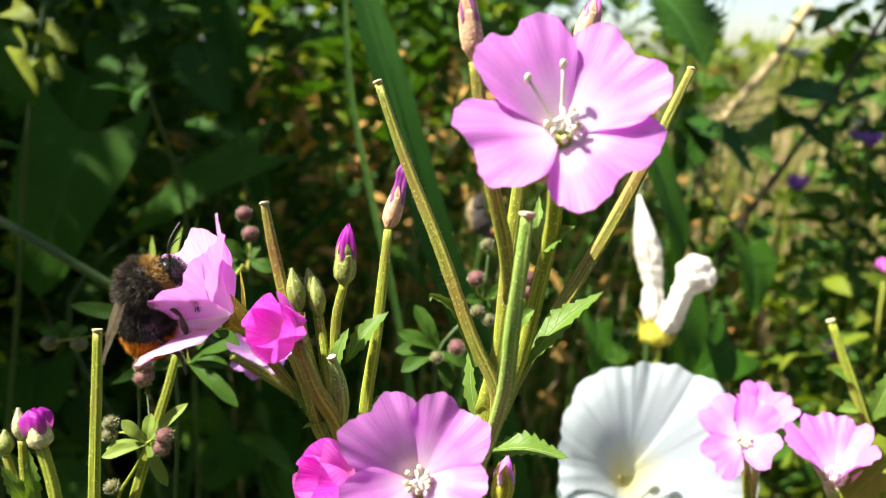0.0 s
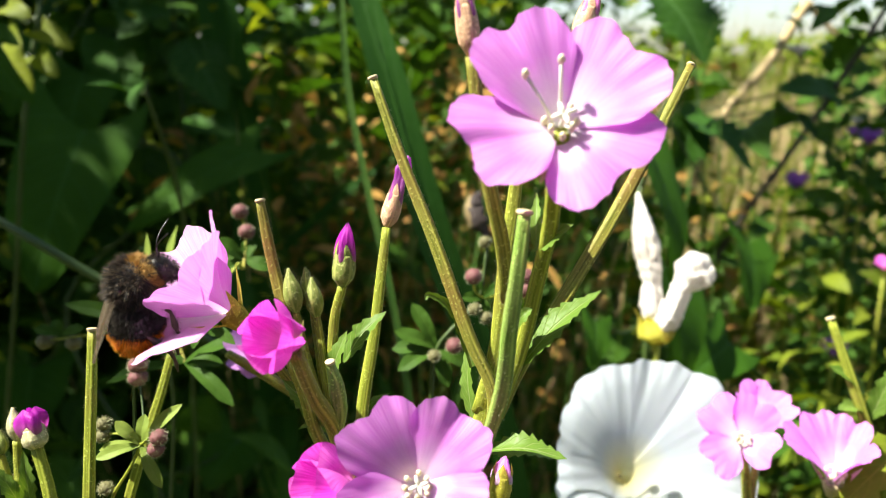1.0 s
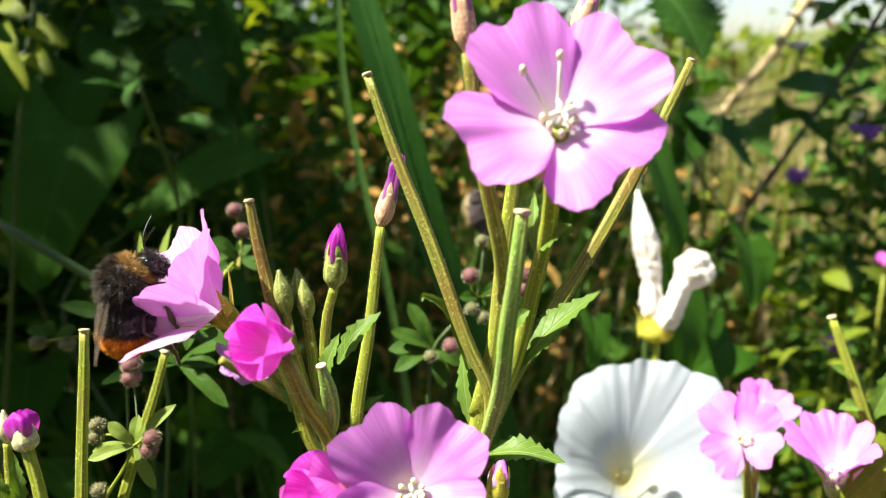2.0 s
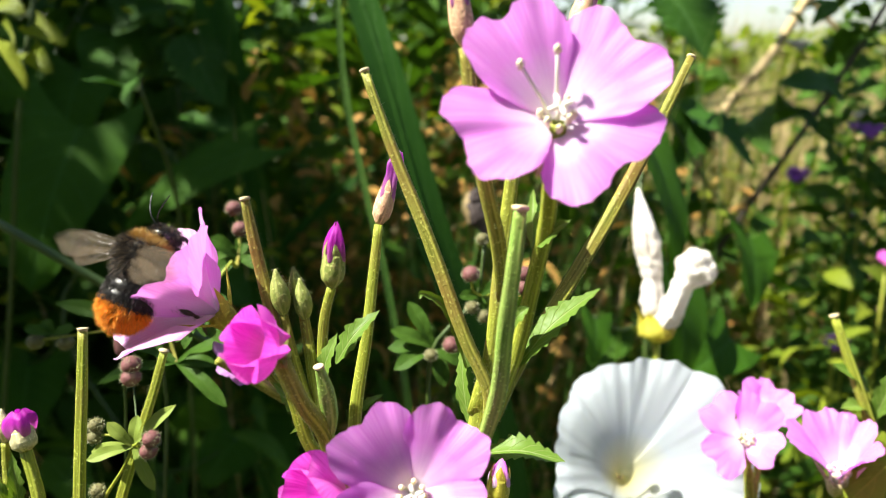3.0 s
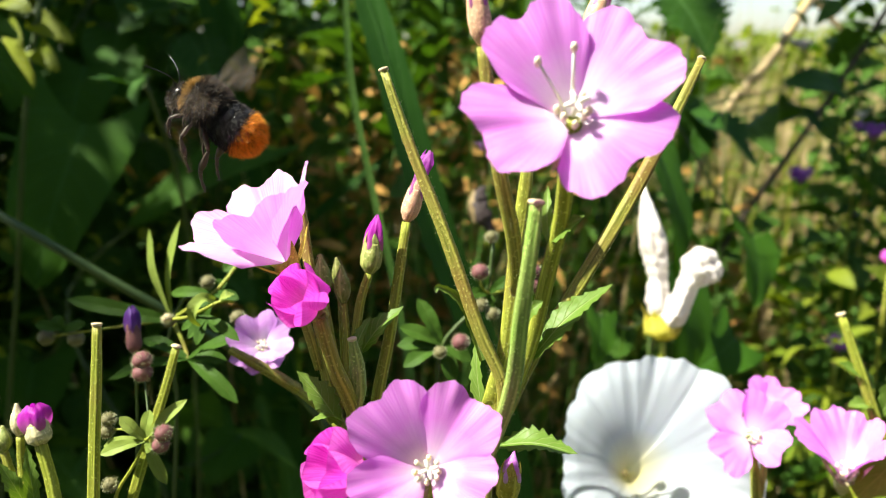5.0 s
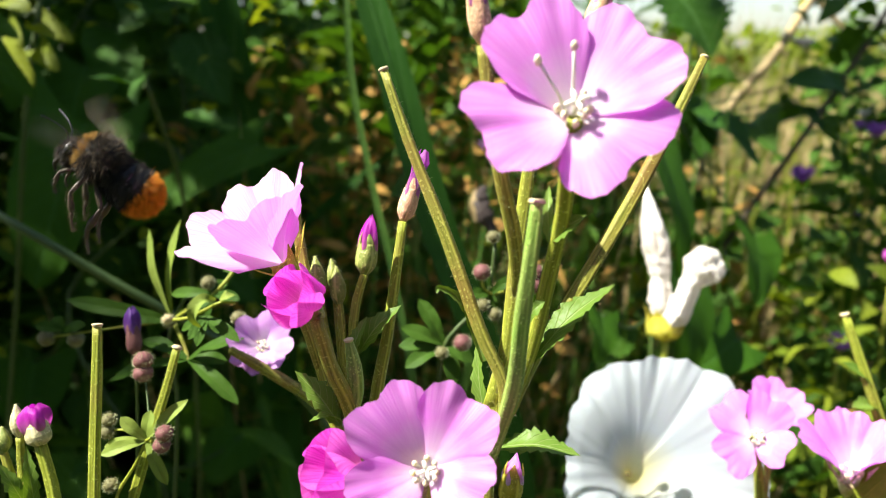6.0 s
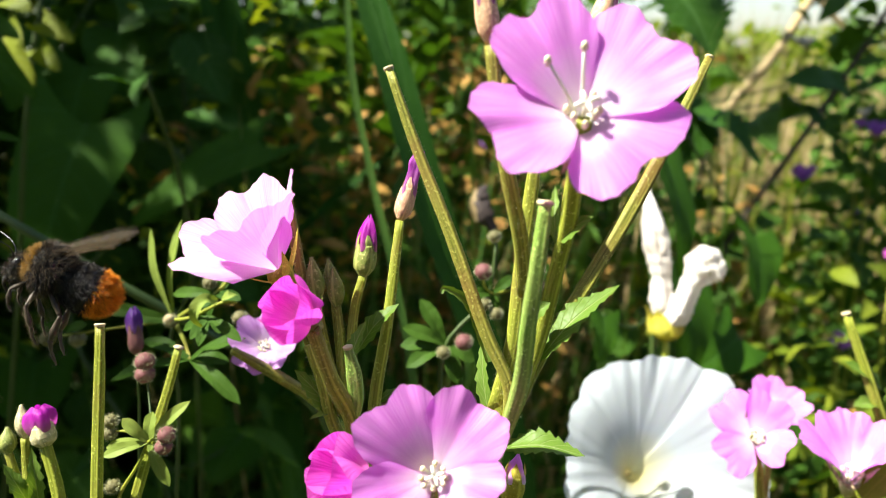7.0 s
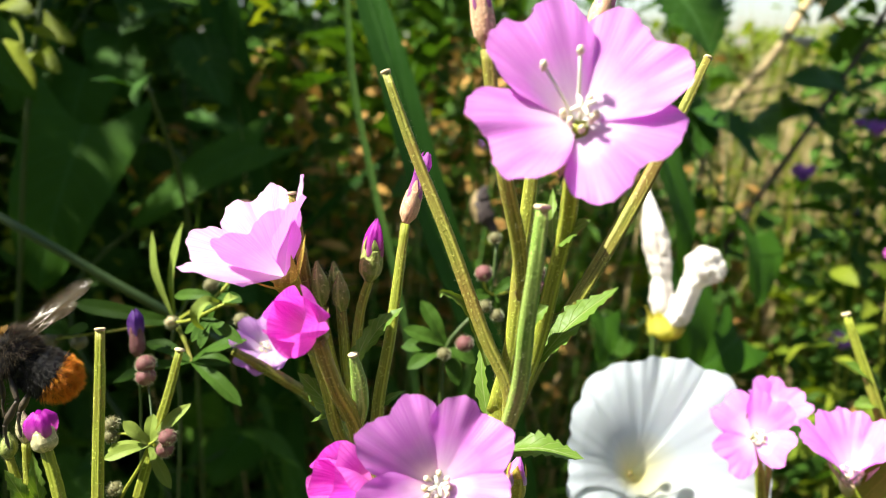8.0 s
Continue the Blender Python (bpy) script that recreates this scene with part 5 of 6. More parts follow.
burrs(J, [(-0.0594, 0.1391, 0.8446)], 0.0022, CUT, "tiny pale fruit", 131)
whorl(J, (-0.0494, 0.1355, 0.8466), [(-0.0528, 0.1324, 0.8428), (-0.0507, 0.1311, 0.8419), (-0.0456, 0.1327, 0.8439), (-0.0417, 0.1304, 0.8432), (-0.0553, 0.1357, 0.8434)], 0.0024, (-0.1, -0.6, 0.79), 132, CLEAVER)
WD = thing("wilted_flower", (-0.0757, 0.1383, 0.7656), "wilted violet flower on a thin stalk", "flower")
bud(WD, (-0.0677, 0.1398, 0.8361), (-0.0684, 0.1426, 0.8458), 0.0034, BURR, VIOLET, "wilted violet flower in a pale calyx", 96, 0.5, (0.6, 0.8, 0.95, 1.0, 0.9, 0.35))
part("stem", tube(near(WD, [(-0.0677, 0.1398, 0.8361), (-0.0685, 0.1393, 0.8235), (-0.071, 0.1374, 0.7985)] + to_ground((-0.0757, 0.1383, 0.7656))), (0.0003, 0.0003, 0.0005, 0.001), 20, 8), DARK_STEM, WD)

MID = thing("cleavers", (0.0026, 0.1627, 0.7419), "cleavers with purple burrs behind the pods", "cleavers", "cleavers")
h4 = (-0.0005, 0.1524, 0.8327)
part("stem", tube(near(MID, [(0.0115, 0.159, 0.8559), (0.0095, 0.1557, 0.8443), h4, (-0.0019, 0.1528, 0.8161), (0.0009, 0.1545, 0.7858)] + to_ground((0.0026, 0.1627, 0.7419))), (0.0004, 0.0005, 0.0006, 0.0007, 0.001, 0.0012), 30, 8), DARK_STEM, MID)
whorl(MID, h4, [(-0.0106, 0.1516, 0.8374), (-0.0097, 0.1481, 0.8289), (-0.0066, 0.1563, 0.8427), (-0.0113, 0.1523, 0.8325), (0.0062, 0.1513, 0.8289), (0.0021, 0.148, 0.8246)], 0.0038, (0, -0.604, 0.797), 120)
whorl(MID, (0.0105, 0.1557, 0.8443), [(0.0054, 0.1538, 0.845), (0.0075, 0.1575, 0.8508), (0.0156, 0.1568, 0.8482), (0.0115, 0.1542, 0.8392)], 0.0026, (0, -0.834, 0.552), 130)
burrs(MID, [(0.0081, 0.1523, 0.8508), (0.0036, 0.1479, 0.8353), (0.0205, 0.1542, 0.8502), (0.0205, 0.1534, 0.8472)], 0.0040, BURR, "dull purple burr", 97)
burrs(MID, [(0.0109, 0.1575, 0.8577), (-0.0011, 0.1491, 0.8322), (0.0084, 0.1521, 0.8428), (0.0111, 0.1516, 0.8408)], 0.0030, BURR_GREEN, "small olive burr", 98)
part("fruit_stalk", tube(near(MID, [(0.0081, 0.1533, 0.8505), (0.0087, 0.1542, 0.8463), (0.0105, 0.1557, 0.8443), (0.0208, 0.1558, 0.8485)]), (0.0003, 0.0003, 0.0003), 10, 6), STEM, MID)

# ---- lilac flower on a leaning stalk ----
H = thing("willowherb", (-0.0383, 0.1271, 0.719), "leaning willowherb with a pale lilac flower", "willowherb", "willowherbs")
flower(H, (-0.0396, 0.1402, 0.8373), (0.051, -0.729, 0.682), 0.0158, 48, 34, 15, LILAC, "pale lilac flower", 141, wide=1.05)
stalk(H, "stem", [(-0.0404, 0.1427, 0.8354), (-0.0392, 0.1425, 0.8309), (-0.0318, 0.1393, 0.827), (-0.0229, 0.1361, 0.8197), (-0.0179, 0.1313, 0.803)] + to_ground((-0.0174, 0.1302, 0.7735)), (0.0007, 0.0009, 0.0011, 0.0014, 0.002), STEM, "", 200, 0, 142, 24)
stalk(H, "stem_branch", [(-0.044, 0.1317, 0.8406), (-0.0396, 0.1337, 0.8365), (-0.0316, 0.1358, 0.8295)], (0.0008, 0.0011, 0.0012), POD, "", 200, 0.05, 143)

# ---- flowers beside the bindweed ----
N = thing("willowherb", (0.0754, 0.144, 0.7056), "willowherb with two pink flowers beside the bindweed", "willowherb", "willowherbs")
flower(N, (0.0743, 0.1507, 0.8088), (0.08, -0.752, 0.654), 0.0226, 54, 28, -10, PINK, "open pink flower", 151, notch=0.13, cup=0.15,
    shapes=((134, 0.0121, 0.0122, 76, 30), (65, 0.0121, 0.0116, 59, 29), (326, 0.0092, 0.0108, 46, 24), (218, 0.0127, 0.0110, 67, 30)))
flower(N, (0.084, 0.163, 0.808), (0.127, -0.4, 0.908), 0.0195, 42, 30, 35, PINK, "small pink flower behind the larger one", 152, stamens=False)
stalk(N, "stem", [(0.0762, 0.1528, 0.8052), (0.0775, 0.1513, 0.7965), (0.0779, 0.1482, 0.7856)] + to_ground((0.0806, 0.1465, 0.7577)), (0.0010, 0.0013, 0.0016, 0.002), STEM, "", 200, 0.05, 153, 24)
stalk(N, "flower_stalk", [(0.0846, 0.1635, 0.8061), (0.0828, 0.1586, 0.7999), (0.0791, 0.151, 0.7918)], (0.0008, 0.0009, 0.0010), STEM, "", 60, 0, 154)
O = thing("willowherb", (0.0947, 0.1398, 0.7089), "willowherb with a cup-shaped pink flower", "willowherb", "willowherbs")
flower(O, (0.0947, 0.1436, 0.8021), (-0.06, -0.156, 0.986), 0.0295, 20, 28, 40, PINK, "cup-shaped pink flower", 161, calyx=CALYX_PALE, notch=0.10, cup=0.2,
    shapes=((147, 0.0190, 0.0125, 33, 28), (80, 0.0176, 0.0110, 29, 27), (27, 0.0172, 0.0090, 31, 28), (286, 0.0142, 0.0125, 20, 25)))
stalk(O, "stem", [(0.0952, 0.1441, 0.8004), (0.0967, 0.1431, 0.7895)] + to_ground((0.0982, 0.1383, 0.7656)), (0.0010, 0.0013, 0.0017, 0.002), STEM, "", 100, 0.05, 162, 24)

SR = thing("willowherb", (0.1179, 0.1465, 0.7577), "leaning cut willowherb pod", "willowherb", "willowherbs")
pod(SR, [(0.0967, 0.159, 0.8376), (0.1, 0.1562, 0.828), (0.1037, 0.1532, 0.8174), (0.1073, 0.1514, 0.8076), (0.1113, 0.1477, 0.7909)] + to_ground((0.1179, 0.1465, 0.7577)), (0.0009, 0.0012, 0.0013, 0.0013, 0.0015, 0.002), STEM, "yellow-green pod with a cut tip", 163, 400)
leaf(SR, (0.1064, 0.1557, 0.8191), (0.0959, 0.1558, 0.8267), (0.207, -0.655, 0.727), 0.0050, LEAF, 0.1, 5, seed=164)
leaf(SR, (0.1073, 0.1538, 0.8124), (0.1114, 0.154, 0.8276), (-0.318, -0.698, 0.641), 0.0060, LEAF, 0.1, 5, seed=165)
leaf(SR, (0.1057, 0.1546, 0.8151), (0.0971, 0.151, 0.8171), (0.1, -0.354, 0.93), 0.0050, LEAF, 0.1, 5, seed=166)
leaf(SR, (0.1196, 0.153, 0.8097), (0.0921, 0.1374, 0.7985), (-0.212, -0.538, 0.816), 0.0130, SUNNY, 0.05, 7, seed=167)

# ---- white bindweed ----
Q = thing("bindweed", (0.0534, 0.1589, 0.6647), "white trumpet-shaped bindweed in full bloom", "bindweed")


def trumpet():
    """The fluted white funnel: a soft yellow throat, a wide pleated rim with one fold that overlaps the rest."""

    def point(u, v):
        a = v * math.pi
        r = 0.0008 + 0.0270 * u ** 1.15
        z = -0.0030 + 0.0210 * (1 - math.exp(-r / 0.0095)) - 0.0030 * max(0.0, u - 0.80) ** 1.4 * 4
        lobe = math.cos(5 * a + 1.1)
        ruff = u ** 5
        r *= 1 + 0.030 * ruff * lobe + 0.016 * ruff * math.sin(9 * a + 1) + 0.012 * ruff * math.sin(17 * a) + 0.006 * ruff * math.sin(31 * a + 2) + 0.004 * ruff * math.sin(47 * a)
        z += ruff * (0.0008 * math.sin(7 * a + 0.5) + 0.0005 * math.sin(15 * a + 2) + 0.0003 * math.sin(37 * a)) - 0.0014 * ruff * lobe
        z += 0.0003 * u ** 2 * math.cos(10 * a) + 0.00016 * u ** 2 * math.sin(23 * a + 2 * u)
        for c, h in ((0.96, 0.0022), (1.75, 0.0005), (2.45, 0.0006), (3.05, 0.0005), (-2.3, 0.0008), (-0.6, 0.0006)):
            d = (a - c + 0.22 * (1 - u) + math.pi) % (2 * math.pi) - math.pi
            z += u * h * (math.exp(-(d / 0.045) ** 2) if d > 0 else math.exp(-(d / 0.55) ** 2))
        return Vector((r * math.cos(a) + 0.0060 * u ** 1.5, r * math.sin(a) + 0.0022 * u ** 1.5, z))

    return sheet(point, 44, 240)


qm = frame_of(Vector((0.0523, 0.1742, 0.7830)) - Q.location, (0.02, -0.76, 0.65), 0)
fun = part("trumpet", trumpet(), WHITE, Q, "pure white fluted funnel", qm)
CREAM = plain_material("stamen_yellow", (0.74, 0.66, 0.30), (0.84, 0.80, 0.54), 900, 0.6, 0.3)
for i in range(5):
    a = radians(72 * i)
    o = Vector((math.cos(a), math.sin(a), 0))
    part("stamen", tube([o * 0.0007 + Vector((0, 0, -0.0022)), o * 0.0013 + Vector((0, 0, -0.0010)), o * 0.0016 + Vector((0, 0, 0.0003))], (0.0002, 0.0002, 0.0003, 0.0002), 8, 7), CREAM, fun, "cream-yellow stamen")
part("calyx", tube([(0, 0, -0.0024), (0, 0, -0.008), (0, 0, -0.016)], (0.0024, 0.0036, 0.0016), 8, 14, 0.06), CALYX, fun, "green calyx")
part("stem", tube(near(Q, [(0.0490, 0.1912, 0.7740), (0.0500, 0.1985, 0.7640), (0.0591, 0.1944, 0.7434)] + to_ground((0.0609, 0.1871, 0.7182))), (0.0010, 0.0012, 0.0014, 0.0016), 20, 8), STEM, Q)

X = thing("bindweed", (0.0816, 0.2116, 0.6945), "bindweed stalk with two shrivelled white flowers", "bindweed")


def shrivelled(pts, radii, seed, label):
    """A limp crumpled trumpet: a tube with lengthwise folds and dents."""
    bm = tube(near(X, pts), radii, 44, 28, 0.0, 0.06, seed)
    line = catmull(near(X, pts), 44)
    noise.seed_set(seed)
    for i, v in enumerate(bm.verts):
        mid = line[min(i // 28, 44)]
        out = v.co - mid
        k = i % 28 / 28 * 2 * math.pi
        fold = 0.12 * math.sin(4 * k + i // 28 * 0.10) + 0.07 * math.sin(9 * k - i // 28 * 0.07) + 0.20 * noise.noise(v.co * 420) + 0.07 * noise.noise(v.co * 1100)
        v.co = mid + out * (1 + fold)
    return part("shrivelled_flower", bm, SHRIVEL, X, label)


shrivelled([(0.0701, 0.2413, 0.8532), (0.0710, 0.2370, 0.8447), (0.0725, 0.2321, 0.8330), (0.0740, 0.2290, 0.8243), (0.0740, 0.2273, 0.8183), (0.0750, 0.2252, 0.8105)], (0.0006, 0.0020, 0.0037, 0.0042, 0.0035, 0.0026, 0.0033, 0.0039, 0.0028), 171, "furled shrivelled white flower with brown edges")
shrivelled([(0.0920, 0.2248, 0.8312), (0.0875, 0.2248, 0.8290), (0.0836, 0.2242, 0.8240), (0.0797, 0.2232, 0.8151), (0.0757, 0.2237, 0.8083)], (0.0042, 0.0064, 0.0058, 0.0034, 0.0033, 0.0043, 0.0042), 172, "crumpled white flower")
cb = Vector((0.0756, 0.2228, 0.8025)) - X.location
for i in range(5):
    a = radians(72 * i + 20)
    o = Vector((math.cos(a), math.sin(a), 0.0))
    up = Vector((-0.08, 0.275, 0.958))
    part("sepal", blade([cb, cb + o * 0.0062 + up * 0.0040, cb + o * 0.0056 + up * 0.0095, cb + o * 0.0066 + up * 0.0125], (0.004, 0.0092, 0.0085, 0.004, 0.0003), o + up * 0.1, -0.3, 0, 0, 14, 6, 0.15, i), CALYX_YELLOW, X, "yellow-green sepal")
part("stem", tube(near(X, [(0.0756, 0.2228, 0.8025), (0.0759, 0.2213, 0.7829), (0.0774, 0.2146, 0.7415)] + to_ground((0.0816, 0.2116, 0.6945))), (0.0012, 0.0012, 0.0015, 0.002), 20, 8), STEM, X)

# ---- meadow flowers ----
def meadow_flower(label, top, blooms, material, kind="purple_flower", bloom="small violet flower", group="purple flowers in the meadow"):
    """A thin stem from the soil with a small flower on it."""
    th = thing(kind, (top[0], top[1], 0.0), label, "flower", group)
    part("stem", tube(near(th, [(top[0] + 0.02, top[1], -0.01), (top[0] + 0.015, top[1], top[2] * 0.6), top]), (0.0012, 0.0012, 0.0008), 16, 6), STEM, th)
    for i, (p, s) in enumerate(blooms):
        flower(th, p, (-0.199, -0.245, 0.949), s, 26, 40, 25 * i, material, bloom, 180 + i, stamens=False)


meadow_flower("small violet flower on a thin stem in the meadow", (0.3072, 0.593, 0.7913), [((0.3072, 0.5922, 0.7885), 0.030)], PURPLE)
meadow_flower("violet flower on a thin stem in the meadow", (0.3379, 0.5522, 0.8305), [((0.3401, 0.5525, 0.8313), 0.026), ((0.3267, 0.5544, 0.8382), 0.014)], PURPLE)
meadow_flower("violet flower low in the meadow", (0.2828, 0.4606, 0.6923), [((0.2836, 0.4604, 0.6915), 0.024)], PURPLE)
meadow_flower("violet flower behind the pink one", (0.0322, 0.6, 0.8157), [((0.0322, 0.5997, 0.8148), 0.016)], PURPLE)
meadow_flower("bright magenta flower at the edge of the meadow", (0.2561, 0.3819, 0.7807), [((0.2561, 0.3819, 0.7807), 0.016)], MAGENTA)
meadow_flower("tiny violet flower far in the meadow", (0.4707, 0.7785, 0.7126), [((0.4707, 0.7785, 0.7126), 0.018)], VIOLET)

meadow_flower("white flower on a thin stem in the sunny meadow", (0.3209, 0.6444, 0.8981), [((0.3209, 0.6444, 0.8981), 0.022), ((0.3129, 0.6456, 0.9020), 0.014)], SHRIVEL, "white_flower", "small white flower", "white flowers in the meadow")
meadow_flower("tiny white flower above a violet one", (0.3298, 0.5569, 0.8468), [((0.3298, 0.5569, 0.8468), 0.013)], SHRIVEL, "white_flower", "small white flower", "white flowers in the meadow")


# ---- bumblebee ----
def fur_on(center, rx, ry, rz, count, length, x0, x1, seed, back=0.5, thick=0.00004, tuft=0.5):
    """Hairs on an ellipsoid between two heights along x, combed backwards and drawn together in tufts."""
    rnd = random.Random(seed)
    verts, faces = [], []
    c = Vector(center)
    while len(faces) < count:
        d = Vector((rnd.gauss(0, 1), rnd.gauss(0, 1), rnd.gauss(0, 1))).normalized()
        if not x0 + 0.06 * rnd.gauss(0, 1) <= d.x <= x1 + 0.06 * rnd.gauss(0, 1):
            continue
        root = c + Vector((d.x * rx, d.y * ry, d.z * rz))
        nrm = Vector((d.x / rx, d.y / ry, d.z / rz)).normalized()
        g = root * 1500
        pull = Vector((noise.noise(g), noise.noise(g + Vector((7, 0, 0))), noise.noise(g + Vector((0, 7, 0))))) * tuft * 1.6
        way = (nrm + Vector((-back, 0, 0)) + pull + Vector((rnd.gauss(0, 0.20), rnd.gauss(0, 0.20), rnd.gauss(0, 0.20)))).normalized()
        ln = length * rnd.uniform(0.55, 1.2) * (1 + 0.5 * tuft * noise.noise(g * 0.7 + Vector((3, 3, 3))))
        bend = (root + way * ln * 0.55) + nrm * ln * 0.05
        tip = root + way * ln + Vector((-back, 0, -0.2)) * ln * 0.18
        side = way.cross(Vector((rnd.gauss(0, 1), rnd.gauss(0, 1), rnd.gauss(0, 1)))).normalized() * thick
        n = len(verts)
        verts += [root - side, root + side, bend + side * 0.8, bend - side * 0.8, tip]
        faces += [(n, n + 1, n + 2, n + 3), (n + 3, n + 2, n + 4)]
    me = bpy.data.meshes.new("hairs")
    me.from_pydata([tuple(v) for v in verts], [], faces)
    bm = bmesh.new()
    bm.from_mesh(me)
    bpy.data.meshes.remove(me)
    return bm


def bumblebee():
    th = thing("bumblebee", (0, 0, 0), "furry black bumblebee with an orange tail and a yellow collar", "bumblebee")
    tho = ((0.0028, 0, 0.0007), 0.0042, 0.0040, 0.0038)
    abd = ((-0.0038, 0, -0.0004), 0.0057, 0.0043, 0.0041)
    hed = ((0.0074, 0, -0.0010), 0.0018, 0.0023, 0.0025)
    thorax = part("thorax", ellipsoid(*tho, 28, 18), FUR_BLACK, th)
    part("fur", fur_on(*tho, 15000, 0.0016, -1, 0.55, 1, 0.35, 0.000026), FUR_BLACK, thorax, "long black fur")
    # Brown colour of these hairs imitates the backlit rim of the black fur.
    part("fur", fur_on(*tho, 4600, 0.0019, -1, 0.5, 7, 0.3, 0.000022), FUR_BROWN, thorax, "long hairs in a brown that stands for a backlit rim")
    part("collar", fur_on(*tho, 4000, 0.0013, 0.56, 0.84, 2, 0.1, 0.00003), FUR_TAN, thorax, "dull yellow collar of fur")
    ab = part("abdomen", ellipsoid(*abd, 32, 24), SHELL, th, "glossy black abdomen")
    for i, x in enumerate((0.55, 0.22, -0.08)):
        h = math.sqrt(1 - x * x)
        band = tube([(abd[0][0] + abd[1] * (x + 0.16), 0, abd[0][2]), (abd[0][0] + abd[1] * x, 0, abd[0][2]), (abd[0][0] + abd[1] * (x - 0.15), 0, abd[0][2])], (abd[2] * h * 0.97, abd[2] * h * 1.025, abd[2] * h * 1.035, abd[2] * h * 0.98), 8, 32)
        part("segment", band, SHELL, ab, "glossy black plate")
        part("fur", fur_on(abd[0], abd[1], abd[2] * 1.02, abd[3] * 1.02, 3400, 0.0010, x - 0.20, x + 0.02, 30 + i, 0.9, 0.000026), FUR_BLACK, ab, "fringe of short black fur")
    part("fur", fur_on(*abd, 4200, 0.0011, 0.2, 0.98, 3, 0.7, 0.000028), FUR_BLACK, ab, "short black fur")
    part("tail_fur", fur_on(*abd, 17000, 0.0013, -1, -0.33, 4, 0.45, 0.000034, 0.8), FUR_ORANGE, ab, "dense bright orange tail fur")
    part("fur", fur_on(*abd, 1500, 0.0013, -0.97, -0.30, 6, 0.6, 0.00003), FUR_BLACK, ab, "black hairs among the orange")
    head = part("head", ellipsoid(*hed, 20, 14), SHELL, th)
    part("fur", fur_on(*hed, 4200, 0.0010, -1, 0.93, 5, 0.1, 0.000026), FUR_BLACK, head, "black fur")
    part("fur", fur_on(*hed, 700, 0.0011, -0.6, 0.9, 8, 0.1, 0.000024), FUR_BROWN, head, "pale dusty hairs")
    for s in (-1, 1):
        part("eye", ellipsoid((0.0076, 0.0017 * s, -0.0004), 0.0008, 0.0007, 0.0014, 14, 10), EYE, head, "glossy black eye")
        part("antenna", tube([(0.0084, 0.0006 * s, 0.0004), (0.0096, 0.0014 * s, 0.0022), (0.0116, 0.0030 * s, 0.0030), (0.0136, 0.0044 * s, 0.0032)], (0.00013, 0.00009, 0.00010, 0.00011), 18, 7), SHELL, head, "thin black antenna")
    part("proboscis", tube([(0.0080, 0, -0.0026), (0.0087, 0, -0.0042), (0.0078, 0, -0.0056)], (0.0005, 0.0004, 0.0002), 8, 7), SHELL, head, "dark brown tongue")
    # hip, knee, heel and toe of each pair of legs: x and z, then how far the knee stands out, and the thickness
    legs = (
        ((0.0052, -0.0026), (0.0068, -0.0042), (0.0064, -0.0062), (0.0054, -0.0080), 0.0034, 0.00034),
        ((0.0030, -0.0030), (0.0034, -0.0062), (0.0014, -0.0092), (-0.0004, -0.0122), 0.0042, 0.00042),
        ((0.0010, -0.0028), (-0.0022, -0.0058), (-0.0022, -0.0106), (-0.0046, -0.0146), 0.0040, 0.00054),
    )
    for k, (a, b, c, d, w, r) in enumerate(legs):
        for s in (-1, 1):
            knee, heel = Vector((b[0], w * s, b[1])), Vector((c[0], w * 0.95 * s, c[1]))
            hip, toe = Vector((a[0], 0.0022 * s, a[1])), Vector((d[0], w * 0.8 * s, d[1]))
            lg = part("leg", tube([hip, hip.lerp(knee, 0.5), knee], (r * 0.8, r * 1.1, r * 0.7), 8, 9), TAN_LEG, th, "dark hairy leg dusted with tan pollen")
            part("shin", tube([knee, knee.lerp(heel, 0.5), heel], (r * 0.6, r * 1.0, r * 1.45, r * 0.7), 10, 9), TAN_LEG, lg)
            mid = heel.lerp(toe, 0.5) + Vector((0.0004, 0, 0.0002))
            part("foot", tube([heel, mid, toe], (r * 0.75, r * 0.8, r * 0.5, r * 0.6, r * 0.3), 12, 8, 0, 0.3, k), TAN_LEG, lg)
            part("hair", fuzz([hip, knee, heel, toe], (r, r, r * 1.2, r * 0.6), 420, 0.0007, 40 + k, 0.000022, 0.9), FUR_BROWN if k == 1 else FUR_BLACK, lg, "dark leg hairs")

    def wing(length, width):
        def point(u, v):
            w = width / 2 * interp([0.10, 0.45, 0.75, 0.95, 1.0, 0.85, 0.15], u)
            return Vector((-v * w - width * 0.18 * math.sin(u * 2.5), u * length, 0.0004 * math.sin(u * 3) + 0.00025 * math.sin(v * 5 + u * 6)))
        return sheet(point, 18, 8)

    wings = []
    for s in (1, -1):
        for name, ln, wd, x in (("forewing", 0.0156, 0.0052, 0.0036), ("hindwing", 0.0104, 0.0040, 0.0020)):
            bm = wing(ln, wd)
            if s < 0:
                for v in bm.verts:
                    v.co.y = -v.co.y
            wings.append((s, part(name, bm, WING, th, "clear smoky wing"), x * 0.9))
    for o in th.children_recursive:
        o.data.transform(Matrix.Scale(0.85, 4))
    return th, wings, ab


BEE, WINGS, ABDOMEN = bumblebee()

# ---- how plants and bee move ----
def swayed(origin, rows):
    return [(r[0], pose(*origin, *r[1:])) for r in rows]


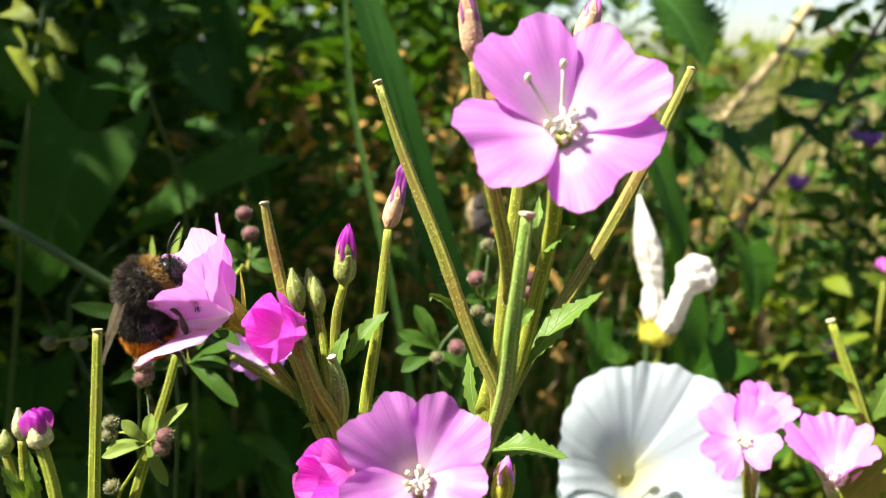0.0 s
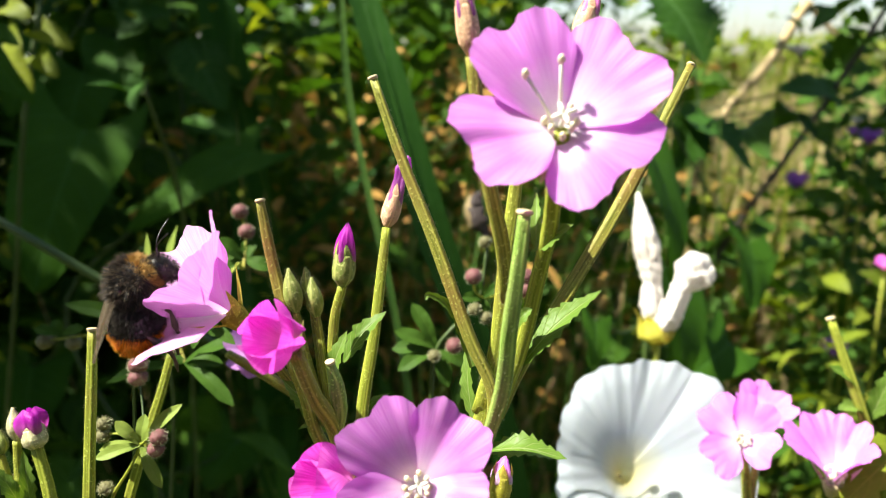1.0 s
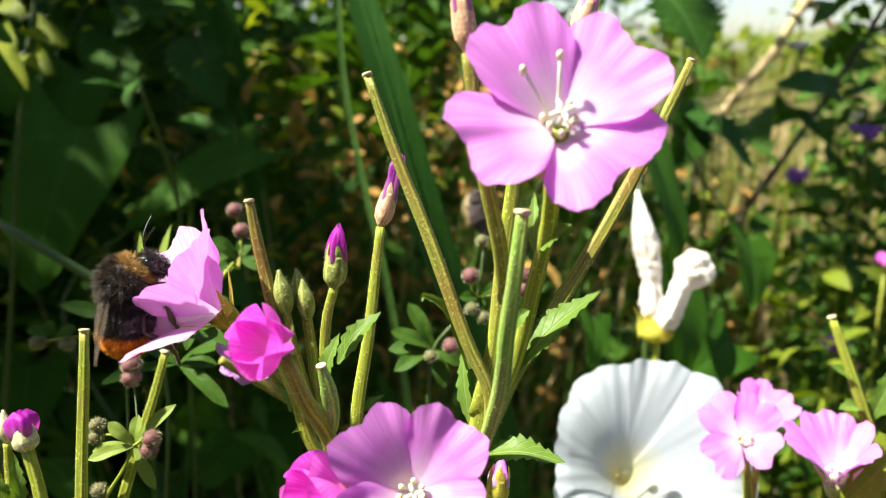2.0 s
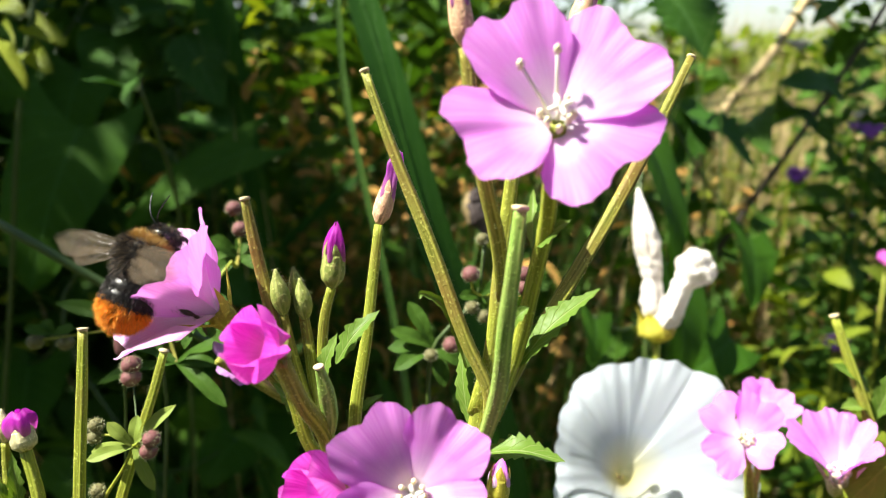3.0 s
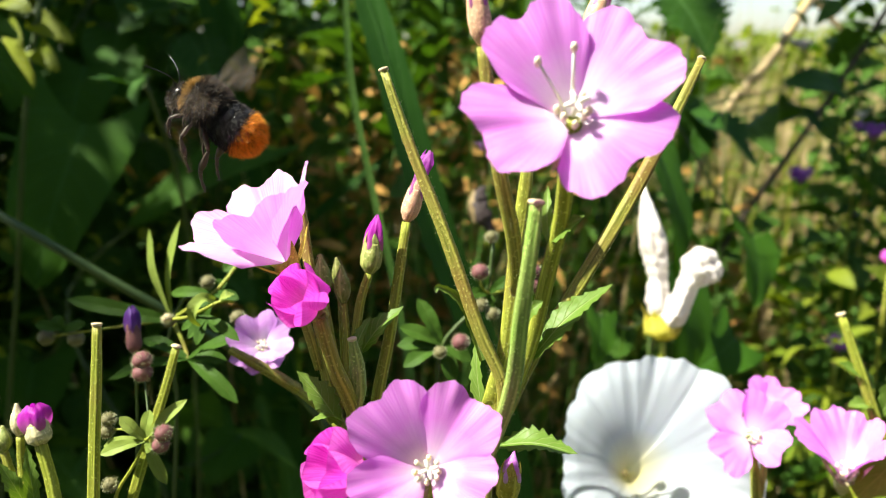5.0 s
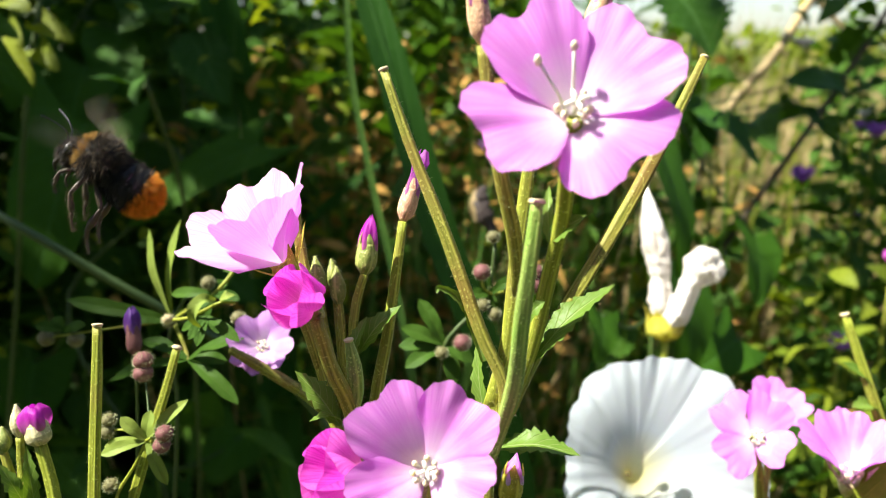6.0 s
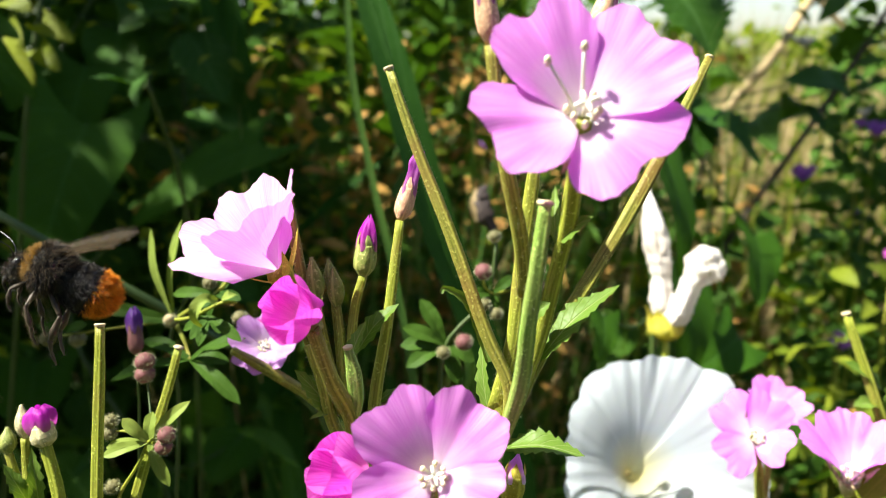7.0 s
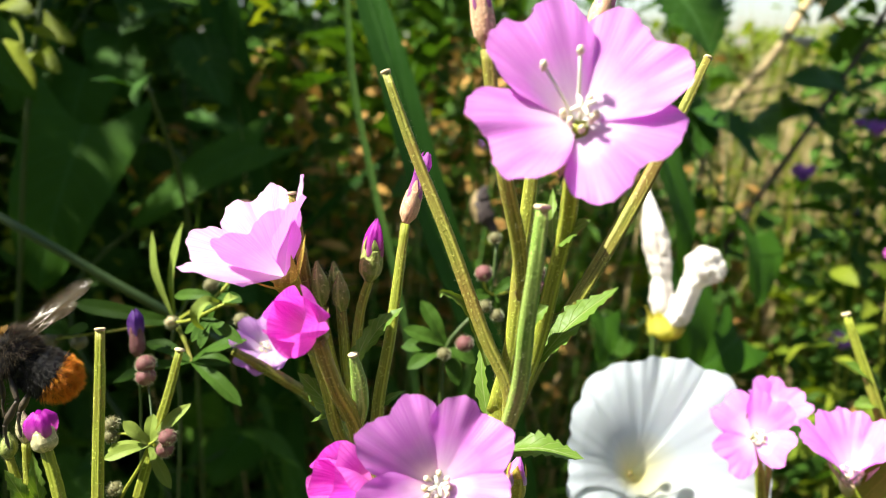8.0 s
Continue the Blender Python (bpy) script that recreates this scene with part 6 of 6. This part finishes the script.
SWAY_A = [
    (0, 0.653, -0.159, 0.139),
    (0.5, 0.603, -0.173, 0.093),
    (1, 0.775, -0.119, 0.213),
    (1.5, 0.83, 0.062, 0.568),
    (3, 0.574, -0.139, 0.269),
    (3.5, 0.67, -0.17, 0.438),
    (4, 0.382, -0.174, -0.039),
    (4.5, 0, -0, 0),
    (6, -0.45, -0.203, -0.37),
    (6.5, -0.375, -0.219, -0.324),
    (7, -0.127, 0.163, 0.262),
    (7.5, 0.114, 0.141, 0.419),
    (8, 0.192, -0.102, 0.078),
]
SWAY_B = [
    (0, 6.114, -2.835, 3.728),
    (0.5, 7.195, -2.524, 4.036),
    (1, 8.539, -2.025, 4.254),
    (1.5, 8.619, -2.106, 4.151),
    (3, 9.74, -2.319, 3.919),
    (3.5, 7.591, -2.08, 1.874),
    (4, 5.242, -0.058, 2.096),
    (4.5, 0, -0, 0),
    (6, -1.585, -1.265, 1.048),
    (6.5, 0.758, -0.488, 0.934),
    (7, 2.864, -1.245, 1.338),
    (7.5, 4.286, -1.555, 2.069),
    (8, 5.403, -0.263, 1.205),
]
SWAY_S = [
    (0, 0.251, -1.357, 3.656),
    (0.5, 0.56, -1.327, 3.35),
    (1, 0.576, -1.101, 3.45),
    (1.5, 0.435, -1.032, 3.744),
    (3, 0.624, -1.099, 4.679),
    (3.5, -0.137, -1.05, 4.023),
    (4, -0.406, -0.26, 0.971),
    (4.5, 0, -0, 0),
    (6, -1.097, -0.629, 1.323),
    (6.5, -0.391, -0.235, -0.452),
    (7, -1.712, -1.07, 1.795),
    (7.5, -1.377, -1.176, 0.003),
    (8, -1.231, -0.897, -0.334),
]
SWAY_C = [
    (0, 1.075, -0.817, 0.75),
    (0.5, 1.326, -0.813, 0.964),
    (1, 1.957, -0.349, 1.093),
    (1.5, 2.327, -0.438, 2.021),
    (3, 2.558, -0.273, 2.043),
    (3.5, 1.958, -0.879, 1.645),
    (4, 1.349, -0.249, 0.921),
    (4.5, 0, -0, 0),
    (6, -1.448, -0.769, -0.523),
    (6.5, -1.022, -0.359, 0.009),
    (7, -0.321, 0.026, -0.334),
    (7.5, 0.148, -0.089, -0.189),
    (8, 1.156, 0.267, 0.347),
]
SWAY_D = [
    (0, 0.178, -0.247, 0.07),
    (0.5, 0.358, -0.157, 0.044),
    (1, 0.171, -0.094, 0.027),
    (1.5, -0.083, -0.11, 0.031),
    (3, 0.01, 0.129, -0.037),
    (3.5, -0.045, 0.004, -0.001),
    (4, 0.101, 0.056, -0.016),
    (4.5, 0, -0, 0),
    (6, -0.354, -0.055, 0.016),
    (6.5, -0.221, 0.031, -0.009),
    (7, -0.365, -0.016, 0.005),
    (8, 0.047, 0.01, -0.003),
]
SWAY_E = [
    (0, 0.25, -0.047, 0.012),
    (0.5, 0.36, -0.049, 0.012),
    (1, 0.251, -0.003, -0),
    (1.5, 0.051, 0.007, -0.002),
    (3, 0.06, 0.14, -0.04),
    (3.5, -0.135, -0.004, 0.002),
    (4, -0.063, -0.039, 0.011),
    (4.5, 0, -0, 0),
    (6, -0.077, 0.032, -0.009),
    (6.5, 0.03, 0.155, -0.044),
    (7, -0.046, 0.023, -0.006),
    (7.5, 0.085, 0.002, -0.001),
    (8, 0.004, -0.03, 0.009),
]
SWAY_G = [
    (0, 0.042, -0.088, 0.025),
    (0.5, 0.4, -0.052, 0.015),
    (1, 0.263, -0.028, 0.008),
    (1.5, -0.197, -0.135, 0.038),
    (3, 0.034, 0.217, -0.061),
    (3.5, -0.171, -0.047, 0.013),
    (4, -0.091, 0.016, -0.004),
    (4.5, 0, -0, 0),
    (6, -0.34, -0.054, 0.015),
    (6.5, 0.021, 0.105, -0.03),
    (7, -0.073, 0.034, -0.01),
    (7.5, 0.07, 0.017, -0.005),
    (8, -0.029, -0.032, 0.009),
]
SWAY_K = [
    (0, 0.141, -0.502, 0.142),
    (0.5, 0.266, -0.485, 0.137),
    (1, 0.185, -0.222, 0.063),
    (1.5, -0.042, -0.327, 0.093),
    (3, -0.051, -0.081, 0.023),
    (3.5, 0.149, 0.063, -0.017),
    (4, 0.12, 0.153, -0.043),
    (4.5, 0, -0, 0),
    (6, -0.63, -0.371, 0.105),
    (6.5, -0.236, 0.12, -0.035),
    (7, -0.291, 0.201, -0.059),
    (7.5, 0.427, 0.441, -0.122),
    (8, 0.479, 0.447, -0.123),
]
SWAY_H = [
    (0, 0.151, 0.03, -0.009),
    (0.5, 0.201, 0.045, -0.013),
    (1, -0.022, 0.063, -0.018),
    (1.5, 0.73, 0.391, -0.108),
    (3, 1.523, 0.289, -0.078),
    (3.5, -0.235, -0.014, 0.004),
    (4, -0.272, -0.036, 0.01),
    (4.5, 0, -0, 0),
    (6, -0.244, -0.139, 0.04),
    (6.5, -0.064, -0.026, 0.007),
    (7, -0.167, -0.114, 0.033),
    (7.5, -0.255, -0.165, 0.047),
    (8, -0.544, -0.243, 0.07),
]
SWAY_N = [
    (0, -0.211, 0.046, -0.013),
    (0.5, -0.061, -0.029, 0.008),
    (1, -0.033, -0.034, 0.01),
    (1.5, -0.251, 0.171, -0.049),
    (3, -0.157, 0.074, -0.021),
    (3.5, -0.323, 0.183, -0.053),
    (4, 0.055, 0.002, -0.001),
    (4.5, 0, -0, 0),
    (6, 0.033, 0.007, -0.002),
    (6.5, 0.017, -0.019, 0.005),
    (7, 0.036, -0.166, 0.047),
    (7.5, 0.055, -0.061, 0.017),
    (8, 0.115, -0.141, 0.04),
]
SWAY_O = [
    (0, 0.319, -0.247, 0.069),
    (0.5, -0.073, 0.052, -0.015),
    (1, 0.244, -0.277, 0.078),
    (1.5, 0.278, -0.35, 0.099),
    (3, -0.13, -0.116, 0.033),
    (3.5, 0.457, -0.413, 0.116),
    (4, 0.092, -0.118, 0.033),
    (4.5, 0, -0, 0),
    (6, 0.235, -0.119, 0.034),
    (6.5, 0.448, -0.185, 0.052),
    (7, 0.698, -0.436, 0.121),
    (7.5, 0.504, -0.412, 0.115),
    (8, 0.39, -0.301, 0.085),
]
SWAY_Q = [
    (0, -0.036, 0.043, -0.012),
    (0.5, -0.011, 0.037, -0.011),
    (1, -0.256, 0.148, -0.042),
    (1.5, -0.148, 0.078, -0.022),
    (3, -0.05, -0.024, 0.007),
    (3.5, -0.175, 0.141, -0.04),
    (4, 0.007, -0.007, 0.002),
    (4.5, 0, -0, 0),
    (6, -0.021, 0.054, -0.015),
    (6.5, -0.014, -0.023, 0.006),
    (7, -0.074, -0.049, 0.014),
    (7.5, -0.095, 0.025, -0.007),
    (8, -0.05, 0.075, -0.021),
]
# the visited flower nods on its plant: seconds, shift, turn about the foot of its ovary
NOD = [
    (0, -0, 0.0005, -0.0036, -6.1, -14.96, 7.99),
    (0.5, 0, 0.0016, -0.0039, -7.59, -16.08, 8.42),
    (1, 0.0001, 0.003, -0.0042, -8.61, -16.55, 8.43),
    (1.5, -0.0003, 0.0036, -0.0045, -9.25, -15.7, 7.8),
    (3, -0.0001, 0.004, -0.0055, -15.33, -15.7, 9.95),
    (3.5, -0.0002, 0.0028, -0.0038, -9.34, -8.65, 6.35),
    (4, -0.0002, 0.0034, -0.0011, -1.01, -0.6, 0.14),
    (4.5, 0.0001, -0.0011, 0.0001, -1.55, -0.03, 0.74),
    (6, 0.0007, -0.001, 0.0008, 2.28, 0.29, 0.09),
    (6.5, -0, 0.0023, 0.0001, 5.36, -0.5, -1.56),
    (7, 0.0003, 0.0025, -0.0006, 0.11, -1.75, 0.7),
    (7.5, 0.0001, 0.0019, -0.0014, -5.23, -1.21, 2.4),
    (8, 0.0001, 0.0024, -0.0019, -7.05, -1.5, 3.24),
]
# the petal on which the bee hangs: seconds, bend outwards, twist
PETAL_DROOP = [(0, 14, 12), (1.7, 14, 12), (2.8, 14, 8), (3.2, 12, 6), (3.5, 8, 4), (3.8, 4, 2), (4.0, 0, 0), (8.0, 0, 0)]
# how far the bee curls its abdomen under: seconds, degrees
BEE_CURL = [(0, 52), (1.0, 48), (1.7, 44), (2.8, 8), (3.3, 0), (4.0, 4), (8.0, 4)]
# the bee: seconds, place, turn
FLIGHT = [
    (0, -0.0433, 0.0909, 0.8676, 5.6, -42.3, 15.5),
    (0.5, -0.0439, 0.0915, 0.8672, 5.3, -43.0, 15.9),
    (1, -0.0442, 0.0921, 0.8673, 5.0, -43.6, 16.3),
    (1.5, -0.0444, 0.0931, 0.8671, 4.7, -44.3, 16.7),
    (1.7, -0.0446, 0.0933, 0.8670, 4.5, -44.6, 16.9),
    (2.8, -0.0424, 0.0950, 0.8671, -12.7, -63.4, 53.5),
    (2.9, -0.0422, 0.0952, 0.8684, -8.2, -55.3, 47.0),
    (3, -0.0417, 0.0955, 0.8694, -9.3, -52.8, 47.4),
    (3.1, -0.0411, 0.0960, 0.8706, -11.7, -53.0, 49.3),
    (3.2, -0.0414, 0.0965, 0.8714, -14.8, -53.8, 52.5),
    (3.3, -0.0410, 0.0971, 0.8727, -15.1, -51.5, 51.8),
    (3.4, -0.0405, 0.0970, 0.8744, -12.8, -45.1, 47.6),
    (3.5, -0.0404, 0.0979, 0.8748, -12.8, -41.4, 46.0),
    (3.6, -0.0410, 0.0996, 0.8772, -14.3, -41.5, 48.0),
    (3.7, -0.0419, 0.1021, 0.8787, -11.2, -37.1, 55.7),
    (3.8, -0.0421, 0.1048, 0.8811, -3.9, -42.6, 58.5),
    (3.9, -0.0421, 0.1067, 0.8826, 1.1, -45.3, 70.0),
    (4, -0.0415, 0.1087, 0.8840, 7.5, -49.4, 80.3),
    (4.1, -0.0413, 0.1105, 0.8849, 9.5, -51.8, 97.5),
    (4.2, -0.0407, 0.1126, 0.8865, -3.7, -50.4, 128.9),
    (4.3, -0.0397, 0.1130, 0.8879, -7.6, -46.5, 144.1),
    (4.4, -0.0383, 0.1133, 0.8890, -10.9, -42.4, 159.1),
    (4.5, -0.0376, 0.1135, 0.8894, -12.3, -36.0, 171.3),
    (4.6, -0.0368, 0.1139, 0.8907, -13.1, -36.5, 172.5),
    (4.7, -0.0364, 0.1140, 0.8905, -13.1, -33.0, 173.8),
    (5.8, -0.0472, 0.1093, 0.8855, -6.4, -30.3, -177.5),
    (5.9, -0.0502, 0.1084, 0.8833, -2.8, -34.8, -176.9),
    (6, -0.0517, 0.1077, 0.8817, -2.6, -37.4, -168.9),
    (6.1, -0.0530, 0.1068, 0.8793, 1.1, -38.5, -168.6),
    (6.2, -0.0541, 0.1060, 0.8771, 2.4, -38.0, -161.8),
    (6.3, -0.0552, 0.1056, 0.8768, 5.4, -40.3, -162.1),
    (6.4, -0.0558, 0.1049, 0.8751, 7.0, -36.6, -165.4),
    (6.5, -0.0562, 0.1044, 0.8743, 5.3, -36.1, -161.0),
    (6.6, -0.0572, 0.1041, 0.8731, 7.0, -34.9, -165.1),
    (6.7, -0.0577, 0.1038, 0.8717, 8.4, -32.7, -168.0),
    (6.8, -0.0587, 0.1034, 0.8703, 5.9, -35.2, -160.8),
    (6.9, -0.0591, 0.1028, 0.8681, 8.4, -31.7, -165.8),
    (7, -0.0590, 0.1023, 0.8663, 9.2, -26.1, -167.0),
    (7.1, -0.0597, 0.1021, 0.8651, 10.4, -29.8, -169.2),
    (7.2, -0.0605, 0.1015, 0.8629, 11.1, -29.6, -169.4),
    (7.3, -0.0612, 0.1011, 0.8615, 11.0, -27.0, -168.5),
    (7.4, -0.0617, 0.1009, 0.8605, 11.7, -29.4, -170.0),
    (7.5, -0.0626, 0.1007, 0.8595, 11.7, -32.1, -169.5),
    (7.6, -0.0635, 0.1005, 0.8582, 12.0, -30.1, -169.8),
    (7.7, -0.0643, 0.1002, 0.8567, 12.7, -29.4, -170.6),
    (7.8, -0.0650, 0.1000, 0.8558, 12.5, -28.2, -170.1),
    (8, -0.0658, 0.0998, 0.8540, 13.1, -29.6, -171.6),
]


# sweep and raise of the left and then of the right wings at certain moments
WING_STROKES = {
    3.0: (15, 25, 0, -15), 3.2: (20, 20, 30, 45), 3.5: (35, 45, 65, 55), 3.8: (10, 5, 15, 10), 4.0: (15, 20, 0, 35), 4.1: (15, 15, -5, 15),
    4.5: (72, 48, 15, 10), 5.8: (60, 24, 60, 24), 5.9: (-30, 12, -30, 12), 6.0: (-35, 5, -35, 5), 6.1: (-25, 15, -25, 15), 6.5: (75, 38, 75, 38), 7.0: (65, 32, 60, 30), 7.3: (72, 54, 60, 50),
    7.5: (65, 74, 40, 70), 8.0: (50, 60, 50, 60),
}


def wing_angles(t, s):
    """Sweep and raise of a wing: folded while it feeds, beating from take-off."""
    if t < 2.75:
        return 74, -22
    k = round(t * FPS)
    for u, (a, b, c, d) in WING_STROKES.items():
        if abs(u * FPS - k) < 0.5:
            return (a, b) if s > 0 else (c, d)
    beat = (30, 62, 74, 48, 22, 55, 70)[k % 7] if t < 3.95 else (-8, 38, 58, 12, -20, 20, 50)[k % 7]
    return 14 + 10 * ((k * 5) % 3 - 1), beat


def motions():
    for th, rows in ((A, SWAY_A), (B, SWAY_B), (S, SWAY_S), (C, SWAY_C), (Dp, SWAY_D), (Ep, SWAY_E), (G, SWAY_G), (K, SWAY_K), (H, SWAY_H), (N, SWAY_N), (O, SWAY_O), (Q, SWAY_Q)):
        walk(th, swayed(tuple(th.location), rows))
    rest = VISITED.matrix_basis.copy()
    foot = Vector((-0.0202, 0.1024, 0.8508)) - Vector((-0.0135, 0.0927, 0.8115))
    walk(VISITED, [(t, Matrix.Translation(foot + Vector((dx, dy, dz))) @ pose(0, 0, 0, rx, ry, rz) @ Matrix.Translation(-foot) @ rest) for t, dx, dy, dz, rx, ry, rz in NOD])
    droop = next(o for o in VISITED.children if o.name.startswith("petal") and abs(o.matrix_basis.to_euler().z - radians(175)) < 0.01)
    walk(droop, [(t, pose(0, 0, 0, 0, 0, 175 + twist) @ pose(0, 0, 0, 0, bend, 0)) for t, bend, twist in PETAL_DROOP])
    walk(BEE, [(r[0], pose(*r[1:])) for r in FLIGHT])
    hinge = Matrix.Translation((0.0007, 0, -0.0005))
    walk(ABDOMEN, [(t, hinge @ pose(0, 0, 0, 0, -curl, 0) @ hinge.inverted()) for t, curl in BEE_CURL])
    times = [0.0, 2.7] + [k / FPS for k in range(83, 241)]
    for s, ob, x in WINGS:
        rows = []
        for t in times:
            sweep, beat = wing_angles(t, s)
            if ob.name.startswith("hind"):
                sweep += 6
            rows.append((t, pose(x, 0.0017 * s, 0.0028) @ pose(0, 0, 0, 0, 0, sweep * s) @ pose(0, 0, 0, beat * s, 0, 0)))
        walk(ob, rows)


motions()
